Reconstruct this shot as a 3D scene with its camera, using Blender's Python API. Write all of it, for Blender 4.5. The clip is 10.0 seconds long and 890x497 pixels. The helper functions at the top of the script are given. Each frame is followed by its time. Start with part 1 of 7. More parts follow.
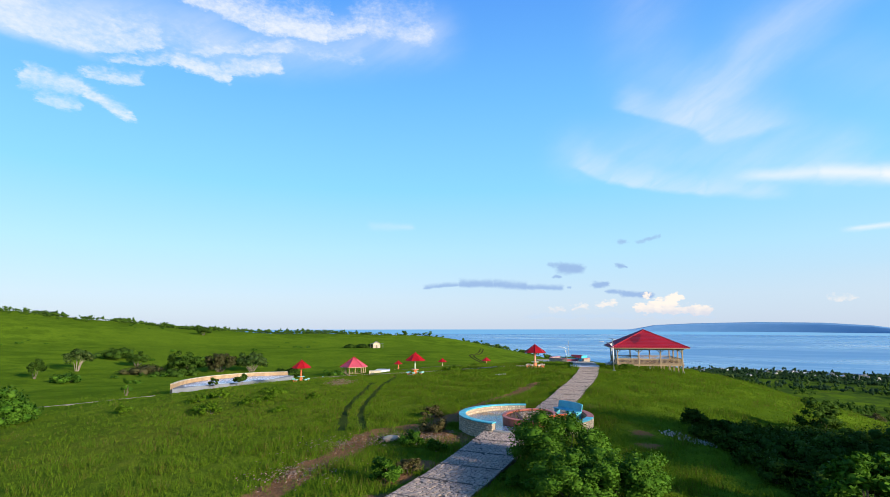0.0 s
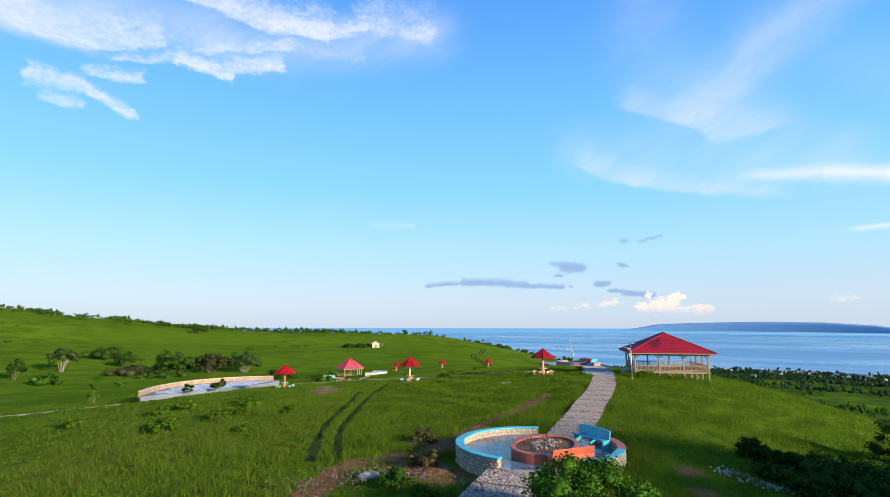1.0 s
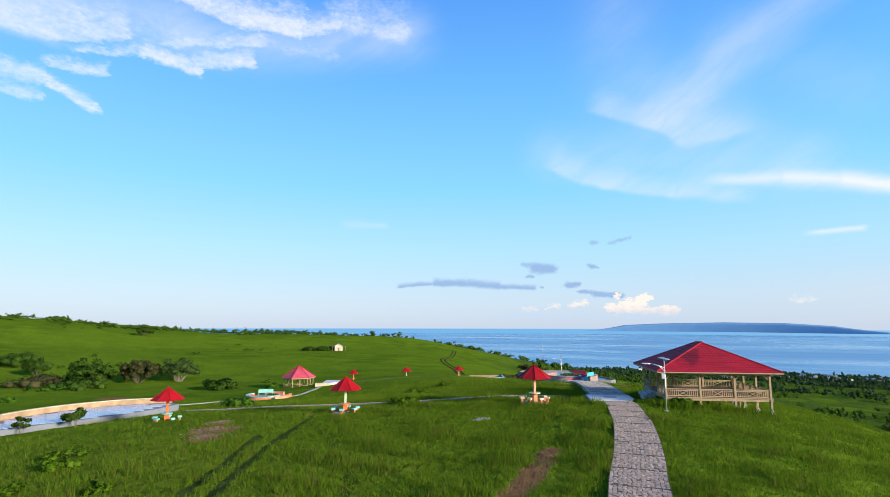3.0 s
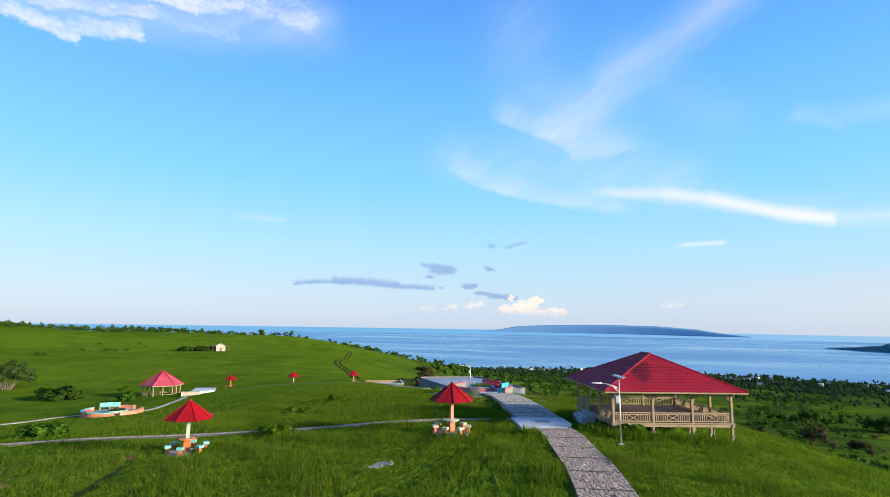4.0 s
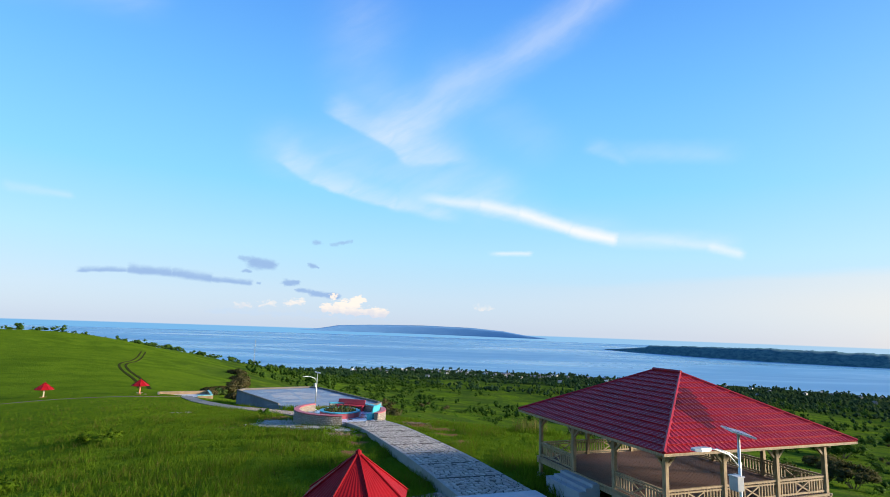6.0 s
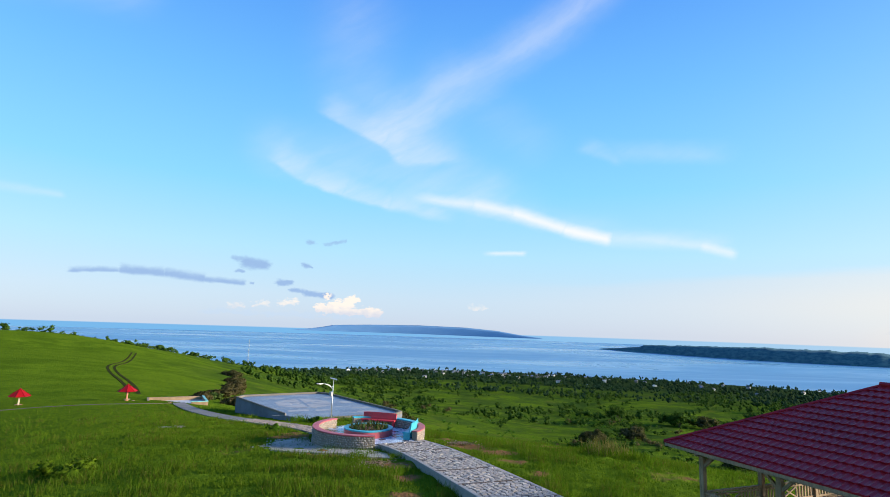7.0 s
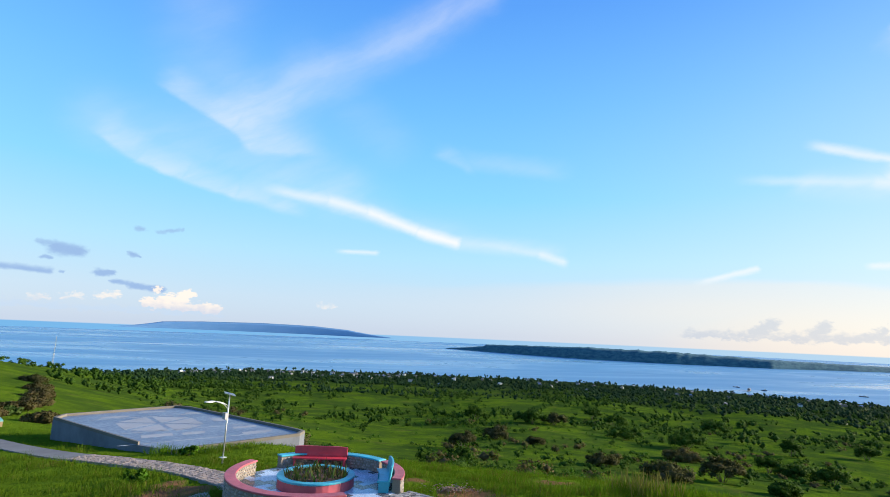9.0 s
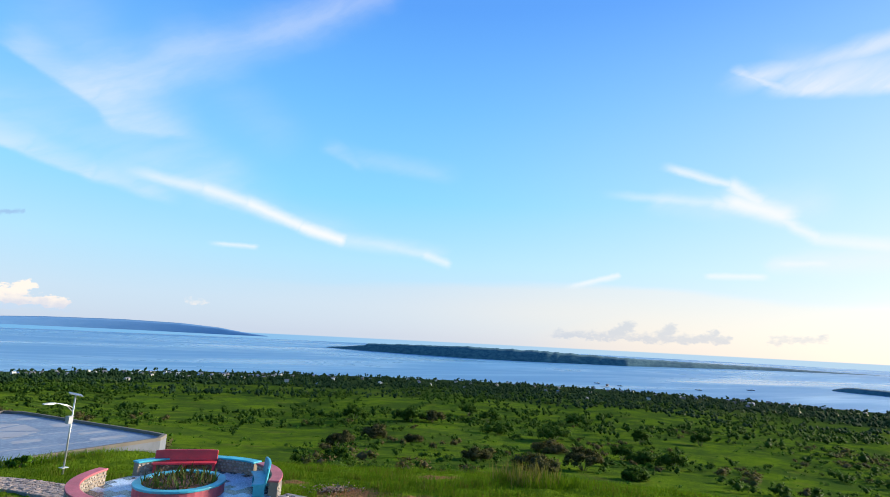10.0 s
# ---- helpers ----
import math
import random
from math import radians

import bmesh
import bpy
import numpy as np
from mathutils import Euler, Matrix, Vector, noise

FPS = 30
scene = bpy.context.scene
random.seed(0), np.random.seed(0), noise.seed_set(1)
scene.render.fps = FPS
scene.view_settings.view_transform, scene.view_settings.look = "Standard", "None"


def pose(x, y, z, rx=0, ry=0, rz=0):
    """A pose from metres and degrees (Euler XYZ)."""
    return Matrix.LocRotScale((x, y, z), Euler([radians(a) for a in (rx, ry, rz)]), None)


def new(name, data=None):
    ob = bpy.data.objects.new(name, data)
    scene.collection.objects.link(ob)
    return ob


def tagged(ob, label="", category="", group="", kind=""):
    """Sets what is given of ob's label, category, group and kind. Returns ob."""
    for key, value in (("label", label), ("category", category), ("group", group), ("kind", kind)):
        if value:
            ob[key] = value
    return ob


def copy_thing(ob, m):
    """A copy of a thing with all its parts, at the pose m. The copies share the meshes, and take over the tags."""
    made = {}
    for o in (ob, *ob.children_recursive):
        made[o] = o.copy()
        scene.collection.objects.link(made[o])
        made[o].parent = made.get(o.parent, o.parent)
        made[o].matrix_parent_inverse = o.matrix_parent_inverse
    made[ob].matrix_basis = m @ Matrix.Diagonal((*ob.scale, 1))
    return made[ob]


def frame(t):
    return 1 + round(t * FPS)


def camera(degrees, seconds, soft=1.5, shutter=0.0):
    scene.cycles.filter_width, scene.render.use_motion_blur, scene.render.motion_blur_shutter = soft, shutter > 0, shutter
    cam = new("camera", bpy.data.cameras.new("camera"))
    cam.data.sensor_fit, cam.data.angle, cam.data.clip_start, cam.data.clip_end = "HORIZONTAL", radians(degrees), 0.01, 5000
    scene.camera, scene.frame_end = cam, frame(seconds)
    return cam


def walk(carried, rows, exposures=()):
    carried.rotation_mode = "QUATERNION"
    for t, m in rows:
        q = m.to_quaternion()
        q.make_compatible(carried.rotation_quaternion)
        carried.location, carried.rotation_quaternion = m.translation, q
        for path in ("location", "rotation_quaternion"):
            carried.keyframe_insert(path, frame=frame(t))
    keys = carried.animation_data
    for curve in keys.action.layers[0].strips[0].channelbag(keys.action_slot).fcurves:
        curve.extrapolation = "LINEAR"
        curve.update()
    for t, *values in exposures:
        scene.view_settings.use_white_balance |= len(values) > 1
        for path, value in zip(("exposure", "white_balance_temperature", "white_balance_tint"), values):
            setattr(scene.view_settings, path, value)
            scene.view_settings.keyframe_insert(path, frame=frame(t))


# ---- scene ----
cam = camera(79.8, 10.0, soft=0.7)
PATH = [
    (0, 0.000, 0.000, 5.000, 0.013, 8.286, 0.092),
    (0.5, 0.076, 3.244, 5.226, 0.083, 8.204, -0.211),
    (1, 0.401, 6.747, 5.368, 0.172, 8.143, -0.097),
    (1.5, 0.755, 10.462, 5.384, 0.124, 8.148, -0.000),
    (2, 1.218, 14.928, 5.481, 0.122, 8.203, 0.039),
    (3.5, 2.484, 30.595, 6.030, -7.027, 8.165, -0.417),
    (4, 2.953, 35.910, 6.168, -13.673, 8.220, -0.881),
    (4.5, 3.560, 41.086, 6.164, -22.345, 8.328, -1.419),
    (5, 4.229, 45.978, 6.087, -29.056, 8.497, -1.885),
    (5.5, 4.851, 50.657, 5.974, -31.572, 8.590, -1.995),
    (7, 6.539, 63.765, 5.642, -33.226, 8.621, -1.864),
    (7.5, 6.997, 67.830, 5.505, -33.718, 8.569, -1.826),
    (8, 7.422, 71.706, 5.331, -37.892, 8.699, -2.112),
    (8.5, 7.644, 74.922, 5.256, -44.207, 8.929, -2.366),
    (9, 7.906, 77.026, 5.159, -49.218, 9.142, -2.441),
    (9.5, 8.287, 77.607, 5.058, -57.706, 9.453, -2.812),
    (10, 8.251, 77.670, 4.901, -61.730, 9.614, -2.799),
]
walk(cam, [(t, pose(x, y, z, 90 + pitch, roll, yaw)) for t, x, y, z, yaw, pitch, roll in PATH], [(0.0, 1.35), (10.0, 1.35)])

# ---------------------------------------------------------------- world, sun
SUN_AZ, SUN_EL = 128.0, 15.0
SUN_POWER = 4.1


class Nodes:
    """A short way to write node trees."""

    def __init__(self, tree):
        self.t = tree
        tree.nodes.clear()

    def add(self, kind, settings=(), **inputs):
        n = self.t.nodes.new(kind)
        for k, v in dict(settings).items():
            setattr(n, k, v)
        for k, v in inputs.items():
            self.put(n, int(k[1:]) if k[0] == "i" and k[1:].isdigit() else k.replace("_", " "), v)
        return n

    def put(self, n, key, v):
        s = n.inputs[key]
        if isinstance(v, bpy.types.NodeSocket):
            self.t.links.new(v, s)
        elif isinstance(v, bpy.types.Node):
            self.t.links.new(v.outputs[0], s)
        else:
            s.default_value = v

    def math(self, op, a, b=0.0, clamp=False):
        return self.add("ShaderNodeMath", {"operation": op, "use_clamp": clamp}, i0=a, i1=b).outputs[0]

    def vec(self, op, a, b=(0, 0, 0), out=0):
        return self.add("ShaderNodeVectorMath", {"operation": op}, i0=a, i1=b).outputs[out]

    def mix(self, fac, a, b, how="MIX"):
        n = self.add("ShaderNodeMix", {"data_type": "RGBA", "blend_type": how, "clamp_factor": True})
        self.put(n, 0, fac), self.put(n, 6, a), self.put(n, 7, b)
        return n.outputs[2]

    def ramp(self, fac, stops, smooth=False):
        n = self.add("ShaderNodeValToRGB", Fac=fac)
        n.color_ramp.interpolation = "EASE" if smooth else "LINEAR"
        e = n.color_ramp.elements
        while len(e) < len(stops):
            e.new(0.5)
        for k, (p, c) in zip(e, stops):
            k.position, k.color = p, (*c, 1) if len(c) == 3 else c
        return n.outputs[0]

    def noise(self, vector, scale, detail=3.0, rough=0.55, out=0, distortion=0.0):
        return self.add("ShaderNodeTexNoise", Vector=vector, Scale=scale, Detail=detail, Roughness=rough, Distortion=distortion).outputs[out]

    def step(self, v, lo, hi, a=0.0, b=1.0):
        return self.add("ShaderNodeMapRange", {"interpolation_type": "SMOOTHSTEP"}, Value=v, i1=lo, i2=hi, i3=a, i4=b).outputs[0]


world = bpy.data.worlds.new("sky")
world.use_nodes = True
N = Nodes(world.node_tree)
ray_dir = N.vec("NORMALIZE", N.add("ShaderNodeTexCoord").outputs["Generated"])
sep = N.add("ShaderNodeSeparateXYZ", i0=ray_dir)
el = N.math("MULTIPLY", N.math("ARCSINE", sep.outputs[2]), 180 / math.pi)
az = N.math("MULTIPLY", N.math("ARCTAN2", sep.outputs[0], sep.outputs[1]), 180 / math.pi)
air = N.add("ShaderNodeTexSky", {"sky_type": "NISHITA", "sun_disc": False, "sun_elevation": radians(SUN_EL), "sun_rotation": radians(SUN_AZ),
                                 "air_density": 1.0, "dust_density": 0.6, "ozone_density": 2.0, "altitude": 100.0}).outputs[0]
air = N.mix(1.0, air, (0.10, 0.10, 0.10, 1), "MULTIPLY")
haze = N.ramp(N.math("MULTIPLY", el, 1 / 60.0, clamp=True), [
    (0.0, (0.60, 0.72, 0.92)), (0.05, (0.60, 0.77, 0.97)), (0.13, (0.47, 0.82, 1.05)), (0.24, (0.27, 0.74, 1.10)),
    (0.40, (0.17, 0.57, 1.12)), (0.56, (0.10, 0.39, 1.06)), (1.0, (0.06, 0.22, 0.75))])
# warm veil low over the water on the sunward side
place = N.add("ShaderNodeCombineXYZ", X=az, Y=el, Z=0.0).outputs[0]
fine = N.vec("SUBTRACT", N.noise(N.vec("MULTIPLY", place, (0.5, 1.0, 0)), 1.0, 5, 0.65, out=1), (0.5, 0.5, 0.5))
edge_el = N.math("ADD", el, N.math("ADD", N.math("MULTIPLY", N.step(az, 82.0, 97.0), 1.7), N.math("MULTIPLY", N.step(az, 72.0, 42.0), 1.2)))
edge_el = N.math("ADD", edge_el, N.math("MULTIPLY", N.noise(N.vec("MULTIPLY", place, (0.10, 0.5, 0)), 1.0, 4, 0.6), 0.9))
warm = N.math("MULTIPLY", N.step(az, 27.0, 75.0), N.math("ADD", N.math("MULTIPLY", N.step(edge_el, 7.0, 6.0), 0.62), N.math("MULTIPLY", N.step(el, 6.8, 2.0), 0.38)))
warm = N.math("MULTIPLY", warm, N.math("MAXIMUM", N.step(az, 58.0, 84.0), N.step(el, 0.5, 4.2, 0.45, 1.0)))
haze = N.mix(N.math("MULTIPLY", warm, 0.78), haze, N.mix(N.step(az, 50.0, 84.0), (0.76, 0.77, 0.86, 1), (0.92, 0.82, 0.77, 1)))
glare = N.math("MULTIPLY", N.step(az, 50.0, 125.0), N.step(el, 40.0, 3.0))
haze = N.mix(N.math("MULTIPLY", glare, 0.55), haze, (0.95, 0.93, 0.88, 1))
haze = N.mix(1.0, haze, (0.5, 0.5, 0.5, 1), "MULTIPLY")
sky = N.mix(0.85, air, haze)
# clouds: sweeps and strokes in azimuth and elevation, frayed by noise
big = N.vec("SUBTRACT", N.noise(N.vec("MULTIPLY", place, (0.10, 0.16, 0)), 1.0, 3, 0.6, out=1), (0.5, 0.5, 0.5))
puff = N.vec("SUBTRACT", N.noise(N.vec("MULTIPLY", place, (1.3, 2.0, 0)), 1.0, 4, 0.6, out=1), (0.5, 0.5, 0.5))
soft_p = N.vec("ADD", N.vec("ADD", place, N.vec("MULTIPLY", big, (3.0, 1.6, 0))), N.vec("MULTIPLY", fine, (0.9, 0.45, 0)))
thin_p = N.vec("ADD", place, N.vec("MULTIPLY", fine, (1.0, 0.35, 0)))
puff_p = N.vec("ADD", place, N.vec("MULTIPLY", puff, (1.9, 1.6, 0)))
bar_p = N.vec("ADD", place, N.vec("MULTIPLY", puff, (1.2, 0.5, 0)))
tilt = N.add("ShaderNodeVectorRotate", {"rotation_type": "Z_AXIS"}, Vector=soft_p, Angle=radians(-28)).outputs[0]
fibre = N.noise(N.vec("MULTIPLY", tilt, (0.09, 0.42, 0)), 1.0, 5, 0.6)


def stroke(p, a, b, w0, w1, power, reach=1.9, core=0.0, curve=1.6):
    """How thick a cloud drawn from a to b, in degrees of azimuth and elevation, is at p."""
    d = (b[0] - a[0], b[1] - a[1], 0)
    rel = N.vec("SUBTRACT", p, (*a, 0))
    t = N.math("DIVIDE", N.vec("DOT_PRODUCT", rel, d, out=1), d[0] ** 2 + d[1] ** 2 + 1e-6, clamp=True)
    sc = N.add("ShaderNodeVectorMath", {"operation": "SCALE"}, i0=d)
    N.put(sc, "Scale", t)
    off = N.vec("LENGTH", N.vec("MULTIPLY", N.vec("SUBTRACT", rel, sc.outputs[0]), (1.0, 1.3, 0)), out=1)
    w = N.math("MULTIPLY_ADD", t, w1 - w0)
    w.node.inputs[2].default_value = w0
    return N.math("MULTIPLY", N.math("POWER", N.step(N.math("DIVIDE", off, w), reach, core), curve), power)


def sweep(p, a, b, low, up, power, start=0.15, stop=0.15):
    """A veil with a crisp lower edge from a to b that thins out upwards."""
    dx, dy = b[0] - a[0], b[1] - a[1]
    size = math.hypot(dx, dy)
    rel = N.vec("SUBTRACT", p, (*a, 0))
    t = N.vec("DOT_PRODUCT", rel, (dx / size**2, dy / size**2, 0), out=1)
    s = N.vec("DOT_PRODUCT", rel, (-dy / size, dx / size, 0), out=1)
    m = N.math("MULTIPLY", N.step(s, -low, 0.25 * low), N.step(s, up, 0.0))
    m = N.math("MULTIPLY", m, N.math("MULTIPLY", N.step(t, -start, start * 0.4), N.step(t, 1 + stop, 1 - stop * 0.4)))
    return N.math("MULTIPLY", m, power)


LAST = [el]


def gather(draw, p, rows, edge=(), total=None):
    """The thickest of several masks. Each is worked out after the one before it, whose value rides along in z, which no mask reads."""
    for r in rows:
        q = N.add("ShaderNodeVectorMath", {"operation": "MULTIPLY_ADD"}, i0=LAST[0], i1=(0, 0, 1), i2=p).outputs[0]
        m = draw(q, *r, *edge)
        total = m if total is None else N.math("MAXIMUM", total, m)
        LAST[0] = total
    return total


def cover(sky, total, colour, texture=None, lo=0.3, hi=0.7):
    if texture is not None:
        total = N.math("MULTIPLY", total, N.step(texture, lo, hi, 0.6, 1.1))
    return N.mix(N.math("MINIMUM", total, 1.0), sky, colour)


WHITE = (0.47, 0.485, 0.5, 1)
SOFT = (0.46, 0.47, 0.5, 1)
# the broad faint veil behind
for rows in ([((52, 35), (38, 27.8), 2.4, 2.6, 0.30), ((38, 27.8), (27, 21.5), 2.5, 3.4, 0.31)], [((27, 22), (29, 19), 3.4, 2.6, 0.20)], [((22, 31), (23, 21), 4.6, 4.0, 0.13)], [((15, 18), (36, 14.5), 3.2, 3.4, 0.19)], [((30, 20), (40, 14), 4.0, 3.0, 0.09)], [((33, 26), (42, 20), 4.0, 3.0, 0.08)],
             [((94, 8), (106, 8.6), 1.0, 2.6, 0.5)], [((-46, 27), (-26, 28), 4.0, 3.0, 0.36)], [((-24, 27), (-2, 30), 3.0, 3.4, 0.32)], [((-8, 10.6), (-4, 10.6), 0.6, 0.5, 0.22)], [((84, 14.5), (96, 13.5), 1.4, 2.4, 0.25)]):
    sky = cover(sky, gather(stroke, soft_p, rows), SOFT, fibre)
# cirrus with a clean underside
for rows in ([((19.6, 21.6), (25.3, 19.4), 0.5, 3.2, 0.40, 0.30, 0.12), ((25.3, 19.4), (27.6, 17.6), 0.6, 3.6, 0.34, 0.2, 0.3), ((27.6, 17.6), (33, 18.2), 0.8, 3.4, 0.26, 0.2, 0.6)],
             [((14.6, 16.6), (17.6, 15.0), 0.5, 3.2, 0.32, 0.4, 0.2), ((17.6, 15.0), (21.5, 13.8), 0.5, 2.6, 0.42, 0.25, 0.2), ((21.5, 13.8), (26.5, 12.7), 0.5, 2.4, 0.42, 0.2, 0.2), ((26.5, 12.7), (32, 11.8), 0.7, 2.6, 0.34, 0.2, 0.5)],
             [((33, 13.2), (50, 10.0), 0.6, 2.8, 0.24, 0.4, 0.3), ((48, 10.2), (60.5, 8.8), 0.5, 1.8, 0.24, 0.3, 0.15)],
             [((47.9, 18.8), (51.2, 17.6), 0.7, 1.8, 0.20, 0.4, 0.4), ((51, 18.2), (59.9, 17.4), 1.1, 2.0, 0.16, 0.4, 0.4), ((-46, 24.6), (-36, 23.8), 0.6, 4.2, 0.4, 0.2, 0.2)],
             [((91.0, 25.6), (95.8, 23.4), 0.5, 1.0, 0.6, 0.2, 0.15), ((95.8, 23.4), (107, 21.2), 0.8, 4.6, 0.75, 0.3, 0.3), ((92, 25.0), (107, 26.0), 1.6, 1.6, 0.6, 0.2, 0.3)]):
    sky = cover(sky, gather(sweep, soft_p, rows), SOFT, fibre)
bright = [((31, 13.7), (36, 13.3), 0.35, 0.9, 0.5, 0.5, 0.15), ((36, 13.3), (40.2, 12.5), 0.4, 1.0, 0.7, 0.2, 0.15), ((40.2, 12.5), (45.7, 10.7), 0.45, 1.1, 0.86, 0.2, 0.15), ((45.7, 10.7), (50.2, 9.6), 0.5, 1.0, 0.95, 0.2, 0.15), ((50, 9.5), (56, 9.1), 0.5, 1.2, 0.26, 0.3, 0.3),
          ((56, 9.1), (59.5, 8.7), 0.4, 0.9, 0.24, 0.3, 0.3), ((59, 8.7), (61.7, 7.9), 0.4, 0.7, 0.55, 0.3, 0.2), ((38, 8.15), (41.4, 8.25), 0.2, 0.35, 0.55, 0.4, 0.15)]
sky = cover(sky, gather(sweep, thin_p, [(*r[:2], r[2] * 1.9, r[3] * 1.15, *r[4:]) for r in bright]), (0.5, 0.5, 0.5, 1))
feather = [((85.0, 17.6), (90.1, 15.7), 0.35, 0.7, 0.62, 0.3, 0.12), ((90.1, 15.7), (92.4, 13.7), 0.7, 1.1, 0.75, 0.25, 0.2), ((90.0, 14.1), (94.6, 12.3), 0.8, 1.4, 0.88, 0.3, 0.25), ((94.2, 12.2), (96.7, 10.3), 0.5, 0.8, 0.65, 0.2, 0.15), ((96.5, 10.2), (102, 9.2), 0.4, 1.0, 0.55, 0.12, 0.4),
           ((80.6, 15.2), (88.9, 14.1), 0.35, 0.7, 0.30, 0.4, 0.2), ((88.6, 14.1), (92, 13.5), 0.5, 0.8, 0.5, 0.3, 0.2), ((75.6, 6.2), (79.6, 7.2), 0.3, 0.4, 0.65, 0.5, 0.08), ((87.9, 7.15), (92.4, 7.05), 0.3, 0.4, 0.6, 0.12, 0.2), ((94.2, 8.2), (97, 8.1), 0.25, 0.3, 0.4, 0.3, 0.3)]
sky = cover(sky, gather(sweep, thin_p, [(*r[:2], r[2] * 1.6, r[3] * 1.2, *r[4:]) for r in feather]), (0.5, 0.5, 0.5, 1))
# fleecy cluster, broken up where the noise is low
fleece = [((-45, 24.6), (-36, 23.9), 0.7, 4.0, 0.72, 0.2, 0.1), ((-36, 23.9), (-29.6, 25.6), 0.6, 3.4, 0.80, 0.1, 0.2), ((-30, 25.6), (-25, 27.2), 0.8, 3.0, 0.42, 0.2, 0.3), ((-28, 30.3), (-20, 29.0), 0.6, 3.4, 0.9, 0.2, 0.1), ((-20, 29.0), (-13, 29.0), 0.7, 3.0, 0.98, 0.15, 0.1), ((-13, 29.0), (-9, 30.2), 0.7, 2.2, 0.8, 0.15, 0.2),
          ((-11, 30.2), (-1.5, 29.4), 1.0, 4.4, 0.60, 0.2, 0.15), ((-33.6, 23.5), (-28.5, 24.6), 0.5, 1.0, 0.72, 0.3, 0.1), ((-28.5, 24.6), (-23.2, 23.8), 0.6, 1.5, 0.98, 0.2, 0.1), ((-24.0, 24.4), (-18.0, 25.8), 0.8, 1.5, 0.85, 0.15, 0.15), ((-26.6, 25.9), (-17, 27.7), 0.5, 1.2, 0.72, 0.25, 0.2),
          ((-17, 27.5), (-9.0, 27.2), 0.9, 1.4, 0.45, 0.2, 0.3), ((-40.2, 20.7), (-35.8, 21.0), 1.9, 1.1, 0.88, 0.12, 0.2), ((-38.8, 19.1), (-36.0, 18.8), 0.6, 1.4, 0.72, 0.2, 0.3), ((-35.8, 21.9), (-31.1, 22.1), 0.5, 1.1, 0.86, 0.2, 0.15), ((-35.9, 20.5), (-31.8, 18.9), 0.6, 1.0, 0.86, 0.15, 0.15)]
wool = N.math("ADD", N.math("MULTIPLY", N.noise(N.vec("MULTIPLY", soft_p, (0.30, 0.75, 0)), 1.0, 6, 0.66), 0.6), N.math("MULTIPLY", N.noise(N.vec("MULTIPLY", place, (1.5, 2.6, 0)), 1.0, 3, 0.6), 0.4))
thick = gather(sweep, N.vec("ADD", place, N.vec("MULTIPLY", fine, (3.0, 1.5, 0))), [(*r[:3], r[3] * 1.7, *r[4:]) for r in fleece])
thick = N.math("MULTIPLY", N.step(N.math("ADD", thick, N.math("MULTIPLY", N.math("SUBTRACT", wool, 0.5), 1.8)), 0.10, 1.40), N.step(thick, 0.04, 0.6))
sky = cover(sky, N.math("MULTIPLY", thick, 0.92), WHITE)


def ragged(total, k=1.6, lo=0.30, hi=0.62):
    """Gives a soft mask the lumpy outline of a small cumulus."""
    lump = N.math("SUBTRACT", N.noise(N.vec("MULTIPLY", place, (1.1, 1.7, 0)), 1.0, 5, 0.62), 0.5)
    return N.step(N.math("ADD", total, N.math("MULTIPLY", N.math("MULTIPLY", lump, k), N.step(total, 0.0, 0.2))), lo, hi)


bars = [((-2.2, 4.0), (1.5, 4.3), 0.16, 0.55, 0.9, 0.15, 0.1), ((1.5, 4.3), (5.2, 4.3), 0.30, 0.85, 1.0, 0.1, 0.1), ((5.2, 4.3), (8.7, 3.95), 0.36, 0.85, 1.0, 0.1, 0.1), ((8.7, 3.95), (12.4, 3.8), 0.22, 0.6, 0.95, 0.1, 0.1)]
puffs = [((12.6, 6.0), (14.2, 5.9), 0.95, 0.75, 1.0), ((11.4, 6.4), (12.6, 6.2), 0.5, 0.5, 0.7), ((11.6, 5.1), (12.2, 5.1), 0.34, 0.3, 0.9), ((18.2, 6.1), (18.7, 6.0), 0.42, 0.32, 0.9), ((15.8, 4.2), (16.9, 4.2), 0.5, 0.4, 1.0), ((17.0, 3.5), (18.6, 3.3), 0.34, 0.4, 0.9), ((18.6, 3.2), (21.0, 3.0), 0.5, 0.5, 1.0),
         ((18.4, 8.5), (18.9, 8.5), 0.5, 0.4, 0.62), ((20.2, 8.4), (22.2, 8.9), 0.4, 0.3, 0.62), ((13.0, 4.0), (13.3, 4.0), 0.25, 0.2, 0.8)]
bank = gather(stroke, bar_p, puffs, (1.45, 0.1, 1.0), gather(sweep, thin_p, [(*r[:2], r[2] * 1.5, r[3] * 1.35, *r[4:]) for r in bars]))
sky = cover(sky, N.math("MULTIPLY", ragged(bank, 0.6, 0.10, 1.0), 0.88), (0.16, 0.245, 0.40, 1))
low_bank = gather(sweep, puff_p, [((9.0, 0.95), (26.5, 0.85), 0.4, 0.9, 0.7, 0.1, 0.1)])
sky = cover(sky, N.math("MULTIPLY", ragged(low_bank, 1.0, 0.2, 0.8), 0.35), (0.28, 0.37, 0.49, 1))
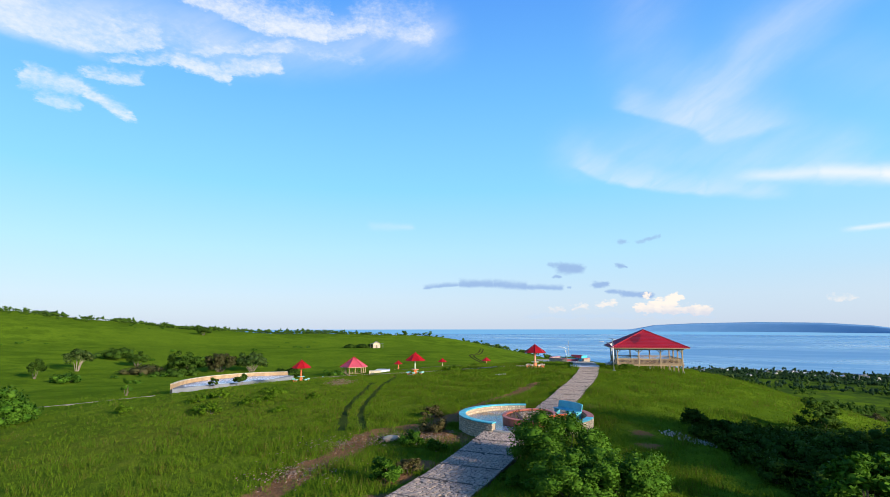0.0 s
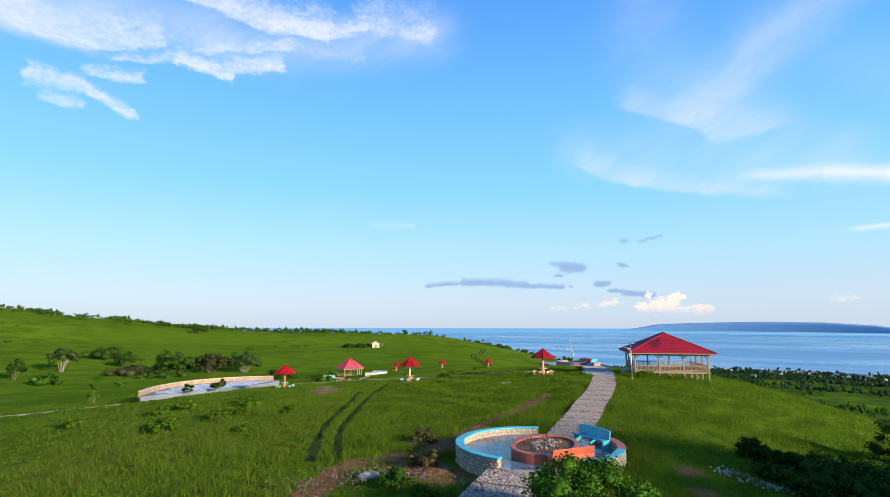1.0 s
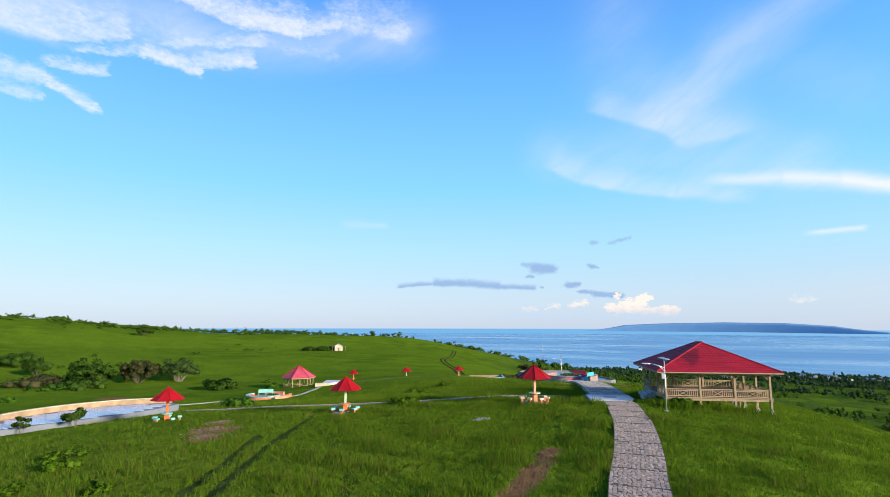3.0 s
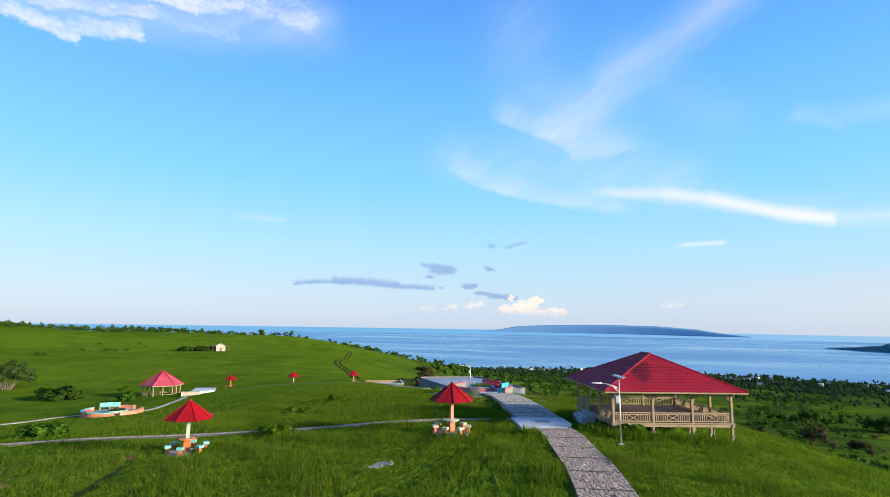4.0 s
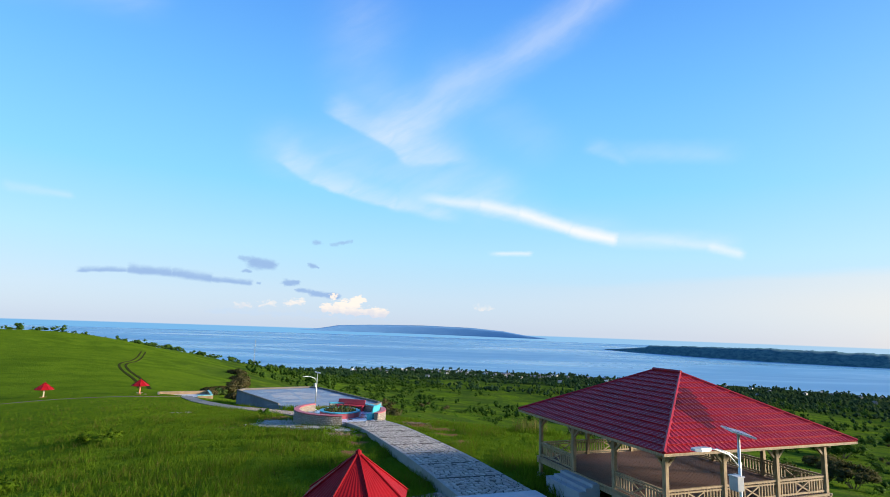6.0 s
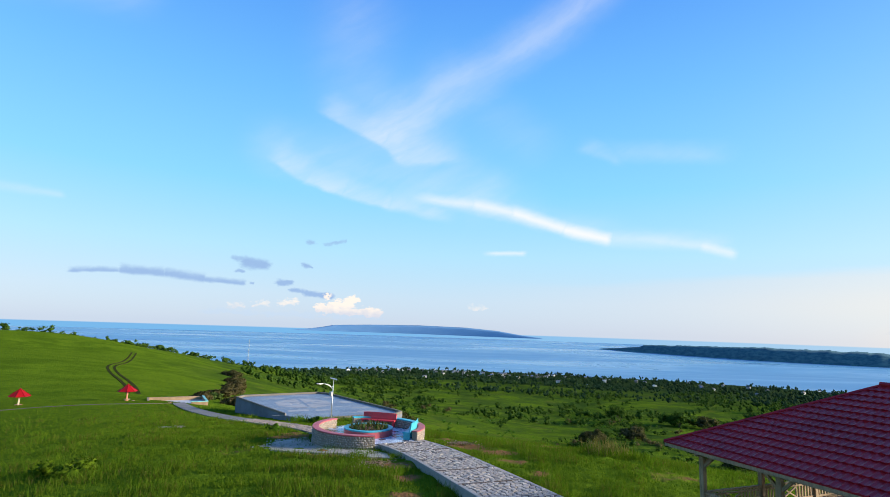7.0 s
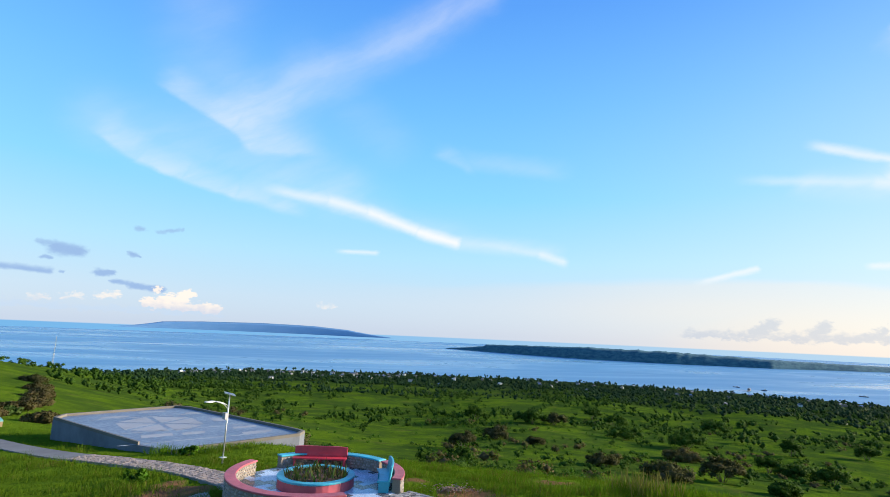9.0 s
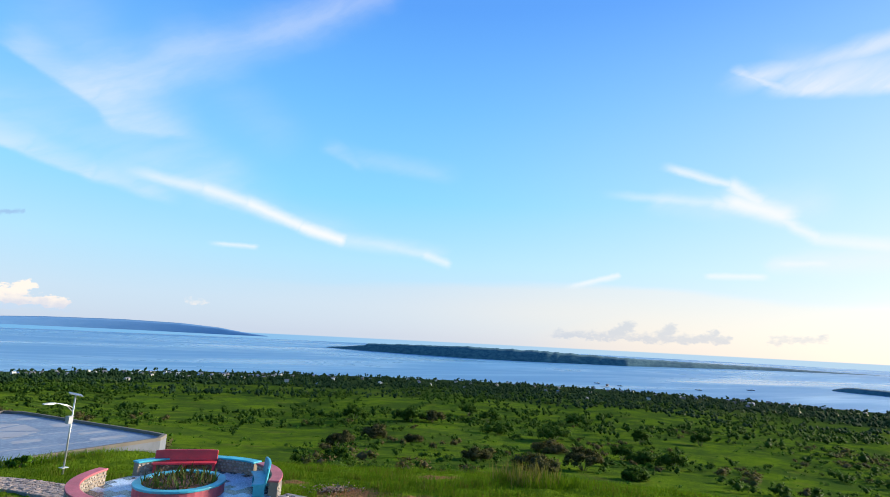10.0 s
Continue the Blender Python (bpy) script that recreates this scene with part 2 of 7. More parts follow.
heap = [((19.9, 1.75), (25.9, 1.45), 0.62, 0.7, 1.0), ((22.7, 2.1), (23.4, 2.75), 0.95, 0.75, 1.0), ((21.2, 2.2), (21.9, 2.3), 0.6, 0.6, 0.9), ((20.6, 2.9), (20.9, 3.1), 0.35, 0.3, 0.7), ((16.2, 2.15), (17.4, 2.3), 0.6, 0.6, 0.50), ((13.6, 1.85), (14.8, 1.95), 0.55, 0.55, 0.44), ((11.3, 1.65), (12.2, 1.65), 0.5, 0.45, 0.40), ((36, 2.4), (37.3, 2.4), 0.7, 0.6, 0.36)]
heap = ragged(gather(stroke, puff_p, heap, (1.3, 0.3, 1.0)), 1.0, 0.14, 0.74)
shade = N.step(N.math("ADD", el, N.math("MULTIPLY", N.noise(N.vec("MULTIPLY", place, (1.4, 2.0, 0)), 1.0, 3), 1.6)), 1.6, 3.2)
sky = cover(sky, N.math("MULTIPLY", heap, 0.9), N.mix(shade, (0.36, 0.37, 0.42, 1), (0.55, 0.49, 0.43, 1)))
row = [((79.2, 1.3), (80.4, 2.1), 0.9, 0.9, 0.9), ((83.6, 1.2), (84.4, 2.0), 0.9, 0.8, 0.85), ((87.0, 1.1), (89.0, 1.2), 0.7, 0.7, 0.8), ((88.0, 1.5), (88.4, 1.9), 0.6, 0.5, 0.8), ((93.0, 1.2), (96.8, 1.6), 0.6, 0.6, 0.6)]
row = gather(sweep, puff_p, [((73.5, 0.8), (87, 0.8), 0.4, 1.3, 0.8, 0.15, 0.08)], (), gather(stroke, puff_p, row, (1.5, 0.1, 1.0)))
sky = cover(sky, N.math("MULTIPLY", ragged(row, 0.9, 0.15, 0.85), 0.46), (0.23, 0.28, 0.36, 1))
# the far water below the horizon; the sky's reflection is painted in paler sunward
sky = N.mix(N.step(el, -0.30, -0.42), sky, N.mix(N.step(az, 20.0, 95.0), (0.098, 0.245, 0.42, 1), (0.25, 0.35, 0.44, 1)))
N.add("ShaderNodeOutputWorld", Surface=N.add("ShaderNodeBackground", Color=sky, Strength=0.785))
scene.world = world

sun = new("sun", bpy.data.lights.new("sun", "SUN"))
sun.data.energy, sun.data.angle, sun.data.color = SUN_POWER, radians(8.0), (1.0, 0.87, 0.70)
sun.matrix_world = pose(0, 0, 60, 90 - SUN_EL, 0, 180 - SUN_AZ)

# ---------------------------------------------------------------- materials
MATS = {}


def material(name, build):
    m = bpy.data.materials.new(name)
    m.use_nodes = True
    n = Nodes(m.node_tree)
    bsdf = build(n)
    n.add("ShaderNodeOutputMaterial", Surface=bsdf)
    MATS[name] = m
    return m


def principled(n, colour, rough=0.6, metal=0.0, bump=None, strength=0.3, distance=0.02, spec=0.5, **more):
    b = n.add("ShaderNodeBsdfPrincipled")
    n.put(b, "Base Color", colour if not isinstance(colour, tuple) else (*colour, 1))
    n.put(b, "Roughness", rough), n.put(b, "Metallic", metal), n.put(b, "Specular IOR Level", spec)
    if bump is not None:
        n.put(b, "Normal", n.add("ShaderNodeBump", Height=bump, Strength=strength, Distance=distance).outputs[0])
    for k, v in more.items():
        n.put(b, k.replace("_", " "), v)
    return b


def coords(n):
    return n.add("ShaderNodeNewGeometry").outputs["Position"]


def painted(name, colour, rough=0.5, wear=0.12, scale=1.0, spec=0.5):
    """Paint or plaster with blotches, dirt specks and a slight unevenness."""

    def build(n):
        p = coords(n)
        a, b = n.noise(p, 1.3 * scale, 4), n.noise(p, 19.0 * scale, 4, 0.7)
        dark = tuple(c * (1 - 2.6 * wear) for c in colour)
        light = tuple(min(1, c * (1 + wear)) for c in colour)
        c = n.mix(n.step(a, 0.3, 0.7), (*dark, 1), (*light, 1))
        c = n.mix(n.math("MULTIPLY", n.step(b, 0.58, 0.78), 0.5), c, (*(0.45 * v + 0.02 for v in colour), 1))
        own = n.add("ShaderNodeObjectInfo").outputs["Random"]
        c = n.mix(n.math("MULTIPLY", own, 0.14), c, (0.1, 0.09, 0.08, 1))
        return principled(n, c, n.step(b, 0.2, 0.8, rough - 0.1, rough + 0.12), bump=b, strength=0.25, distance=0.01, spec=spec)

    return material(name, build)


painted("turquoise", (0.039, 0.390, 0.484), 0.45)
painted("pale_turquoise", (0.172, 0.484, 0.437), 0.5)
painted("pink", (0.468, 0.086, 0.101), 0.5)
painted("crimson", (0.60, 0.026, 0.045), 0.45)
painted("terracotta", (0.406, 0.086, 0.047), 0.55)
painted("orange", (0.577, 0.140, 0.035), 0.5)
painted("coral", (0.624, 0.211, 0.117), 0.5)
painted("cream", (0.484, 0.413, 0.281), 0.6)
painted("pale_green", (0.437, 0.530, 0.390), 0.6)
painted("whitewash", (0.577, 0.577, 0.546), 0.7)
painted("buff", (0.31, 0.21, 0.115), 0.75)
painted("lamp_shell", (0.42, 0.43, 0.44), 0.45)
painted("burnt_orange", (0.50, 0.085, 0.03), 0.5)
painted("village_wall", (0.20, 0.19, 0.175), 0.8)
painted("village_roof", (0.125, 0.135, 0.15), 0.6)
painted("rust_roof", (0.32, 0.12, 0.07), 0.7)
painted("blue_roof", (0.08, 0.20, 0.45), 0.6)


def concrete(name, colour, stain=0.5):
    def build(n):
        p = coords(n)
        a, b, c = n.noise(p, 0.45, 5, 0.6), n.noise(p, 4.0, 5, 0.65), n.noise(p, 60.0, 3, 0.7)
        col = n.mix(n.step(a, 0.35, 0.7), (*colour, 1), (*(v * (1 - 0.45 * stain) for v in colour), 1))
        col = n.mix(n.math("MULTIPLY", n.step(b, 0.5, 0.75), 0.4 * stain), col, (0.09, 0.085, 0.08, 1))
        col = n.mix(n.math("MULTIPLY", c, 0.25), col, (0.2, 0.2, 0.2, 1))
        return principled(n, col, 0.9, bump=n.math("ADD", b, n.math("MULTIPLY", c, 0.4)), strength=0.35, distance=0.01, spec=0.2)

    return material(name, build)


concrete("concrete", (0.29, 0.285, 0.27))
concrete("pale_concrete", (0.47, 0.49, 0.51), 0.25)
# Shade on the court's left wall is put into this darker blue-grey.
concrete("grey_wall", (0.15, 0.17, 0.205), 0.7)
concrete("weathered_wall", (0.165, 0.145, 0.115), 0.6)
concrete("step_concrete", (0.30, 0.33, 0.37), 0.4)
concrete("path_bed", (0.070, 0.052, 0.043), 0.5)
concrete("kerb_stone", (0.17, 0.145, 0.125), 0.6)
concrete("broken_concrete", (0.36, 0.33, 0.285), 0.8)


def court_paint(n):
    p = coords(n)
    a, b = n.noise(p, 0.35, 5, 0.6), n.noise(p, 3.0, 5, 0.65)
    col = n.mix(n.step(a, 0.35, 0.65), (0.125, 0.158, 0.215, 1), (0.175, 0.21, 0.265, 1))
    col = n.mix(n.math("MULTIPLY", n.step(b, 0.55, 0.75), 0.35), col, (0.24, 0.27, 0.32, 1))
    return principled(n, col, n.step(b, 0.3, 0.7, 0.35, 0.6), bump=b, strength=0.1, distance=0.01)


material("court_paint", court_paint)


def tile_mat(name, light, dark):
    def build(n):
        own = n.add("ShaderNodeObjectInfo").outputs["Random"]
        p = coords(n)
        a, b = n.noise(p, 0.9, 4, 0.6), n.noise(p, 14.0, 4, 0.65)
        col = n.mix(own, (*light, 1), (*(v * 0.9 for v in light), 1))
        col = n.mix(n.step(a, 0.45, 0.75, 0.0, 0.55), col, (*dark, 1))
        col = n.mix(n.math("MULTIPLY", n.step(b, 0.6, 0.8), 0.3), col, (*dark, 1))
        return principled(n, col, n.step(b, 0.3, 0.8, 0.16, 0.38), bump=b, strength=0.06, distance=0.004)

    return material(name, build)


tile_mat("blue_tile", (0.44, 0.53, 0.66), (0.27, 0.30, 0.35))
tile_mat("terrace_tile", (0.30, 0.41, 0.58), (0.22, 0.28, 0.36))
tile_mat("dark_tile", (0.10, 0.10, 0.12), (0.05, 0.05, 0.05))
tile_mat("worn_tile", (0.105, 0.150, 0.235), (0.085, 0.075, 0.072))
tile_mat("brown_tile", (0.115, 0.080, 0.066), (0.07, 0.058, 0.052))


def stone_mat(name, a, b, c, rough=0.85, per_island=False):
    def build(n):
        geo = n.add("ShaderNodeNewGeometry")
        p = geo.outputs["Position"]
        own = n.add("ShaderNodeObjectInfo").outputs["Random"]
        if per_island:
            own = n.math("FRACT", n.math("ADD", own, geo.outputs["Random Per Island"]))
        g, f = n.noise(p, 7.0, 5, 0.65), n.noise(p, 45.0, 4, 0.7)
        col = n.ramp(own, [(0.0, a), (0.4, b), (0.75, c), (1.0, tuple(0.6 * v for v in b))])
        col = n.mix(n.step(g, 0.4, 0.75, 0.0, 0.5), col, (0.10, 0.085, 0.07, 1))
        col = n.mix(n.math("MULTIPLY", f, 0.3), col, (0.35, 0.33, 0.30, 1))
        return principled(n, col, rough, bump=n.math("ADD", g, f), strength=0.5, distance=0.02)

    return material(name, build)


stone_mat("cobble", (0.32, 0.235, 0.19), (0.235, 0.170, 0.135), (0.39, 0.30, 0.245), per_island=True)
stone_mat("pale_cobble", (0.36, 0.33, 0.30), (0.25, 0.225, 0.205), (0.43, 0.40, 0.365), per_island=True)
stone_mat("wall_stone", (0.50, 0.38, 0.24), (0.36, 0.27, 0.19), (0.58, 0.48, 0.34), per_island=True)
stone_mat("grey_stone", (0.34, 0.30, 0.27), (0.24, 0.21, 0.19), (0.42, 0.37, 0.31), per_island=True)
stone_mat("earth_stone", (0.24, 0.16, 0.115), (0.15, 0.10, 0.075), (0.30, 0.22, 0.17), per_island=True)
stone_mat("rubble", (0.42, 0.40, 0.37), (0.30, 0.28, 0.26), (0.50, 0.47, 0.43), per_island=True)


def mortar(n):
    p = coords(n)
    b = n.noise(p, 24.0, 4, 0.7)
    return principled(n, n.mix(b, (0.30, 0.24, 0.17, 1), (0.17, 0.14, 0.11, 1)), 0.95, bump=b, strength=0.6, distance=0.02)


material("mortar", mortar)


def soil(n):
    p = coords(n)
    a, b = n.noise(p, 2.5, 4), n.noise(p, 30.0, 5, 0.75)
    col = n.mix(n.step(a, 0.3, 0.7), (0.14, 0.055, 0.03, 1), (0.085, 0.04, 0.025, 1))
    col = n.mix(n.math("MULTIPLY", b, 0.3), col, (0.2, 0.11, 0.07, 1))
    return principled(n, col, 0.95, bump=b, strength=0.9, distance=0.04)


material("soil", soil)


def soil_track(n):
    b = n.noise(coords(n), 0.8, 4, 0.65)
    return principled(n, n.mix(n.step(b, 0.3, 0.7), (0.050, 0.046, 0.016, 1), (0.026, 0.040, 0.010, 1)), 0.95, spec=0.0)


material("soil_track", soil_track)
concrete("worn_path", (0.21, 0.195, 0.18), 0.6)
stone_mat("dead_leaf", (0.19, 0.085, 0.040), (0.115, 0.056, 0.030), (0.24, 0.12, 0.058), per_island=True)


def wood(name, light, dark):
    def build(n):
        geo = n.add("ShaderNodeTexCoord").outputs["Object"]
        own = n.add("ShaderNodeObjectInfo").outputs["Random"]
        p = n.vec("ADD", geo, n.add("ShaderNodeCombineXYZ", X=n.math("MULTIPLY", own, 40.0)).outputs[0])
        g = n.noise(n.vec("MULTIPLY", p, (14, 14, 2.5)), 1.0, 5, 0.6, distortion=0.6)
        s = n.noise(p, 1.6, 4, 0.6)
        col = n.mix(n.step(g, 0.3, 0.7), (*light, 1), (*dark, 1))
        col = n.mix(n.step(s, 0.45, 0.8, 0.0, 0.5), col, (*(0.5 * v for v in dark), 1))
        col = n.mix(n.math("MULTIPLY", own, 0.25), col, (*dark, 1))
        return principled(n, col, 0.7, bump=g, strength=0.25, distance=0.008)

    return material(name, build)


wood("timber", (0.36, 0.265, 0.150), (0.22, 0.155, 0.088))
wood("deck_wood", (0.115, 0.05, 0.036), (0.06, 0.028, 0.022))
wood("soffit_wood", (0.22, 0.13, 0.09), (0.12, 0.07, 0.05))
wood("bark", (0.16, 0.12, 0.085), (0.07, 0.055, 0.04))
wood("pale_bark", (0.24, 0.20, 0.15), (0.13, 0.11, 0.085))
concrete("marking", (0.34, 0.36, 0.38), 0.3)


def metal_roof(name, colour, rough=0.38, spec=0.3):
    def build(n):
        p = coords(n)
        own = n.add("ShaderNodeObjectInfo").outputs["Random"]
        a, b = n.noise(p, 0.8, 4, 0.6), n.noise(p, 16.0, 4, 0.7)
        col = n.mix(n.step(a, 0.3, 0.75), (*colour, 1), (*(v * 0.72 for v in colour), 1))
        col = n.mix(n.math("MULTIPLY", own, 0.12), col, (0.10, 0.02, 0.03, 1))
        col = n.mix(n.math("MULTIPLY", n.step(b, 0.6, 0.8), 0.25), col, (0.25, 0.08, 0.08, 1))
        return principled(n, col, n.step(b, 0.2, 0.8, rough - 0.08, rough + 0.14), bump=b, strength=0.1, distance=0.006, spec=spec)

    return material(name, build)


metal_roof("red_roof", (0.33, 0.0085, 0.016))
metal_roof("dark_red_roof", (0.15, 0.004, 0.008))
metal_roof("pink_roof", (0.40, 0.055, 0.085), 0.5)
metal_roof("umbrella_red", (0.27, 0.004, 0.007), 0.5, 0.12)


def galvanised(n):
    p = coords(n)
    b = n.noise(p, 12.0, 4)
    return principled(n, n.mix(b, (0.45, 0.47, 0.47, 1), (0.62, 0.63, 0.62, 1)), 0.42, 0.75)


material("galvanised", galvanised)


def solar(n):
    g = n.add("ShaderNodeTexCoord").outputs["Object"]
    br = n.add("ShaderNodeTexBrick", {"offset": 0.0}, Vector=g, Color1=(0.012, 0.03, 0.12, 1), Color2=(0.018, 0.045, 0.16, 1), Mortar=(0.4, 0.42, 0.45, 1), Scale=1.0, Mortar_Size=0.006, Brick_Width=0.12, Row_Height=0.12)
    return principled(n, br.outputs[0], 0.30, spec=0.2)


material("solar_cells", solar)


def grass_ground(n):
    p = coords(n)
    a, b, c, d = n.noise(p, 0.012, 4, 0.55), n.noise(p, 0.09, 5, 0.6), n.noise(p, 0.9, 5, 0.65), n.noise(p, 7.0, 4, 0.7)
    col = n.mix(n.step(b, 0.35, 0.65), (0.062, 0.112, 0.007, 1), (0.104, 0.168, 0.010, 1))
    col = n.mix(n.step(a, 0.42, 0.62, 0.0, 0.7), col, (0.094, 0.152, 0.009, 1))
    col = n.mix(n.step(c, 0.42, 0.72, 0.0, 0.5), col, (0.034, 0.072, 0.009, 1))
    col = n.mix(n.step(d, 0.45, 0.75, 0.0, 0.45), col, (0.028, 0.056, 0.009, 1))
    # drier, browner sward on the first meadow; pasture mottled and darkened in the valley
    dry = n.add("ShaderNodeAttribute", {"attribute_name": "dry"}).outputs["Fac"]
    col = n.mix(n.math("MULTIPLY", dry, n.step(n.math("ADD", b, n.math("MULTIPLY", c, 0.5)), 0.55, 0.95, 0.25, 0.9)), col, (0.098, 0.105, 0.014, 1))
    valley = n.step(n.add("ShaderNodeSeparateXYZ", i0=p).outputs[2], -8.0, -20.0)
    e = n.noise(p, 0.05, 6, 0.72)
    col = n.mix(n.math("MULTIPLY", valley, n.step(e, 0.38, 0.60, 0.05, 0.78)), col, (0.026, 0.054, 0.012, 1))
    col = n.mix(n.math("MULTIPLY", valley, n.step(b, 0.55, 0.7, 0.0, 0.45)), col, (0.085, 0.085, 0.022, 1))
    floor_z = n.add("ShaderNodeSeparateXYZ", i0=p).outputs[2]
    col = n.mix(n.math("MULTIPLY", n.step(n.math("ADD", floor_z, n.math("MULTIPLY", e, 14.0)), -41.0, -51.0), 0.9), col, (0.020, 0.036, 0.014, 1))
    bare = n.add("ShaderNodeAttribute", {"attribute_name": "bare"}).outputs["Fac"]
    rut = n.add("ShaderNodeAttribute", {"attribute_name": "rut"}).outputs["Fac"]
    ragged = n.math("ADD", bare, n.math("MULTIPLY", n.math("SUBTRACT", c, 0.5), 0.9))
    earth = n.mix(d, (0.235, 0.118, 0.055, 1), (0.140, 0.076, 0.038, 1))
    col = n.mix(n.step(ragged, 0.35, 0.65), col, earth)
    col = n.mix(n.math("MULTIPLY", n.step(n.math("ADD", rut, n.math("MULTIPLY", n.math("SUBTRACT", c, 0.5), 0.5)), 0.3, 0.7), 0.8), col, (0.024, 0.04, 0.013, 1))
    return principled(n, col, 0.9, bump=n.math("ADD", n.math("MULTIPLY", c, 1.6), n.math("MULTIPLY", d, 0.5)), strength=0.9, distance=0.25, spec=0.0)


material("grass_ground", grass_ground)


def leaf_mat(name, a, b, c, rough=0.5, trans=0.25):
    def build(n):
        geo = n.add("ShaderNodeNewGeometry")
        own = geo.outputs["Random Per Island"]
        patch = n.noise(geo.outputs["Position"], 0.22, 4, 0.6)
        col = n.ramp(own, [(0.0, a), (0.5, b), (1.0, c)])
        col = n.mix(n.step(patch, 0.4, 0.7, 0.0, 0.6), col, (*a, 1))
        bs = principled(n, col, rough, spec=0.03)
        tr = n.add("ShaderNodeBsdfTranslucent", Color=n.mix(1.0, col, (1.0, 1.15, 0.5, 1), "MULTIPLY"))
        return n.add("ShaderNodeMixShader", i0=trans, i1=bs.outputs[0], i2=tr.outputs[0])

    return material(name, build)


leaf_mat("grass_blade", (0.056, 0.100, 0.006), (0.074, 0.128, 0.007), (0.100, 0.150, 0.010), 0.9, 0.3)
leaf_mat("lush_blade", (0.056, 0.115, 0.006), (0.072, 0.142, 0.008), (0.095, 0.165, 0.012), 0.8, 0.35)
leaf_mat("seed_grass", (0.080, 0.085, 0.014), (0.105, 0.090, 0.022), (0.085, 0.105, 0.016), 0.9, 0.3)
leaf_mat("dry_grass", (0.13, 0.12, 0.035), (0.17, 0.14, 0.05), (0.10, 0.12, 0.025), 0.7, 0.3)
leaf_mat("bush_leaf", (0.032, 0.090, 0.008), (0.054, 0.130, 0.011), (0.085, 0.175, 0.018), 0.6)
leaf_mat("olive_leaf", (0.030, 0.065, 0.014), (0.050, 0.090, 0.020), (0.080, 0.105, 0.030))
leaf_mat("dry_leaf", (0.075, 0.066, 0.028), (0.095, 0.075, 0.036), (0.060, 0.075, 0.020), 0.8)
leaf_mat("thicket_leaf", (0.040, 0.048, 0.016), (0.060, 0.060, 0.024), (0.078, 0.068, 0.032), 0.7)
# Distance haze is painted in: these leaves are bluer than wood_leaf.
leaf_mat("hazy_coast_leaf", (0.016, 0.038, 0.016), (0.024, 0.052, 0.022), (0.034, 0.068, 0.026), 0.8)
leaf_mat("wood_leaf", (0.026, 0.058, 0.008), (0.038, 0.080, 0.010), (0.056, 0.106, 0.014), 0.7)


def sea_mat(n):
    p = coords(n)
    s = n.vec("MULTIPLY", n.add("ShaderNodeVectorRotate", {"rotation_type": "Z_AXIS"}, Vector=p, Angle=radians(35)).outputs[0], (0.0009, 0.0032, 0))
    streak = n.noise(s, 1.0, 6, 0.62, distortion=0.8)
    broad = n.noise(n.vec("MULTIPLY", p, (0.0006, 0.0011, 0)), 1.0, 3)
    rip = n.noise(n.vec("MULTIPLY", p, (0.05, 0.09, 0.0)), 1.0, 3)
    col = n.mix(n.step(streak, 0.42, 0.66), (0.066, 0.212, 0.39, 1), (0.086, 0.245, 0.42, 1))
    col = n.mix(n.step(broad, 0.45, 0.7, 0.0, 0.6), col, (0.11, 0.30, 0.48, 1))
    q = n.vec("MULTIPLY", n.add("ShaderNodeVectorRotate", {"rotation_type": "Z_AXIS"}, Vector=p, Angle=radians(24)).outputs[0], (0.0016, 0.0070, 0))
    slick = n.noise(q, 1.0, 5, 0.58, distortion=1.6)
    col = n.mix(n.math("MULTIPLY", n.step(slick, 0.53, 0.66), n.step(broad, 0.38, 0.58, 0.15, 0.75)), col, (0.22, 0.40, 0.55, 1))
    col = n.mix(n.step(slick, 0.46, 0.34, 0.0, 0.35), col, (0.05, 0.18, 0.36, 1))
    return principled(n, col, n.step(streak, 0.40, 0.72, 0.40, 0.16), bump=rip, strength=0.2, distance=0.6, spec=0.18)


material("sea", sea_mat)


def island_mat(name, a, b, scale):
    def build(n):
        f = n.noise(n.vec("MULTIPLY", coords(n), (scale, scale, scale * 2.5)), 1.0, 5, 0.65)
        return principled(n, n.mix(n.step(f, 0.35, 0.65), (*a, 1), (*b, 1)), 0.95, spec=0.1)

    return material(name, build)


# Distance haze is mixed into this island's base colours as pale blue.
island_mat("hazy_far_island", (0.115, 0.255, 0.44), (0.135, 0.275, 0.46), 0.01)
# Dark green woods turned blue: the haze over the bay is in the colour.
island_mat("hazy_near_island", (0.030, 0.092, 0.125), (0.072, 0.160, 0.180), 0.05)


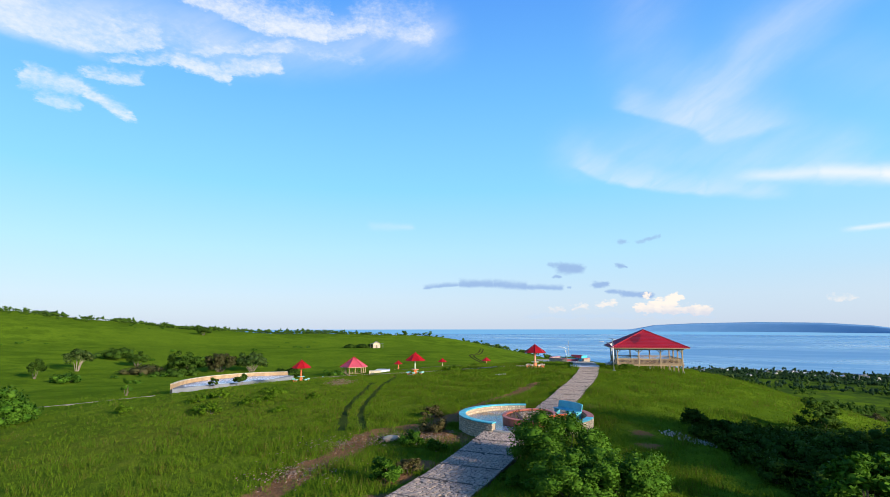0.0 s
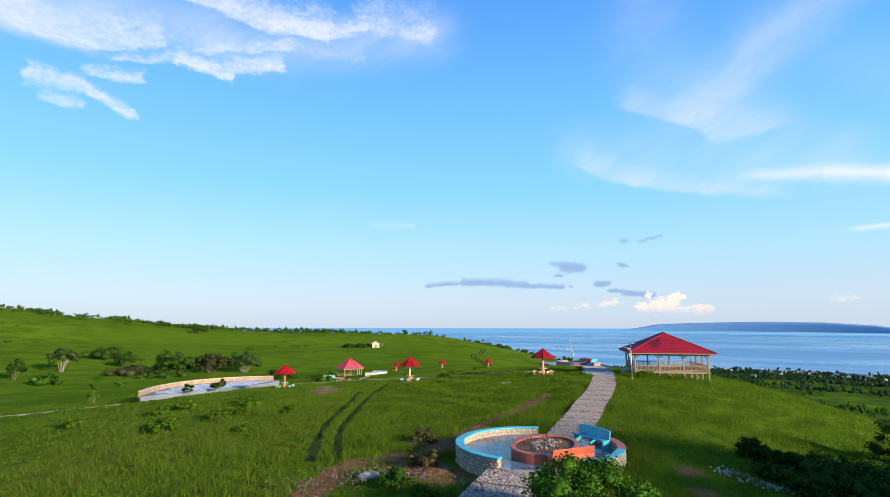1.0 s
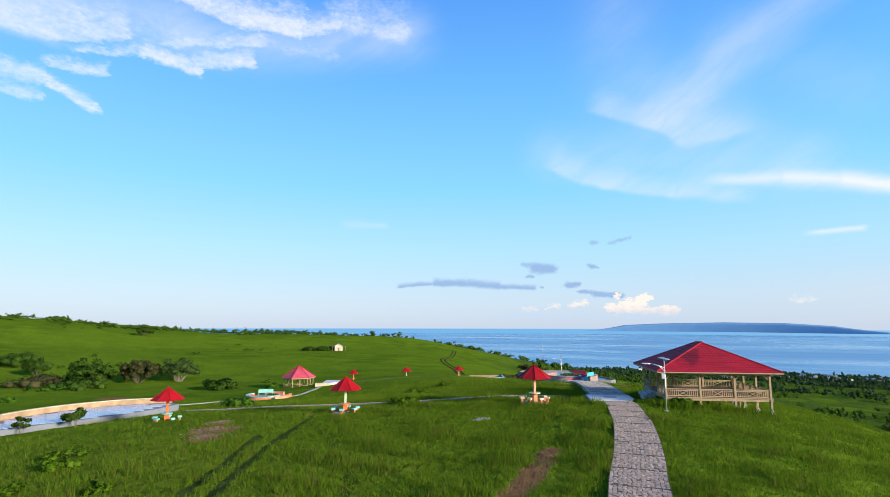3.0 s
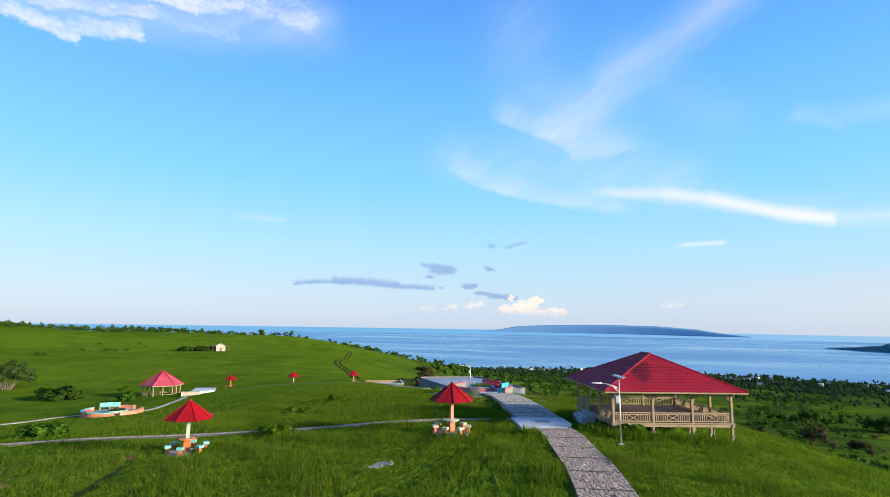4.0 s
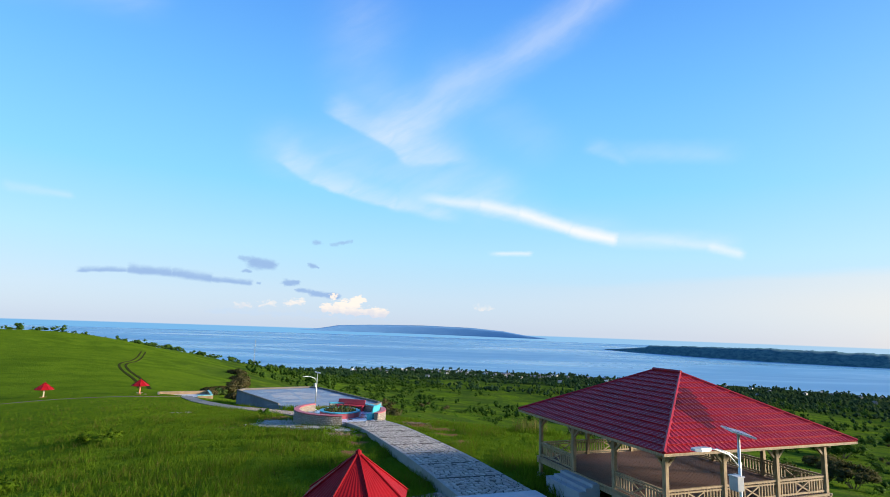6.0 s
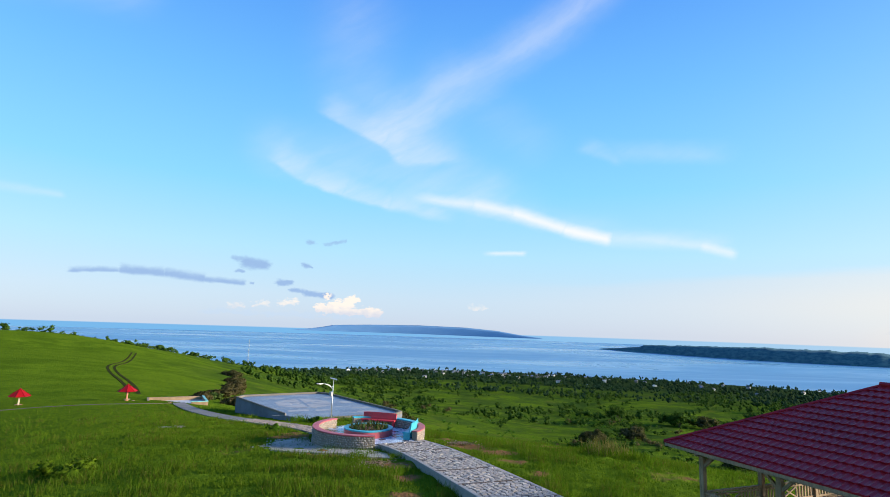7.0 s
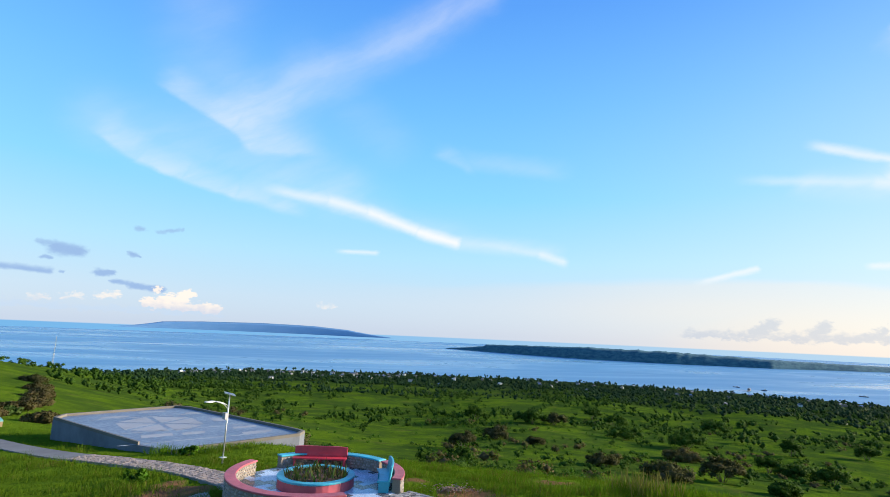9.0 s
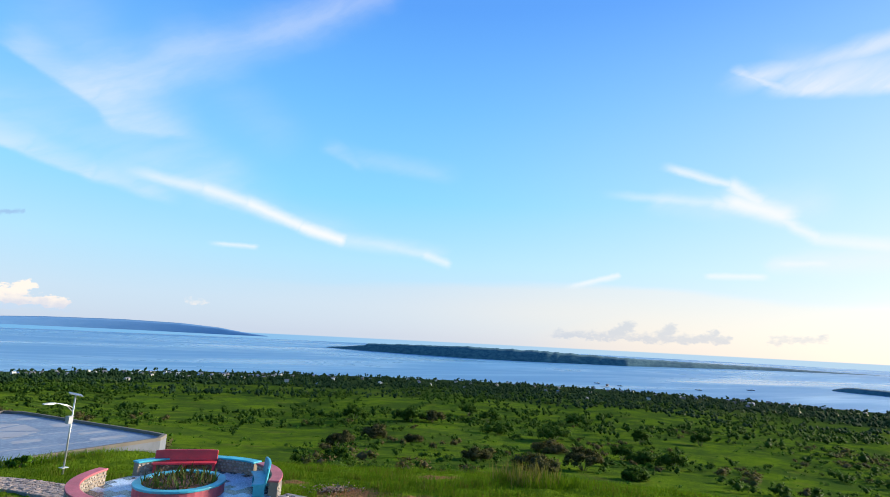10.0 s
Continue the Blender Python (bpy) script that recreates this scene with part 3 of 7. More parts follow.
# ---------------------------------------------------------------- mesh helpers
class Geo:
    """Vertices and faces of one part."""

    def __init__(self):
        self.v, self.f = [], []

    def grow(self, verts, faces):
        n = len(self.v)
        self.v += [tuple(q) for q in verts]
        self.f += [tuple(i + n for i in q) for q in faces]
        return self

    def box(self, cx, cy, cz, sx, sy, sz, m=None):
        c = [Vector((cx + dx * sx / 2, cy + dy * sy / 2, cz + dz * sz / 2)) for dz in (-1, 1) for dx, dy in ((-1, -1), (1, -1), (1, 1), (-1, 1))]
        return self.grow([m @ q for q in c] if m else c, [(3, 2, 1, 0), (4, 5, 6, 7), (0, 1, 5, 4), (1, 2, 6, 5), (2, 3, 7, 6), (3, 0, 4, 7)])

    def beam(self, p, q, w, h):
        p, q = Vector(p), Vector(q)
        d = (q - p).normalized()
        side = d.cross(Vector((0, 0, 1)))
        side = side.normalized() if side.length > 1e-3 else Vector((1, 0, 0))
        up = side.cross(d)
        c = [e + side * a * w / 2 + up * b * h / 2 for e in (p, q) for a, b in ((-1, -1), (1, -1), (1, 1), (-1, 1))]
        return self.grow(c, [(3, 2, 1, 0), (4, 5, 6, 7), (0, 1, 5, 4), (1, 2, 6, 5), (2, 3, 7, 6), (3, 0, 4, 7)])

    def tube(self, pts, radii, n=8):
        pts = [Vector(q) for q in pts]
        if not isinstance(radii, (list, tuple)):
            radii = [radii] * len(pts)
        verts, faces = [], []
        for k, (q, r) in enumerate(zip(pts, radii)):
            d = (pts[min(k + 1, len(pts) - 1)] - pts[max(k - 1, 0)]).normalized()
            a = d.orthogonal().normalized() if abs(d.z) < 0.95 else Vector((1, 0, 0))
            a = (a - d * a.dot(d)).normalized()
            b = d.cross(a)
            verts += [q + (a * math.cos(t) + b * math.sin(t)) * r for t in (2 * math.pi * i / n for i in range(n))]
        for k in range(len(pts) - 1):
            faces += [(k * n + i, k * n + (i + 1) % n, (k + 1) * n + (i + 1) % n, (k + 1) * n + i) for i in range(n)]
        faces += [tuple(range(n))[::-1], tuple(range((len(pts) - 1) * n, len(pts) * n))]
        return self.grow(verts, faces)

    def lathe(self, profile, n=24, c=(0, 0)):
        """profile: (radius, height) from below up."""
        verts = [(c[0] + r * math.cos(2 * math.pi * i / n), c[1] + r * math.sin(2 * math.pi * i / n), z) for r, z in profile for i in range(n)]
        faces = [(k * n + i, k * n + (i + 1) % n, (k + 1) * n + (i + 1) % n, (k + 1) * n + i) for k in range(len(profile) - 1) for i in range(n)]
        faces += [tuple(range(n))[::-1], tuple(range((len(profile) - 1) * n, len(profile) * n))]
        return self.grow(verts, faces)

    def arc(self, r0, r1, z0, z1, a0, a1, n=24, c=(0, 0), sx=1.0, sy=1.0):
        """A bent bar: radii, heights and angles in degrees (0 is +x, towards +y)."""
        full = abs(a1 - a0) >= 359.9
        k = n if full else n + 1
        verts = []
        for i in range(k):
            t = radians(a0 + (a1 - a0) * i / n)
            u, w = math.cos(t) * sx, math.sin(t) * sy
            verts += [(c[0] + r0 * u, c[1] + r0 * w, z0), (c[0] + r1 * u, c[1] + r1 * w, z0), (c[0] + r1 * u, c[1] + r1 * w, z1), (c[0] + r0 * u, c[1] + r0 * w, z1)]
        faces = []
        for i in range(n):
            a, b = 4 * i, 4 * ((i + 1) % k)
            faces += [(a, a + 1, b + 1, b), (a + 1, a + 2, b + 2, b + 1), (a + 2, a + 3, b + 3, b + 2), (a + 3, a, b, b + 3)]
        if not full:
            faces += [(0, 3, 2, 1), (4 * n, 4 * n + 1, 4 * n + 2, 4 * n + 3)]
        return self.grow(verts, faces)

    def prism(self, outline, z0, z1):
        n = len(outline)
        zs = (lambda z: z if isinstance(z, (list, tuple)) else [z] * n)
        verts = [(x, y, z) for (x, y), z in zip(outline, zs(z0))] + [(x, y, z) for (x, y), z in zip(outline, zs(z1))]
        return self.grow(verts, [tuple(range(n))[::-1], tuple(range(n, 2 * n))] + [(i, (i + 1) % n, n + (i + 1) % n, n + i) for i in range(n)])

    def mesh(self, name, smooth=False):
        me = bpy.data.meshes.new(name)
        me.from_pydata(self.v, [], self.f)
        if smooth:
            me.polygons.foreach_set("use_smooth", [True] * len(me.polygons))
        me.update()
        return me


def part(name, geo, mat, parent=None, label="", smooth=False, bevel=0.0):
    """One mesh object, under a thing or a part."""
    me = geo if isinstance(geo, bpy.types.Mesh) else geo.mesh(name, smooth)
    if not me.materials:
        me.materials.append(MATS[mat])
    ob = new(name, me)
    if parent:
        ob.parent = parent
    if bevel:
        b = ob.modifiers.new("bevel", "BEVEL")
        b.width, b.segments, b.limit_method = bevel, 2, "ANGLE"
    if label:
        ob["label"] = label
    return ob


def thing(name, m, label, category, group="", kind=""):
    ob = new(name)
    ob.empty_display_size = 0.2
    ob.matrix_world = m
    return tagged(ob, label, category, group, kind)


def raw_mesh(name, verts, faces, mat, smooth=False, normals=None):
    """A mesh from arrays of vertices and of equal-sided faces."""
    me = bpy.data.meshes.new(name)
    verts, faces = np.asarray(verts, np.float32), np.asarray(faces, np.int32)
    k = faces.shape[1]
    me.vertices.add(len(verts))
    me.vertices.foreach_set("co", verts.ravel())
    me.loops.add(faces.size)
    me.loops.foreach_set("vertex_index", faces.ravel())
    me.polygons.add(len(faces))
    me.polygons.foreach_set("loop_start", np.arange(0, faces.size, k, dtype=np.int32))
    if smooth:
        me.polygons.foreach_set("use_smooth", np.ones(len(faces), bool))
    me.update(calc_edges=True)
    if normals is not None:
        me.normals_split_custom_set_from_vertices(np.asarray(normals, np.float32))
    me.materials.append(MATS[mat])
    return me


# ---------------------------------------------------------------- the lie of the land
CX, CY = 12.0, 65.0
RINGS = (0.0, 15.0, 35.0, 70.0, 130.0, 250.0, 380.0, 600.0, 1000.0)
# heights on each ring, by bearing: north, then every 30 degrees clockwise
HEIGHTS = (
    "-0.2 -0.2 -0.2 -0.2 -0.2 -0.2 -0.2 -0.2 -0.2 -0.2 -0.2 -0.2",
    "-0.6 -0.7 -0.5 -0.6 -0.6 -0.4 -0.4 -0.8 -1.0 -1.1 -1.1 -0.8",
    "-1.9 -2.0 -3.0 -5.0 -5.0 -3.5 -1.2 -1.6 -2.2 -2.3 -2.7 -3.3",
    "-4.6 -8.5 -14 -16 -15 -12 -3.0 -3.0 -5.0 -4.9 -6.2 -6.9",
    "-8.4 -21 -25 -26 -26 -24 -10 -5.0 -6.0 -6.0 -8.2 -9.8",
    "-9.0 -33 -36 -36 -36 -34 -20 -4.0 0.0 2.0 0.0 -4.5",
    "-9.4 -42 -44 -44 -44 -42 -26 2.0 14 20 19 3.4",
    "-40 -51 -53 -53 -53 -50 -30 2.0 18 24 22 0.0",
    "-69.5 -69.5 -69.5 -69.5 -69.5 -68 -40 -10 5 8 5 -20",
)
TABLE = np.array([[float(v) for v in row.split()] for row in HEIGHTS])
SEA_Z = -70.0


def curve4(p, t):
    return 0.5 * (2 * p[1] + (p[2] - p[0]) * t + (2 * p[0] - 5 * p[1] + 4 * p[2] - p[3]) * t * t + (3 * p[1] - p[0] - 3 * p[2] + p[3]) * t**3)


def land(x, y):
    """The height of the ground."""
    x, y = np.asarray(x, float), np.asarray(y, float)
    r = np.hypot(x - CX, y - CY)
    a = (np.arctan2(x - CX, y - CY) / radians(30)) % 12
    keys, lr = np.log(np.array(RINGS) + 12), np.log(r + 12)
    k = np.clip(np.searchsorted(keys, lr, side="right") - 1, 0, len(RINGS) - 2)
    t = np.clip((lr - keys[k]) / (keys[k + 1] - keys[k]), 0, 1)
    i, f = np.floor(a).astype(int) % 12, a - np.floor(a)

    def ring(m):
        m = np.clip(m, 0, len(RINGS) - 1)
        return curve4([TABLE[m, (i - 1) % 12], TABLE[m, i], TABLE[m, (i + 1) % 12], TABLE[m, (i + 2) % 12]], f)

    z = curve4([ring(k - 1), ring(k), ring(k + 1), ring(k + 2)], t) - np.maximum(r - 1000, 0) * 0.05
    far = np.clip((r - 110) / 200, 0, 1) * np.clip((1050 - r) / 300, 0, 1)
    roll = np.sin(x * 0.021 + 1.3 * np.sin(y * 0.013)) * np.sin(y * 0.027 + 0.8 * np.sin(x * 0.017)) + 0.5 * np.sin(x * 0.06 + 2) * np.sin(y * 0.05 + x * 0.02)
    bank = 0.75 * np.exp(-(((x - 30.5) / 4.0) ** 2) - ((y - 112.6) / 1.8) ** 2)
    return z + roll * 1.6 * far + bank


def gz(x, y):
    return float(land(x, y))


def along(points, step):
    """Points and sideways unit vectors at even steps on a smooth line through the given points."""
    p = np.array(points, float)
    q = np.vstack([2 * p[0] - p[1], p, 2 * p[-1] - p[-2]])
    fine = np.vstack([curve4([q[i], q[i + 1], q[i + 2], q[i + 3]], t) for i in range(len(p) - 1) for t in np.linspace(0, 1, 12, endpoint=False)[:, None]] + [p[-1:]])
    s = np.r_[0, np.cumsum(np.linalg.norm(np.diff(fine[:, :2], axis=0), axis=1))]
    u = np.linspace(0, s[-1], max(2, int(s[-1] / step) + 1))
    out = np.stack([np.interp(u, s, fine[:, k]) for k in range(fine.shape[1])], 1)
    d = np.gradient(out[:, :2], axis=0)
    d /= np.linalg.norm(d, axis=1)[:, None]
    return out, np.stack([-d[:, 1], d[:, 0]], 1)


def near_line(x, y, line):
    """The distance of points from a polyline."""
    best = np.full(np.shape(x), 1e9)
    for (ax, ay), (bx, by) in zip(line[:-1], line[1:]):
        dx, dy = bx - ax, by - ay
        t = np.clip(((x - ax) * dx + (y - ay) * dy) / (dx * dx + dy * dy + 1e-9), 0, 1)
        best = np.minimum(best, np.hypot(x - ax - t * dx, y - ay - t * dy))
    return best


# the ways: centre lines, half widths
WAY_SOUTH = [(-2.6, 17.0), (-0.55, 21.5), (0.4, 23.4), (1.3, 25.4), (2.35, 27.8), (3.7, 30.9)]
WAY_MID = [(7.2, 37.9), (8.1, 40.2), (8.8, 41.8), (9.9, 44.5), (11.2, 47.9), (12.95, 52.1), (15.1, 58.0), (16.7, 63.3), (17.4, 65.6), (17.9, 68.4)]
WAY_NORTH = [(18.5, 71.6), (19.9, 77.5), (21.2, 83.5), (22.3, 89.0), (22.6, 92.6)]
WAY_COURT = [(20.9, 98.9), (21.4, 102.5), (21.4, 107), (20.4, 112.5), (19.0, 118), (18.0, 126), (17.5, 136), (18.0, 148), (18.6, 154)]
WAY_THIN = [(17.2, 73.3), (14.0, 73.2), (8.0, 73.0), (3.0, 73.75), (-2.0, 75.4), (-7.5, 77.3), (-12, 79), (-17.3, 80.2), (-22, 83.5)]
WAY_LOW = [(-46, 106), (-33.4, 113.5), (-29.5, 120), (-24, 122), (-19.6, 122.5), (-18.8, 132), (-18.8, 141), (-19.5, 147)]
RUT_A = [(-8.4, 62.2), (-8.1, 56.0), (-8.1, 50.0), (-8.0, 45.5), (-7.6, 41.5), (-7.1, 38.5), (-6.7, 35.5)]
RUT_B = [(-6.6, 73.4), (-6.3, 67.0), (-6.7, 61.5), (-6.85, 55.0), (-6.75, 49.0), (-6.6, 44.0), (-6.3, 40.7), (-5.6, 37.0), (-5.2, 35.5)]
RUT_FAINT = [(-5.7, 65.4), (-3.8, 61.4), (-2.3, 56.3), (-1.0, 50.8), (-0.65, 43.4)]
# bare strips of trodden earth, and bare spots: x, y, radius, strength
EARTH_WEST = [(-2.6, 35.6), (-4.6, 34.2), (-5.3, 31.4), (-5.6, 28.9), (-6.6, 27.4), (-6.9, 25.7), (-7.3, 24.3), (-7.7, 22.0), (-8.2, 18.0)]
EARTH_EAST = [(9.0, 53.6), (8.2, 51.7), (6.5, 48.5), (5.1, 46.0), (3.7, 44.3), (1.6, 40.6), (0.6, 38.7), (-0.6, 36.6), (-1.2, 33.4)]
BARE = ((-1.0, 38.3, 1.3, 0.9), (0.3, 37.2, 1.3, 1.0), (-1.1, 33.2, 2.0, 1.0), (0.5, 31.4, 1.7, 1.0), (1.4, 29.4, 0.9, 0.8), (-1.0, 26.4, 1.2, 0.9), (-2.2, 24.4, 1.3, 0.9), (-2.6, 22.0, 1.2, 0.8), (11.2, 31.6, 1.3, 0.7), (10.6, 29.0, 1.2, 0.7), (-7.0, 70.5, 0.9, 0.8),
        (-12.6, 65.6, 2.4, 1.0), (-13.4, 69.0, 1.5, 0.9), (-12.0, 62.5, 1.6, 0.9), (10.5, 39.5, 1.5, 0.5), (26.6, 91.6, 2.0, 0.9), (27.5, 95.5, 1.4, 0.6), (26.8, 88.6, 1.7, 0.8), (25.6, 86.0, 1.2, 0.7), (24.9, 83.0, 1.0, 0.6), (17.8, 92.4, 1.4, 0.9), (19.6, 87.8, 1.1, 0.9), (19.0, 85.4, 1.0, 0.8), (18.6, 101.0, 2.2, 0.9), (19.4, 103.2, 1.2, 0.8),
        (17.6, 83.0, 1.3, 0.6), (-60.0, 140.0, 5.0, 0.8), (14.0, 96.5, 2.0, 0.5), (16.0, 79.0, 1.2, 0.5), (30.5, 80.0, 2.2, 0.5), (33.0, 91.0, 2.4, 0.6))
PLAZA_A, PLAZA_B = (4.95, 34.15), (21.9, 95.6)


def ground_mesh():
    rr = np.r_[np.arange(0.5, 62, 0.5), 62 * (3200 / 62) ** np.linspace(0, 1, 110)]
    n = 420
    a = np.arange(n) * 2 * math.pi / n
    x, y = CX + rr[:, None] * np.sin(a), CY + rr[:, None] * np.cos(a)
    x, y = np.r_[CX, x.ravel()], np.r_[CY, y.ravel()]
    z = land(x, y)
    k = 1 + np.arange(len(rr) - 1)[:, None] * n
    i, j = np.arange(n)[None], (np.arange(n)[None] + 1) % n
    quads = np.stack([k + j, k + i, k + n + i, k + n + j], -1).reshape(-1, 4)
    cap = np.stack([np.zeros(n, int), 1 + np.arange(n), 1 + (np.arange(n) + 1) % n, np.zeros(n, int)], -1)[:, [0, 2, 1]]
    me = bpy.data.meshes.new("ground")
    rng = np.random.default_rng(2)
    r = np.hypot(x - CX, y - CY)
    hummock = np.sin(x * 2.1 + 1.7 * np.sin(y * 0.9)) * np.sin(y * 1.9 + 1.3 * np.sin(x * 0.7)) + 0.6 * np.sin(x * 0.8 + y * 0.5 + 1.1 * np.sin(y * 0.6)) * np.sin(y * 0.9 - x * 0.3)
    z = z + np.clip((75 - r) / 25, 0, 1) * (0.05 * hummock - 0.03 + np.where(r < 62, 0.04, 0.0) * rng.standard_normal(len(z)))
    me.from_pydata(np.stack([x, y, z], 1).tolist(), [], quads.tolist() + cap.tolist())
    me.polygons.foreach_set("use_smooth", np.ones(len(me.polygons), bool))
    bare = np.maximum(np.clip(1.3 - near_line(x, y, EARTH_WEST) / 1.15, 0, 1), 0.85 * np.clip(1.3 - near_line(x, y, EARTH_EAST) / 0.85, 0, 1))
    for cx, cy, r, k_ in BARE:
        bare = np.maximum(bare, k_ * np.clip(1.25 - np.hypot(x - cx, y - cy) / r, 0, 1))
    rut = np.maximum(np.clip(1.3 - near_line(x, y, RUT_A) / 0.42, 0, 1), np.clip(1.3 - near_line(x, y, RUT_B) / 0.42, 0, 1))
    rut = np.maximum(rut, 0.62 * np.clip(1.3 - near_line(x, y, RUT_FAINT) / 0.5, 0, 1)) * np.clip((76 - y) / 12, 0.2, 1)
    for key, value in (("bare", bare), ("rut", rut), ("dry", np.exp(-((x + 16) / 22) ** 2 - ((y - 44) / 20) ** 2))):
        me.attributes.new(key, "FLOAT", "POINT").data.foreach_set("value", value.astype(np.float32))
    me.materials.append(MATS["grass_ground"])
    return me


tagged(new("ground", ground_mesh()), "rolling hillside of lush green grass with bare earth patches", "ground", kind="structure")
sea = part("water", Geo().prism([(4950 * math.sin(t), 65 + 4950 * math.cos(t)) for t in (2 * math.pi * i / 128 for i in range(128))][::-1], SEA_Z - 5, SEA_Z), "sea")
tagged(sea, "calm blue sea with pale wind streaks", "sea", kind="structure")


# ---------------------------------------------------------------- far islands
def island(name, stations, depth, mat, label, wooded=0.016):
    """A long low island. stations: bearing, distance, crest height, waterline height."""
    verts, faces, n = [], [], 0
    rng = np.random.default_rng(11)
    st = np.array(stations, float)
    m = 420
    u = np.linspace(0, len(st) - 1, m)
    row = np.stack([np.interp(u, np.arange(len(st)), st[:, k]) for k in range(4)], 1)
    rough = np.interp(np.linspace(0, 89, m), np.arange(90), np.cumsum(rng.standard_normal(90)) * 0.25)
    rough -= np.linspace(rough[0], rough[-1], m)
    rough += rng.standard_normal(m) * 0.9 + np.interp(np.linspace(0, 139, m), np.arange(140), rng.standard_normal(140)) * 1.4
    for k, (b, d, top, base) in enumerate(row):
        s, c = math.sin(radians(b)), math.cos(radians(b))
        fall = min(1, 6 * k / m, 6 * (m - 1 - k) / m)
        h = base + (top - base) * fall ** 0.5 + rough[k] * fall * wooded * (top - base)
        verts += [(d * s, 65 + d * c, base - 3), ((d + depth * 0.15) * s, 65 + (d + depth * 0.15) * c, base + 0.75 * (h - base)), ((d + depth * 0.5) * s, 65 + (d + depth * 0.5) * c, h), ((d + depth) * s, 65 + (d + depth) * c, base - 3)]
    for k in range(m - 1):
        faces += [(4 * k + j, 4 * k + 4 + j, 4 * k + 5 + j, 4 * k + 1 + j) for j in range(3)]
    ob = part(name, Geo().grow(verts, faces), mat, smooth=True)
    return tagged(ob, label, "island", kind="structure")


island("backdrop_1", [(17.5, 4955, -38, -42), (21.5, 4955, 10, -42), (25, 4955, 24, -42), (30.5, 4955, 33, -43), (35.5, 4955, 26, -46), (39, 4955, 4, -49), (43.5, 4955, -36, -50)], 20, "hazy_far_island", "long hazy blue island on the horizon", 0.0)
island("backdrop_2", [(49.3, 2870, -58, -70), (51, 2760, -55, -70), (53.2, 2650, -46, -70), (53.6, 2630, -36, -70), (58, 2420, -28, -70), (64, 2260, -23, -70), (72, 2250, -25, -70), (80, 2380, -39, -70), (86, 2650, -47, -70), (92, 3000, -55, -70), (97, 3250, -63, -70), (100.2, 3400, -66, -70)], 130, "hazy_near_island", "low dark green wooded island in the bay, blue haze in its colour")
island("backdrop_3", [(96.6, 1540, -64, -70), (98, 1520, -60, -70), (102, 1480, -59, -70), (108, 1450, -56, -70), (114, 1500, -64, -70)], 90, "hazy_near_island", "dark green point of land in the bay, blue haze in its colour")


# ---------------------------------------------------------------- ways of stone set in concrete
def way(name, line, half, lift, mat, label, skirt=0.35, step=0.7):
    p, side = along(line, step)
    g = Geo()
    for k in range(len(p)):
        x, y = p[k, :2]
        z = p[k, 2] if p.shape[1] > 2 else max(gz(x + s * side[k, 0] * half, y + s * side[k, 1] * half) for s in (-1, 0, 1)) + lift
        for s, dz in ((1, -skirt), (1, 0), (-1, 0), (-1, -skirt)):
            g.v.append((x + s * side[k, 0] * half, y + s * side[k, 1] * half, z + dz))
    for k in range(len(p) - 1):
        a, b = 4 * k, 4 * k + 4
        g.f += [(a, b, b + 1, a + 1), (a + 1, b + 1, b + 2, a + 2), (a + 2, b + 2, b + 3, a + 3)]
    g.f += [(0, 1, 2, 3), (len(g.v) - 1, len(g.v) - 2, len(g.v) - 3, len(g.v) - 4)]
    return tagged(part(name, g, mat), label, "path", kind="structure"), np.array(g.v).reshape(-1, 4, 3)


def clip_cell(poly, nx, ny, d):
    """What is left of a polygon where nx * x + ny * y <= d."""
    out = []
    for k, (ax, ay) in enumerate(poly):
        bx, by = poly[k - 1]
        fa, fb = nx * ax + ny * ay - d, nx * bx + ny * by - d
        if (fa > 0) != (fb > 0):
            t = fb / (fb - fa)
            out.append((bx + (ax - bx) * t, by + (ay - by) * t))
        if fa <= 0:
            out.append((ax, ay))
    return out


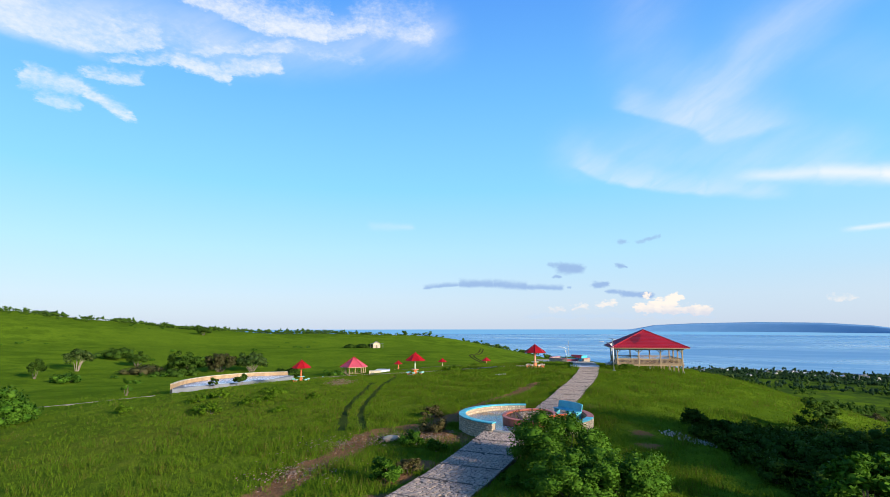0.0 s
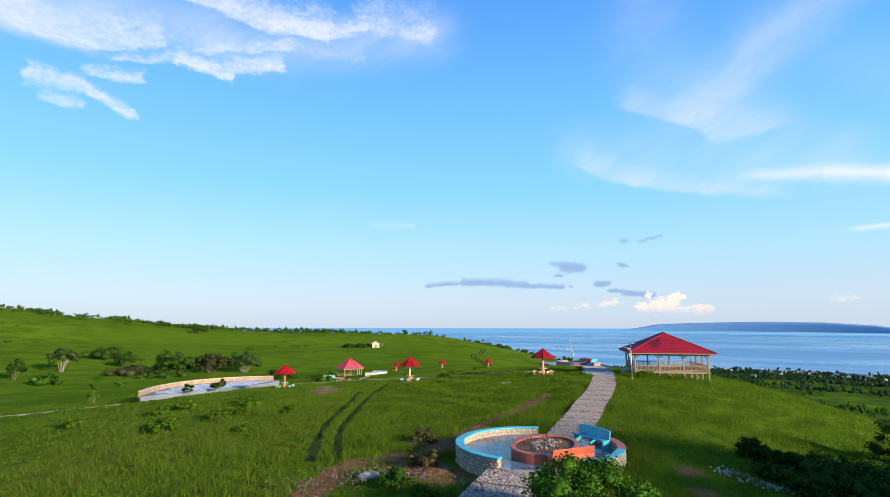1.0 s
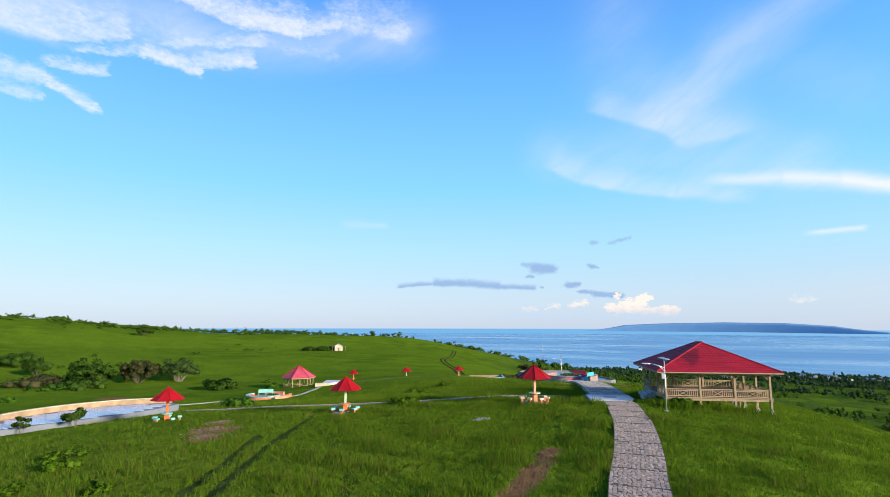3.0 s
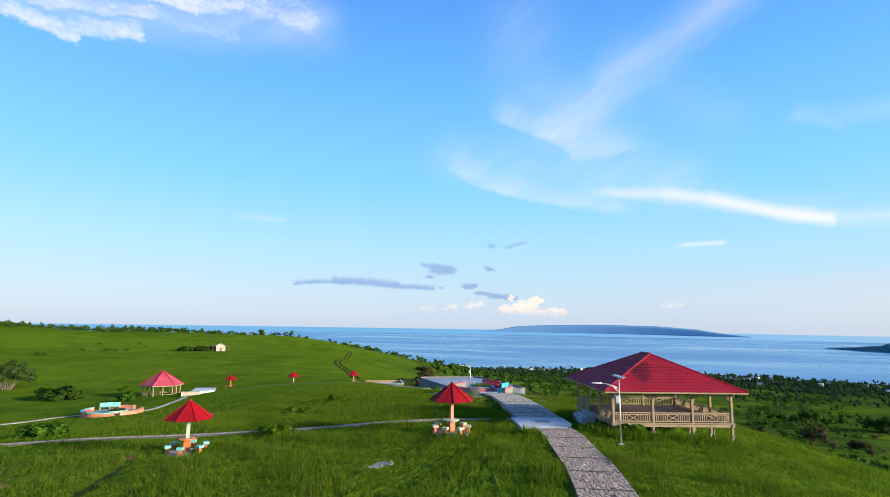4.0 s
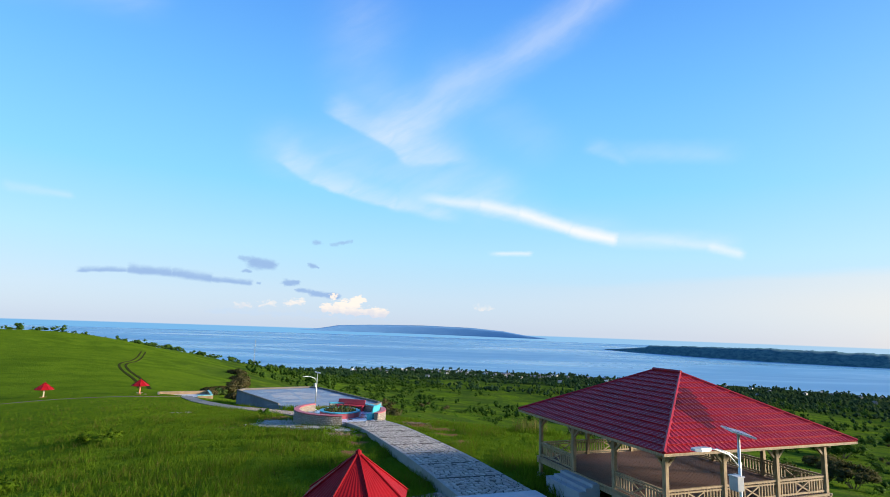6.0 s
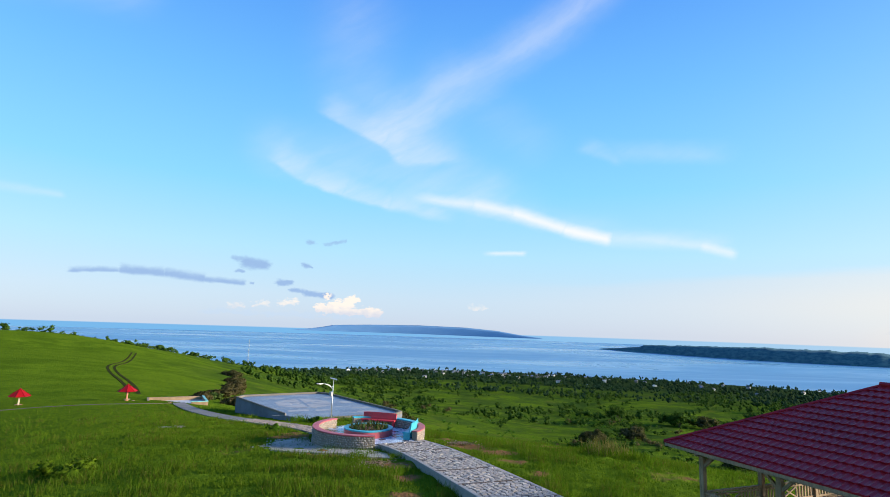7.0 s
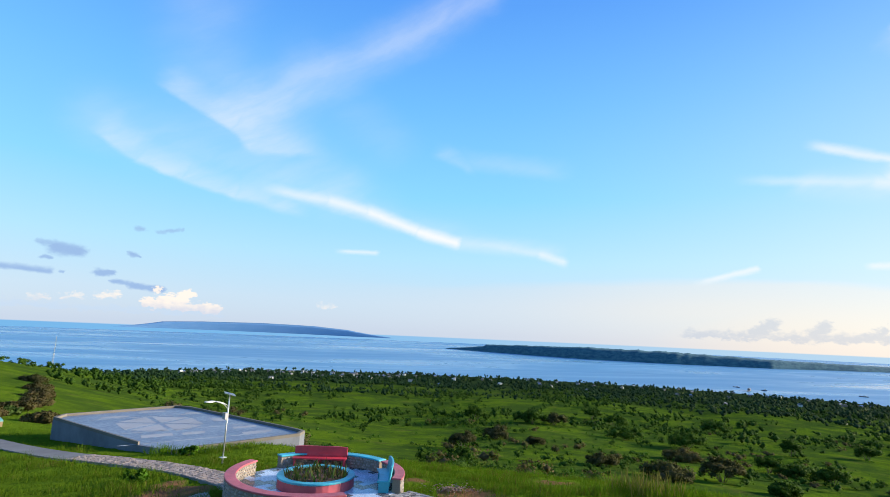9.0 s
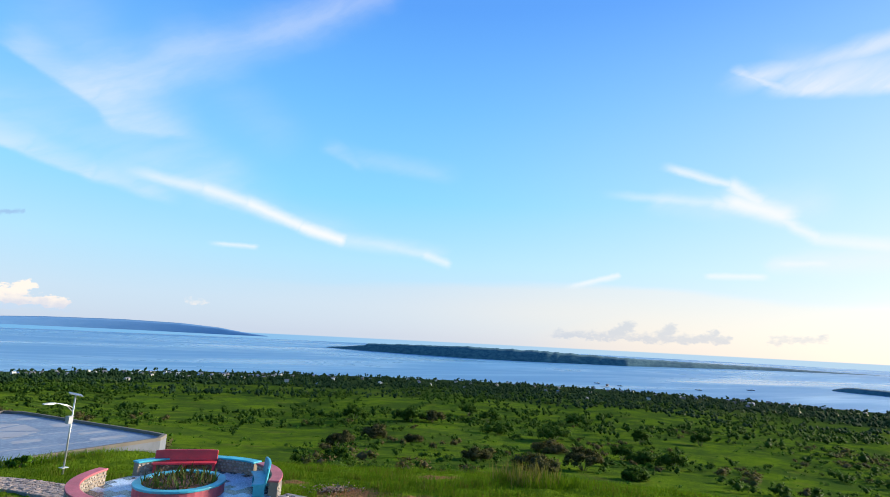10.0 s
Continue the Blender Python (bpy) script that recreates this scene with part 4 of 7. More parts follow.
def cobbles(rows, cell, mat, parent, seed, loose=None):
    """Flat-topped stones fitted to one another and bedded in a way; those on the stretch loose (metres from, to) are parts of their own, the rest one mesh."""
    rng = np.random.default_rng(seed)
    left, right = rows[:, 1], rows[:, 2]
    length = np.linalg.norm(np.diff((left + right) / 2, axis=0), axis=1)
    width = np.linalg.norm(left - right, axis=1).mean()
    s = np.r_[0, np.cumsum(length)]
    na, nb = int(s[-1] / cell), max(2, int(width / cell))
    pa = (np.arange(na)[:, None] + 0.5 + 0.5 * (np.arange(nb) % 2)[None] + rng.uniform(-0.40, 0.40, (na, nb))) * cell
    pb = (np.arange(nb)[None] + 0.5 + rng.uniform(-0.36, 0.36, (na, nb))) * width / nb
    rest, alone = Geo(), 0

    def lay(a, b, lift):
        a, b = min(max(a, 0.0), s[-1] - 1e-3), min(max(b / width, 0.0), 1.0)
        k = min(int(np.searchsorted(s, a, side="right")) - 1, len(length) - 1)
        t = (a - s[k]) / length[k]
        q = (left[k] * (1 - t) + left[k + 1] * t) * (1 - b) + (right[k] * (1 - t) + right[k + 1] * t) * b
        return (q[0], q[1], q[2] + lift)

    for i in range(na):
        for j in range(nb):
            x, y = pa[i, j], pb[i, j]
            r = cell * 1.15
            poly = [(x - r, y - r * 0.4), (x - r * 0.4, y - r), (x + r * 0.4, y - r), (x + r, y - r * 0.4), (x + r, y + r * 0.4), (x + r * 0.4, y + r), (x - r * 0.4, y + r), (x - r, y + r * 0.4)]
            for di in (-2, -1, 0, 1, 2):
                for dj in (-2, -1, 0, 1, 2):
                    if (di or dj) and 0 <= i + di < na and 0 <= j + dj < nb:
                        dx, dy = pa[i + di, j + dj] - x, pb[i + di, j + dj] - y
                        if dx * dx + dy * dy < 3.2 * cell * cell:
                            poly = clip_cell(poly, dx, dy, dx * (x + dx / 2) + dy * (y + dy / 2))
            poly = clip_cell(clip_cell(poly, 0, -1, -0.01), 0, 1, width - 0.01)
            if len(poly) < 3 or rng.uniform() < 0.03:
                continue
            n = len(poly)
            cx, cy = sum(q[0] for q in poly) / n, sum(q[1] for q in poly) / n
            h, k0 = rng.uniform(0.012, 0.040), rng.uniform(0.80, 0.92)
            tip = [rng.uniform(-0.008, 0.008) for _ in poly]
            verts = [lay(cx + (q[0] - cx) * k0, cy + (q[1] - cy) * k0, -0.03) for q in poly] + [lay(cx + (q[0] - cx) * k0 * 0.86, cy + (q[1] - cy) * k0 * 0.86, h + z) for q, z in zip(poly, tip)]
            faces = [(m, (m + 1) % n, n + (m + 1) % n, n + m) for m in range(n)] + [tuple(range(n, 2 * n))]
            # rows run left to right, so turn the faces outwards
            faces = [f[::-1] for f in faces]
            if loose and loose[0] < x < loose[1] and alone < 300:
                alone += 1
                part("stone", Geo().grow(verts, faces), mat, parent)
            else:
                rest.grow(verts, faces)
    ob = part("cobbles", rest, mat, parent)
    ob["kind"] = "stuff"
    return ob


def kerbs(rows, parent, mat, w=0.16, up=0.05, sides=(0, 1)):
    for s in sides:
        g = Geo()
        a = rows[:, 1] if s == 0 else rows[:, 2]
        inward = (rows[:, 2] - rows[:, 1]) * (1 if s == 0 else -1)
        inward /= np.linalg.norm(inward, axis=1)[:, None]
        for q, d in zip(a, inward):
            o, i = q - d * 0.03, q + d * w
            g.v += [(o[0], o[1], q[2] - 0.5), (o[0], o[1], q[2] + up), (i[0], i[1], q[2] + up), (i[0], i[1], q[2] - 0.1)]
        for k in range(len(a) - 1):
            e, f = 4 * k, 4 * k + 4
            g.f += [(e, e + 1, f + 1, f)[:: 1 if s else -1], (e + 1, e + 2, f + 2, f + 1)[:: 1 if s else -1], (e + 2, e + 3, f + 3, f + 2)[:: 1 if s else -1]]
        part("kerb", g, mat, parent, bevel=0.015)


def bands(rows, parent, every):
    """Joints of smooth concrete across a way."""
    s = np.r_[0, np.cumsum(np.linalg.norm(np.diff((rows[:, 1] + rows[:, 2]) / 2, axis=0), axis=1))]
    for u in np.arange(every, s[-1] - 0.5, every):
        a = np.array([np.interp(u, s, rows[:, 1, k]) for k in range(3)])
        b = np.array([np.interp(u, s, rows[:, 2, k]) for k in range(3)])
        part("joint", Geo().beam(a + (0, 0, 0.012), b + (0, 0, 0.012), 0.09, 0.05), "path_bed", parent)


way_a, rows = way("path_1", [(*q, z) for q, z in zip(WAY_SOUTH, (-1.50, -1.38, -1.31, -1.22, -1.08, -0.82))], 1.5, 0.05, "path_bed", "winding path of grey stones set in concrete")
cobbles(rows, 0.175, "cobble", way_a, 5, (7.0, 10.2)), bands(rows, way_a, 2.2)
way_b, rows = way("path_2", WAY_MID, 1.17, 0.06, "path_bed", "winding path of grey stones set in concrete")
cobbles(rows, 0.175, "cobble", way_b, 6, (20.0, 24.0)), bands(rows, way_b, 2.4)
way_c, rows = way("path_3", [(*q, z) for q, z in zip(WAY_NORTH, (-0.12, -0.28, -0.55, -0.85, -1.06))], 1.5, 0.06, "path_bed", "raised stone path with concrete kerbs", 1.0)
cobbles(rows, 0.215, "pale_cobble", way_c, 7, (13.0, 18.0)), bands(rows, way_c, 2.6), kerbs(rows, way_c, "concrete", 0.14, 0.03)
way_d, rows = way("path_4", WAY_COURT, 0.82, 0.07, "worn_path", "worn stone and concrete path down to the court")
cobbles(rows[: len(rows) // 3], 0.22, "cobble", way_d, 8)
way_e, rows = way("path_5", WAY_THIN, 0.31, 0.05, "path_bed", "narrow path of grey stones through the grass")
cobbles(rows, 0.18, "cobble", way_e, 9), kerbs(rows, way_e, "kerb_stone", 0.08, 0.03)
way_f, rows = way("path_6", WAY_LOW, 0.30, 0.05, "broken_concrete", "narrow pale concrete path in the grass")
way_g, rows = way("path_7", [(-36, 68), (-46, 64.5), (-58, 62), (-72, 61)], 0.09, 0.03, "kerb_stone", "narrow pale concrete path in the grass")
for off in (-0.9, 0.9):
    tagged(way("track", [(23.5 + off, 345), (17.5 + off, 291), (13.0 + off, 262), (12.6 + off, 240), (14.4 + off, 214), (14.8 + off, 198), (14.2 + off, 180)], 0.34, 0.05, "soil_track", "", 0.5, 2.0)[0], "dark wheel rut worn into the grassy hill", "track", kind="structure")
way_h, rows = way("path_8", [(17.5, 153), (12, 148.5), (0, 150.5), (-12, 151)], 0.16, 0.04, "path_bed", "narrow pale concrete path in the grass")

slab = thing("platform", pose(0, 0, 0), "pale smooth concrete platform where the path widens", "platform", kind="structure")
OUT = [(15.9, 68.4), (18.7, 67.75), (19.65, 69.0), (20.1, 71.3), (16.6, 72.05)]
part("slab", Geo().prism(OUT, -0.7, -0.08), "pale_concrete", slab, bevel=0.02)
part("plinth", Geo().prism([(x + 0.05 * (x > 18) - 0.05, y) for x, y in OUT], -0.9, -0.16), "concrete", slab)
part("patch", Geo().prism([(17.4, 69.7), (18.4, 69.5), (18.7, 70.5), (17.7, 70.75)], -0.085, -0.074), "concrete", slab, "darker damp patch in the concrete")


# ---------------------------------------------------------------- round plazas
def stones_on_arc(r, z0, z1, a0, a1, out, size, mat, parent, seed, c=(0, 0)):
    """Rubble stones proud of the face of a bent wall, in one mesh."""
    rng = np.random.default_rng(seed)
    g = Geo()
    rows = max(2, round((z1 - z0) / (size * 1.5)))
    for k in range(rows):
        zc = z0 + (k + 0.5) * (z1 - z0) / rows
        n = max(3, int(abs(radians(a1 - a0)) * r / (size * 1.9)))
        for i in range(n):
            t = radians(a0 + (a1 - a0) * (i + 0.5 + rng.uniform(-0.25, 0.25) + 0.5 * (k % 2) - 0.25) / n)
            w, h = size * rng.uniform(0.6, 1.0), (z1 - z0) / rows * rng.uniform(0.36, 0.5)
            rad = Vector((math.cos(t), math.sin(t), 0)) * out
            tan = Vector((-math.sin(t), math.cos(t), 0))
            o = Vector((c[0] + r * math.cos(t), c[1] + r * math.sin(t), zc + rng.uniform(-0.02, 0.02)))
            ang = [2 * math.pi * (j + rng.uniform(-0.2, 0.2)) / 6 for j in range(6)]
            ring = [o + tan * w * math.cos(q) + Vector((0, 0, h * math.sin(q))) for q in ang]
            top = [o + (q - o) * 0.7 + rad * rng.uniform(0.018, 0.045) for q in ring]
            g.grow(ring + top, [(j, (j + 1) % 6, 6 + (j + 1) % 6, 6 + j) for j in range(6)] + [tuple(range(6, 12))])
    ob = part("stones", g, mat, parent)
    ob["kind"] = "stuff"


def low_wall(c, r0, r1, z0, z1, floor, a0, a1, cap, stone, label, seed):
    w = thing("low_wall", pose(*c, 0), label, "wall")
    part("core", Geo().arc(r0, r1, z0, z1 - 0.06, a0, a1, 28), "mortar", w)
    part("coping", Geo().arc(r0 - 0.05, r1 + 0.05, z1 - 0.06, z1 + 0.01, a0 - 0.5, a1 + 0.5, 28), cap, w, bevel=0.02)
    stones_on_arc(r0, floor, z1 - 0.07, a0, a1, -1, 0.085, stone, w, seed)
    stones_on_arc(r1, z0 + 0.2, z1 - 0.07, a0, a1, 1, 0.085, stone, w, seed + 1)
    return w


def tiled_floor(name, c, r, z, label, main, dark, seed, under):
    """A round floor of square tiles, with darker ones in stepped bands from the middle outwards."""
    f = thing(name, pose(*c, z), label, "floor", kind="structure")
    part("bed", Geo().lathe([(r, -under), (r, -0.02)], 48), "concrete", f)
    size = 0.38
    one = {}
    for key, mat in (("main", main), ("dark", dark)):
        g = Geo().prism([(-size / 2 + 0.006, -size / 2 + 0.006), (size / 2 - 0.006, -size / 2 + 0.006), (size / 2 - 0.006, size / 2 - 0.006), (-size / 2 + 0.006, size / 2 - 0.006)], -0.025, 0.0)
        one[key] = g.mesh("tile")
        one[key].materials.append(MATS[mat])
    rng = random.Random(seed)
    k = int(r / size) + 1
    left = 290
    for i in range(-k, k + 1):
        for j in range(-k, k + 1):
            x, y = i * size, j * size
            d = math.hypot(x, y)
            if d > r - 0.26 or d < 1.05:
                continue
            t = (math.degrees(math.atan2(y, x)) + 360) % 90
            band = d > r - 0.62 and (i + j) % 2 == 0 or abs(t - 45) < 7 + (3 if (i + j) % 3 == 0 else 0) or (d < 2.2 and (i * 3 + j) % 5 == 0)
            if left:
                ob = part("tile", one["dark" if band else "main"], main, f)
                ob.location = (x, y, rng.uniform(-0.002, 0.002))
                left -= 1
    return f


def bench(m, length, mat, label, bow=0.0, h=0.86):
    """A cast concrete bench. It runs along x and its back is on the +y side; bow: how far its ends bend forward."""
    b = thing("bench", m, label, "bench", "benches of the round plazas")
    n = 8

    def strip(y0, y1, z0, z1, lean=0.0, round_top=0.0):
        g = Geo()
        for i in range(n + 1):
            u = i / n * 2 - 1
            x, off = u * length / 2, -bow * u * u
            dz = -round_top * u**6
            g.v += [(x, y0 + off, z0), (x, y1 + off, z0), (x, y1 + off + lean, z1 + dz), (x, y0 + off + lean, z1 + dz)]
        for i in range(n):
            p, q = 4 * i, 4 * i + 4
            g.f += [(p, q, q + 1, p + 1), (p + 1, q + 1, q + 2, p + 2), (p + 2, q + 2, q + 3, p + 3), (p + 3, q + 3, q, p)]
        g.f += [(0, 1, 2, 3), (4 * n + 3, 4 * n + 2, 4 * n + 1, 4 * n)]
        return g

    part("seat", strip(-0.42, 0.06, 0.38, 0.45), mat, b, bevel=0.015)
    part("backrest", strip(0.0, 0.08, 0.45, h, 0.07, 0.03), mat, b, bevel=0.015)
    for u in (-0.92, 0.0, 0.92):
        part("leg", Geo().box(u * length / 2, -0.17 - bow * u * u, 0.19, 0.10, 0.40, 0.38), mat, b, bevel=0.012)
    return b


def facing(p, q, c, z):
    """The pose of a bench whose back runs from p to q and which faces c."""
    a, b, c = Vector(p), Vector(q), Vector(c)
    mid, d = (a + b) / 2, (b - a)
    ang = math.atan2(d.y, d.x)
    back = Vector((-math.sin(ang), math.cos(ang)))
    if back.dot(mid - c) < 0:
        ang += math.pi
    return pose(mid.x, mid.y, z, 0, 0, math.degrees(ang)), d.length


def sprigs(rng, n, r, h, z, size, sx=1.0, sy=1.0):
    """Upright strap leaves in a round bed."""
    verts, faces = [], []
    for _ in range(n):
        a, d = rng.uniform(0, 6.28), r * math.sqrt(rng.uniform(0, 1))
        x, y, t = d * math.cos(a) * sx, d * math.sin(a) * sy, rng.uniform(0, 6.28)
        hh, lx, ly = h * rng.uniform(0.5, 1.2), rng.uniform(-0.12, 0.12), rng.uniform(-0.12, 0.12)
        k = len(verts)
        w = size * rng.uniform(0.6, 1.2)
        verts += [(x - w * math.cos(t), y - w * math.sin(t), z), (x + w * math.cos(t), y + w * math.sin(t), z), (x + lx + w * 0.8 * math.cos(t), y + ly + w * 0.8 * math.sin(t), z + hh * 0.6), (x + 2 * lx, y + 2 * ly, z + hh)]
        faces += [(k, k + 1, k + 2), (k, k + 2, k + 3)]
    return Geo().grow(verts, faces)


def planter(c, r, floor, side, rim, label, seed, sx=1.0, sy=1.0, turn=0.0, stones=False):
    p = thing("planter", pose(*c, floor, 0, 0, turn), label, "planter")
    rng = random.Random(seed)
    part("side", Geo().arc(r - 0.2, r, 0, 0.36, 0, 360, 40, sx=sx, sy=sy), side, p, bevel=0.02)
    part("rim", Geo().arc(r - 0.26, r + 0.03, 0.36, 0.44, 0, 360, 40, sx=sx, sy=sy), rim, p, bevel=0.02)
    g = Geo()
    k = 24
    for j in range(1, 7):
        for i in range(k):
            t, d = 2 * math.pi * i / k, (r - 0.2) * j / 6
            g.v.append((d * math.cos(t) * sx, d * math.sin(t) * sy, 0.33 + 0.08 * (1 - (j / 6) ** 2) + rng.uniform(-0.02, 0.02)))
    g.v.append((0, 0, 0.43))
    g.f = [(j * k + i, j * k + (i + 1) % k, (j + 1) * k + (i + 1) % k, (j + 1) * k + i)[::-1] for j in range(5) for i in range(k)] + [(i, (i + 1) % k, 6 * k) for i in range(k)]
    part("soil", g, "soil", p, smooth=True)
    if stones:
        for cx, cy in ((-0.5, 0.5), (0.1, 0.75), (0.55, 0.5), (-0.65, 0.05), (0.0, 0.2), (-0.3, -0.45), (0.35, 0.05), (0.2, -0.6), (0.65, -0.2), (-0.1, -0.85)):
            g = Geo()
            for _ in range(5):
                x, y, q = cx * sx + rng.uniform(-0.16, 0.16), cy * sy + rng.uniform(-0.16, 0.16), rng.uniform(0.05, 0.09)
                g.lathe([(q, 0.36), (q * 1.15, 0.42), (q * 0.8, 0.47), (q * 0.3, 0.49)], 6, (x, y))
            part("stone_ring", g, "earth_stone", p)
        part("plants", sprigs(rng, 60, r - 0.3, 0.26, 0.38, 0.035, sx, sy), "dry_leaf", p)["kind"] = "stuff"
    else:
        part("plants", sprigs(rng, 150, r - 0.3, 0.30, 0.38, 0.04, sx, sy), "dry_leaf", p)["kind"] = "stuff"
        part("foliage", sprigs(rng, 80, r - 0.3, 0.42, 0.38, 0.035, sx, sy), "olive_leaf", p)["kind"] = "stuff"
    return p


# the near plaza
FLOOR_A = -0.74
tiled_floor("floor_1", PLAZA_A, 4.02, FLOOR_A, "round tiled plaza floor in worn blue and brown", "worn_tile", "brown_tile", 1, 0.9)
low_wall(PLAZA_A, 3.74, 4.06, -1.6, -0.36, FLOOR_A, 81, 235, "turquoise", "wall_stone", "curved low stone wall with turquoise painted coping", 21)
low_wall(PLAZA_A, 3.74, 4.06, -1.6, -0.36, FLOOR_A, -20, 32, "terracotta", "wall_stone", "curved low stone wall with terracotta painted coping", 23)
low_wall(PLAZA_A, 3.74, 4.06, -1.6, -0.36, FLOOR_A, -72, -22, "turquoise", "wall_stone", "curved low stone wall with turquoise painted coping", 25)
m, d = facing((7.6, 36.3), (8.5, 34.35), PLAZA_A, FLOOR_A)
bench(m, 2.35, "turquoise", "turquoise painted concrete bench facing the planter", 0.10, 0.9)
m, d = facing((5.0, 30.75), (7.05, 31.75), PLAZA_A, FLOOR_A)
seat = bench(m, 2.3, "burnt_orange", "orange painted concrete bench with its back to the path", 0.12, 0.76)
part("back_panel", Geo().box(0, 0.03, 0.22, 2.2, 0.08, 0.46), "burnt_orange", seat, bevel=0.01)
planter((5.15, 33.5), 1.95, FLOOR_A, "terracotta", "terracotta", "rounded terracotta planter with earth and rings of stones", 3, 0.80, 1.18, -25, True)

# the far plaza
FLOOR_B = -1.06
tiled_floor("floor_2", PLAZA_B, 3.44, FLOOR_B, "round plaza floor of pale blue tiles with dark stepped bands", "blue_tile", "dark_tile", 2, 1.3)
low_wall(PLAZA_B, 3.16, 3.48, -2.4, -0.52, FLOOR_B, 108, 250, "pink", "grey_stone", "curved stone wall with pink painted coping", 31)
low_wall(PLAZA_B, 3.16, 3.48, -2.4, -0.52, FLOOR_B, -60, -8, "pink", "grey_stone", "curved stone wall with pink painted coping", 33)
low_wall(PLAZA_B, 3.16, 3.48, -2.4, -0.52, FLOOR_B, -4, 84, "turquoise", "grey_stone", "curved stone wall with turquoise painted coping", 35)
m, d = facing((22.95, 98.75), (24.55, 97.05), PLAZA_B, FLOOR_B)
bench(m, 2.4, "crimson", "red painted concrete bench beside a round planter", 0.0, 0.88)
m, d = facing((23.35, 92.85), (24.65, 94.3), PLAZA_B, FLOOR_B)
bench(m, 2.0, "turquoise", "turquoise painted concrete bench with a rounded back", 0.10, 1.0)
planter((21.85, 95.6), 1.52, FLOOR_B, "pink", "turquoise", "round pink planter with turquoise rim and dry plants", 4)


# ---------------------------------------------------------------- main pavilion
def bmesh_join(geo):
    """Shares equal vertices."""
    seen = {}
    index = [seen.setdefault(tuple(round(c, 4) for c in q), len(seen)) for q in geo.v]
    geo.v = list(seen)
    geo.f = [tuple(index[i] for i in q) for q in geo.f]
    geo.f = [q for q in geo.f if len(set(q)) == len(q)]


def roof_sheets(parent, rings, mat, dark_spans=(), course=0.33, wave=0.2):
    """Courses of pressed metal tile sheets on the slopes of a hip roof. rings: (half width x, half width y, height) below and above."""
    (ax, ay, az_), (bx, by, bz) = rings
    for face in range(4):
        lx, ly = (ax, ay) if face % 2 == 0 else (ay, ax)
        ux, uy = (bx, by) if face % 2 == 0 else (by, bx)
        rot = Matrix.Rotation(face * math.pi / 2, 4, "Z")
        slope = math.hypot(ly - uy, bz - az_)
        n = max(3, round(slope / course))
        nrm = Vector((0, -(bz - az_), ly - uy)).normalized()
        for k in range(n):
            s0, s1 = k / n, (k + 1) / n
            g = Geo()
            h0, h1 = lx + (ux - lx) * s0, lx + (ux - lx) * s1
            us = np.arange(-math.ceil(h0 / (wave / 3)), math.ceil(h0 / (wave / 3)) + 1) * (wave / 3)
            for s, lift in ((s0, 0.0), (s0, 0.05), (s1, 0.012)):
                hw = lx + (ux - lx) * s
                base_y, base_z = -(ly + (uy - ly) * s), az_ + (bz - az_) * s
                for i, u in enumerate(us):
                    bump = 0.022 if i % 3 == 1 else 0.0
                    g.v.append(Vector((max(-hw, min(hw, u)), base_y, base_z)) + nrm * (lift + (bump if lift else 0)))
            w = len(us)
            faces = [(r * w + i, r * w + i + 1, (r + 1) * w + i + 1, (r + 1) * w + i) for r in range(2) for i in range(w - 1) if abs(us[i]) < h0 + wave]
            g.v = [tuple(rot @ q) for q in g.v]
            span = [(u0, u1) for a, b, u0, u1 in dark_spans if face == 0 and a <= (s0 + s1) / 2 < b]
            was = [q for q in faces if span and span[0][0] <= us[q[0] % w] < span[0][1]]
            g.f = [q for q in faces if q not in was]
            part("roof_sheet", g, mat, parent)
            if was:
                dark_geo = Geo()
                dark_geo.v = [g.v[i] for q in was for i in q]
                dark_geo.f = [tuple(range(4 * i, 4 * i + 4)) for i in range(len(was))]
                bmesh_join(dark_geo)
                part("old_sheet", dark_geo, "dark_red_roof", parent, "darker red roof sheet")


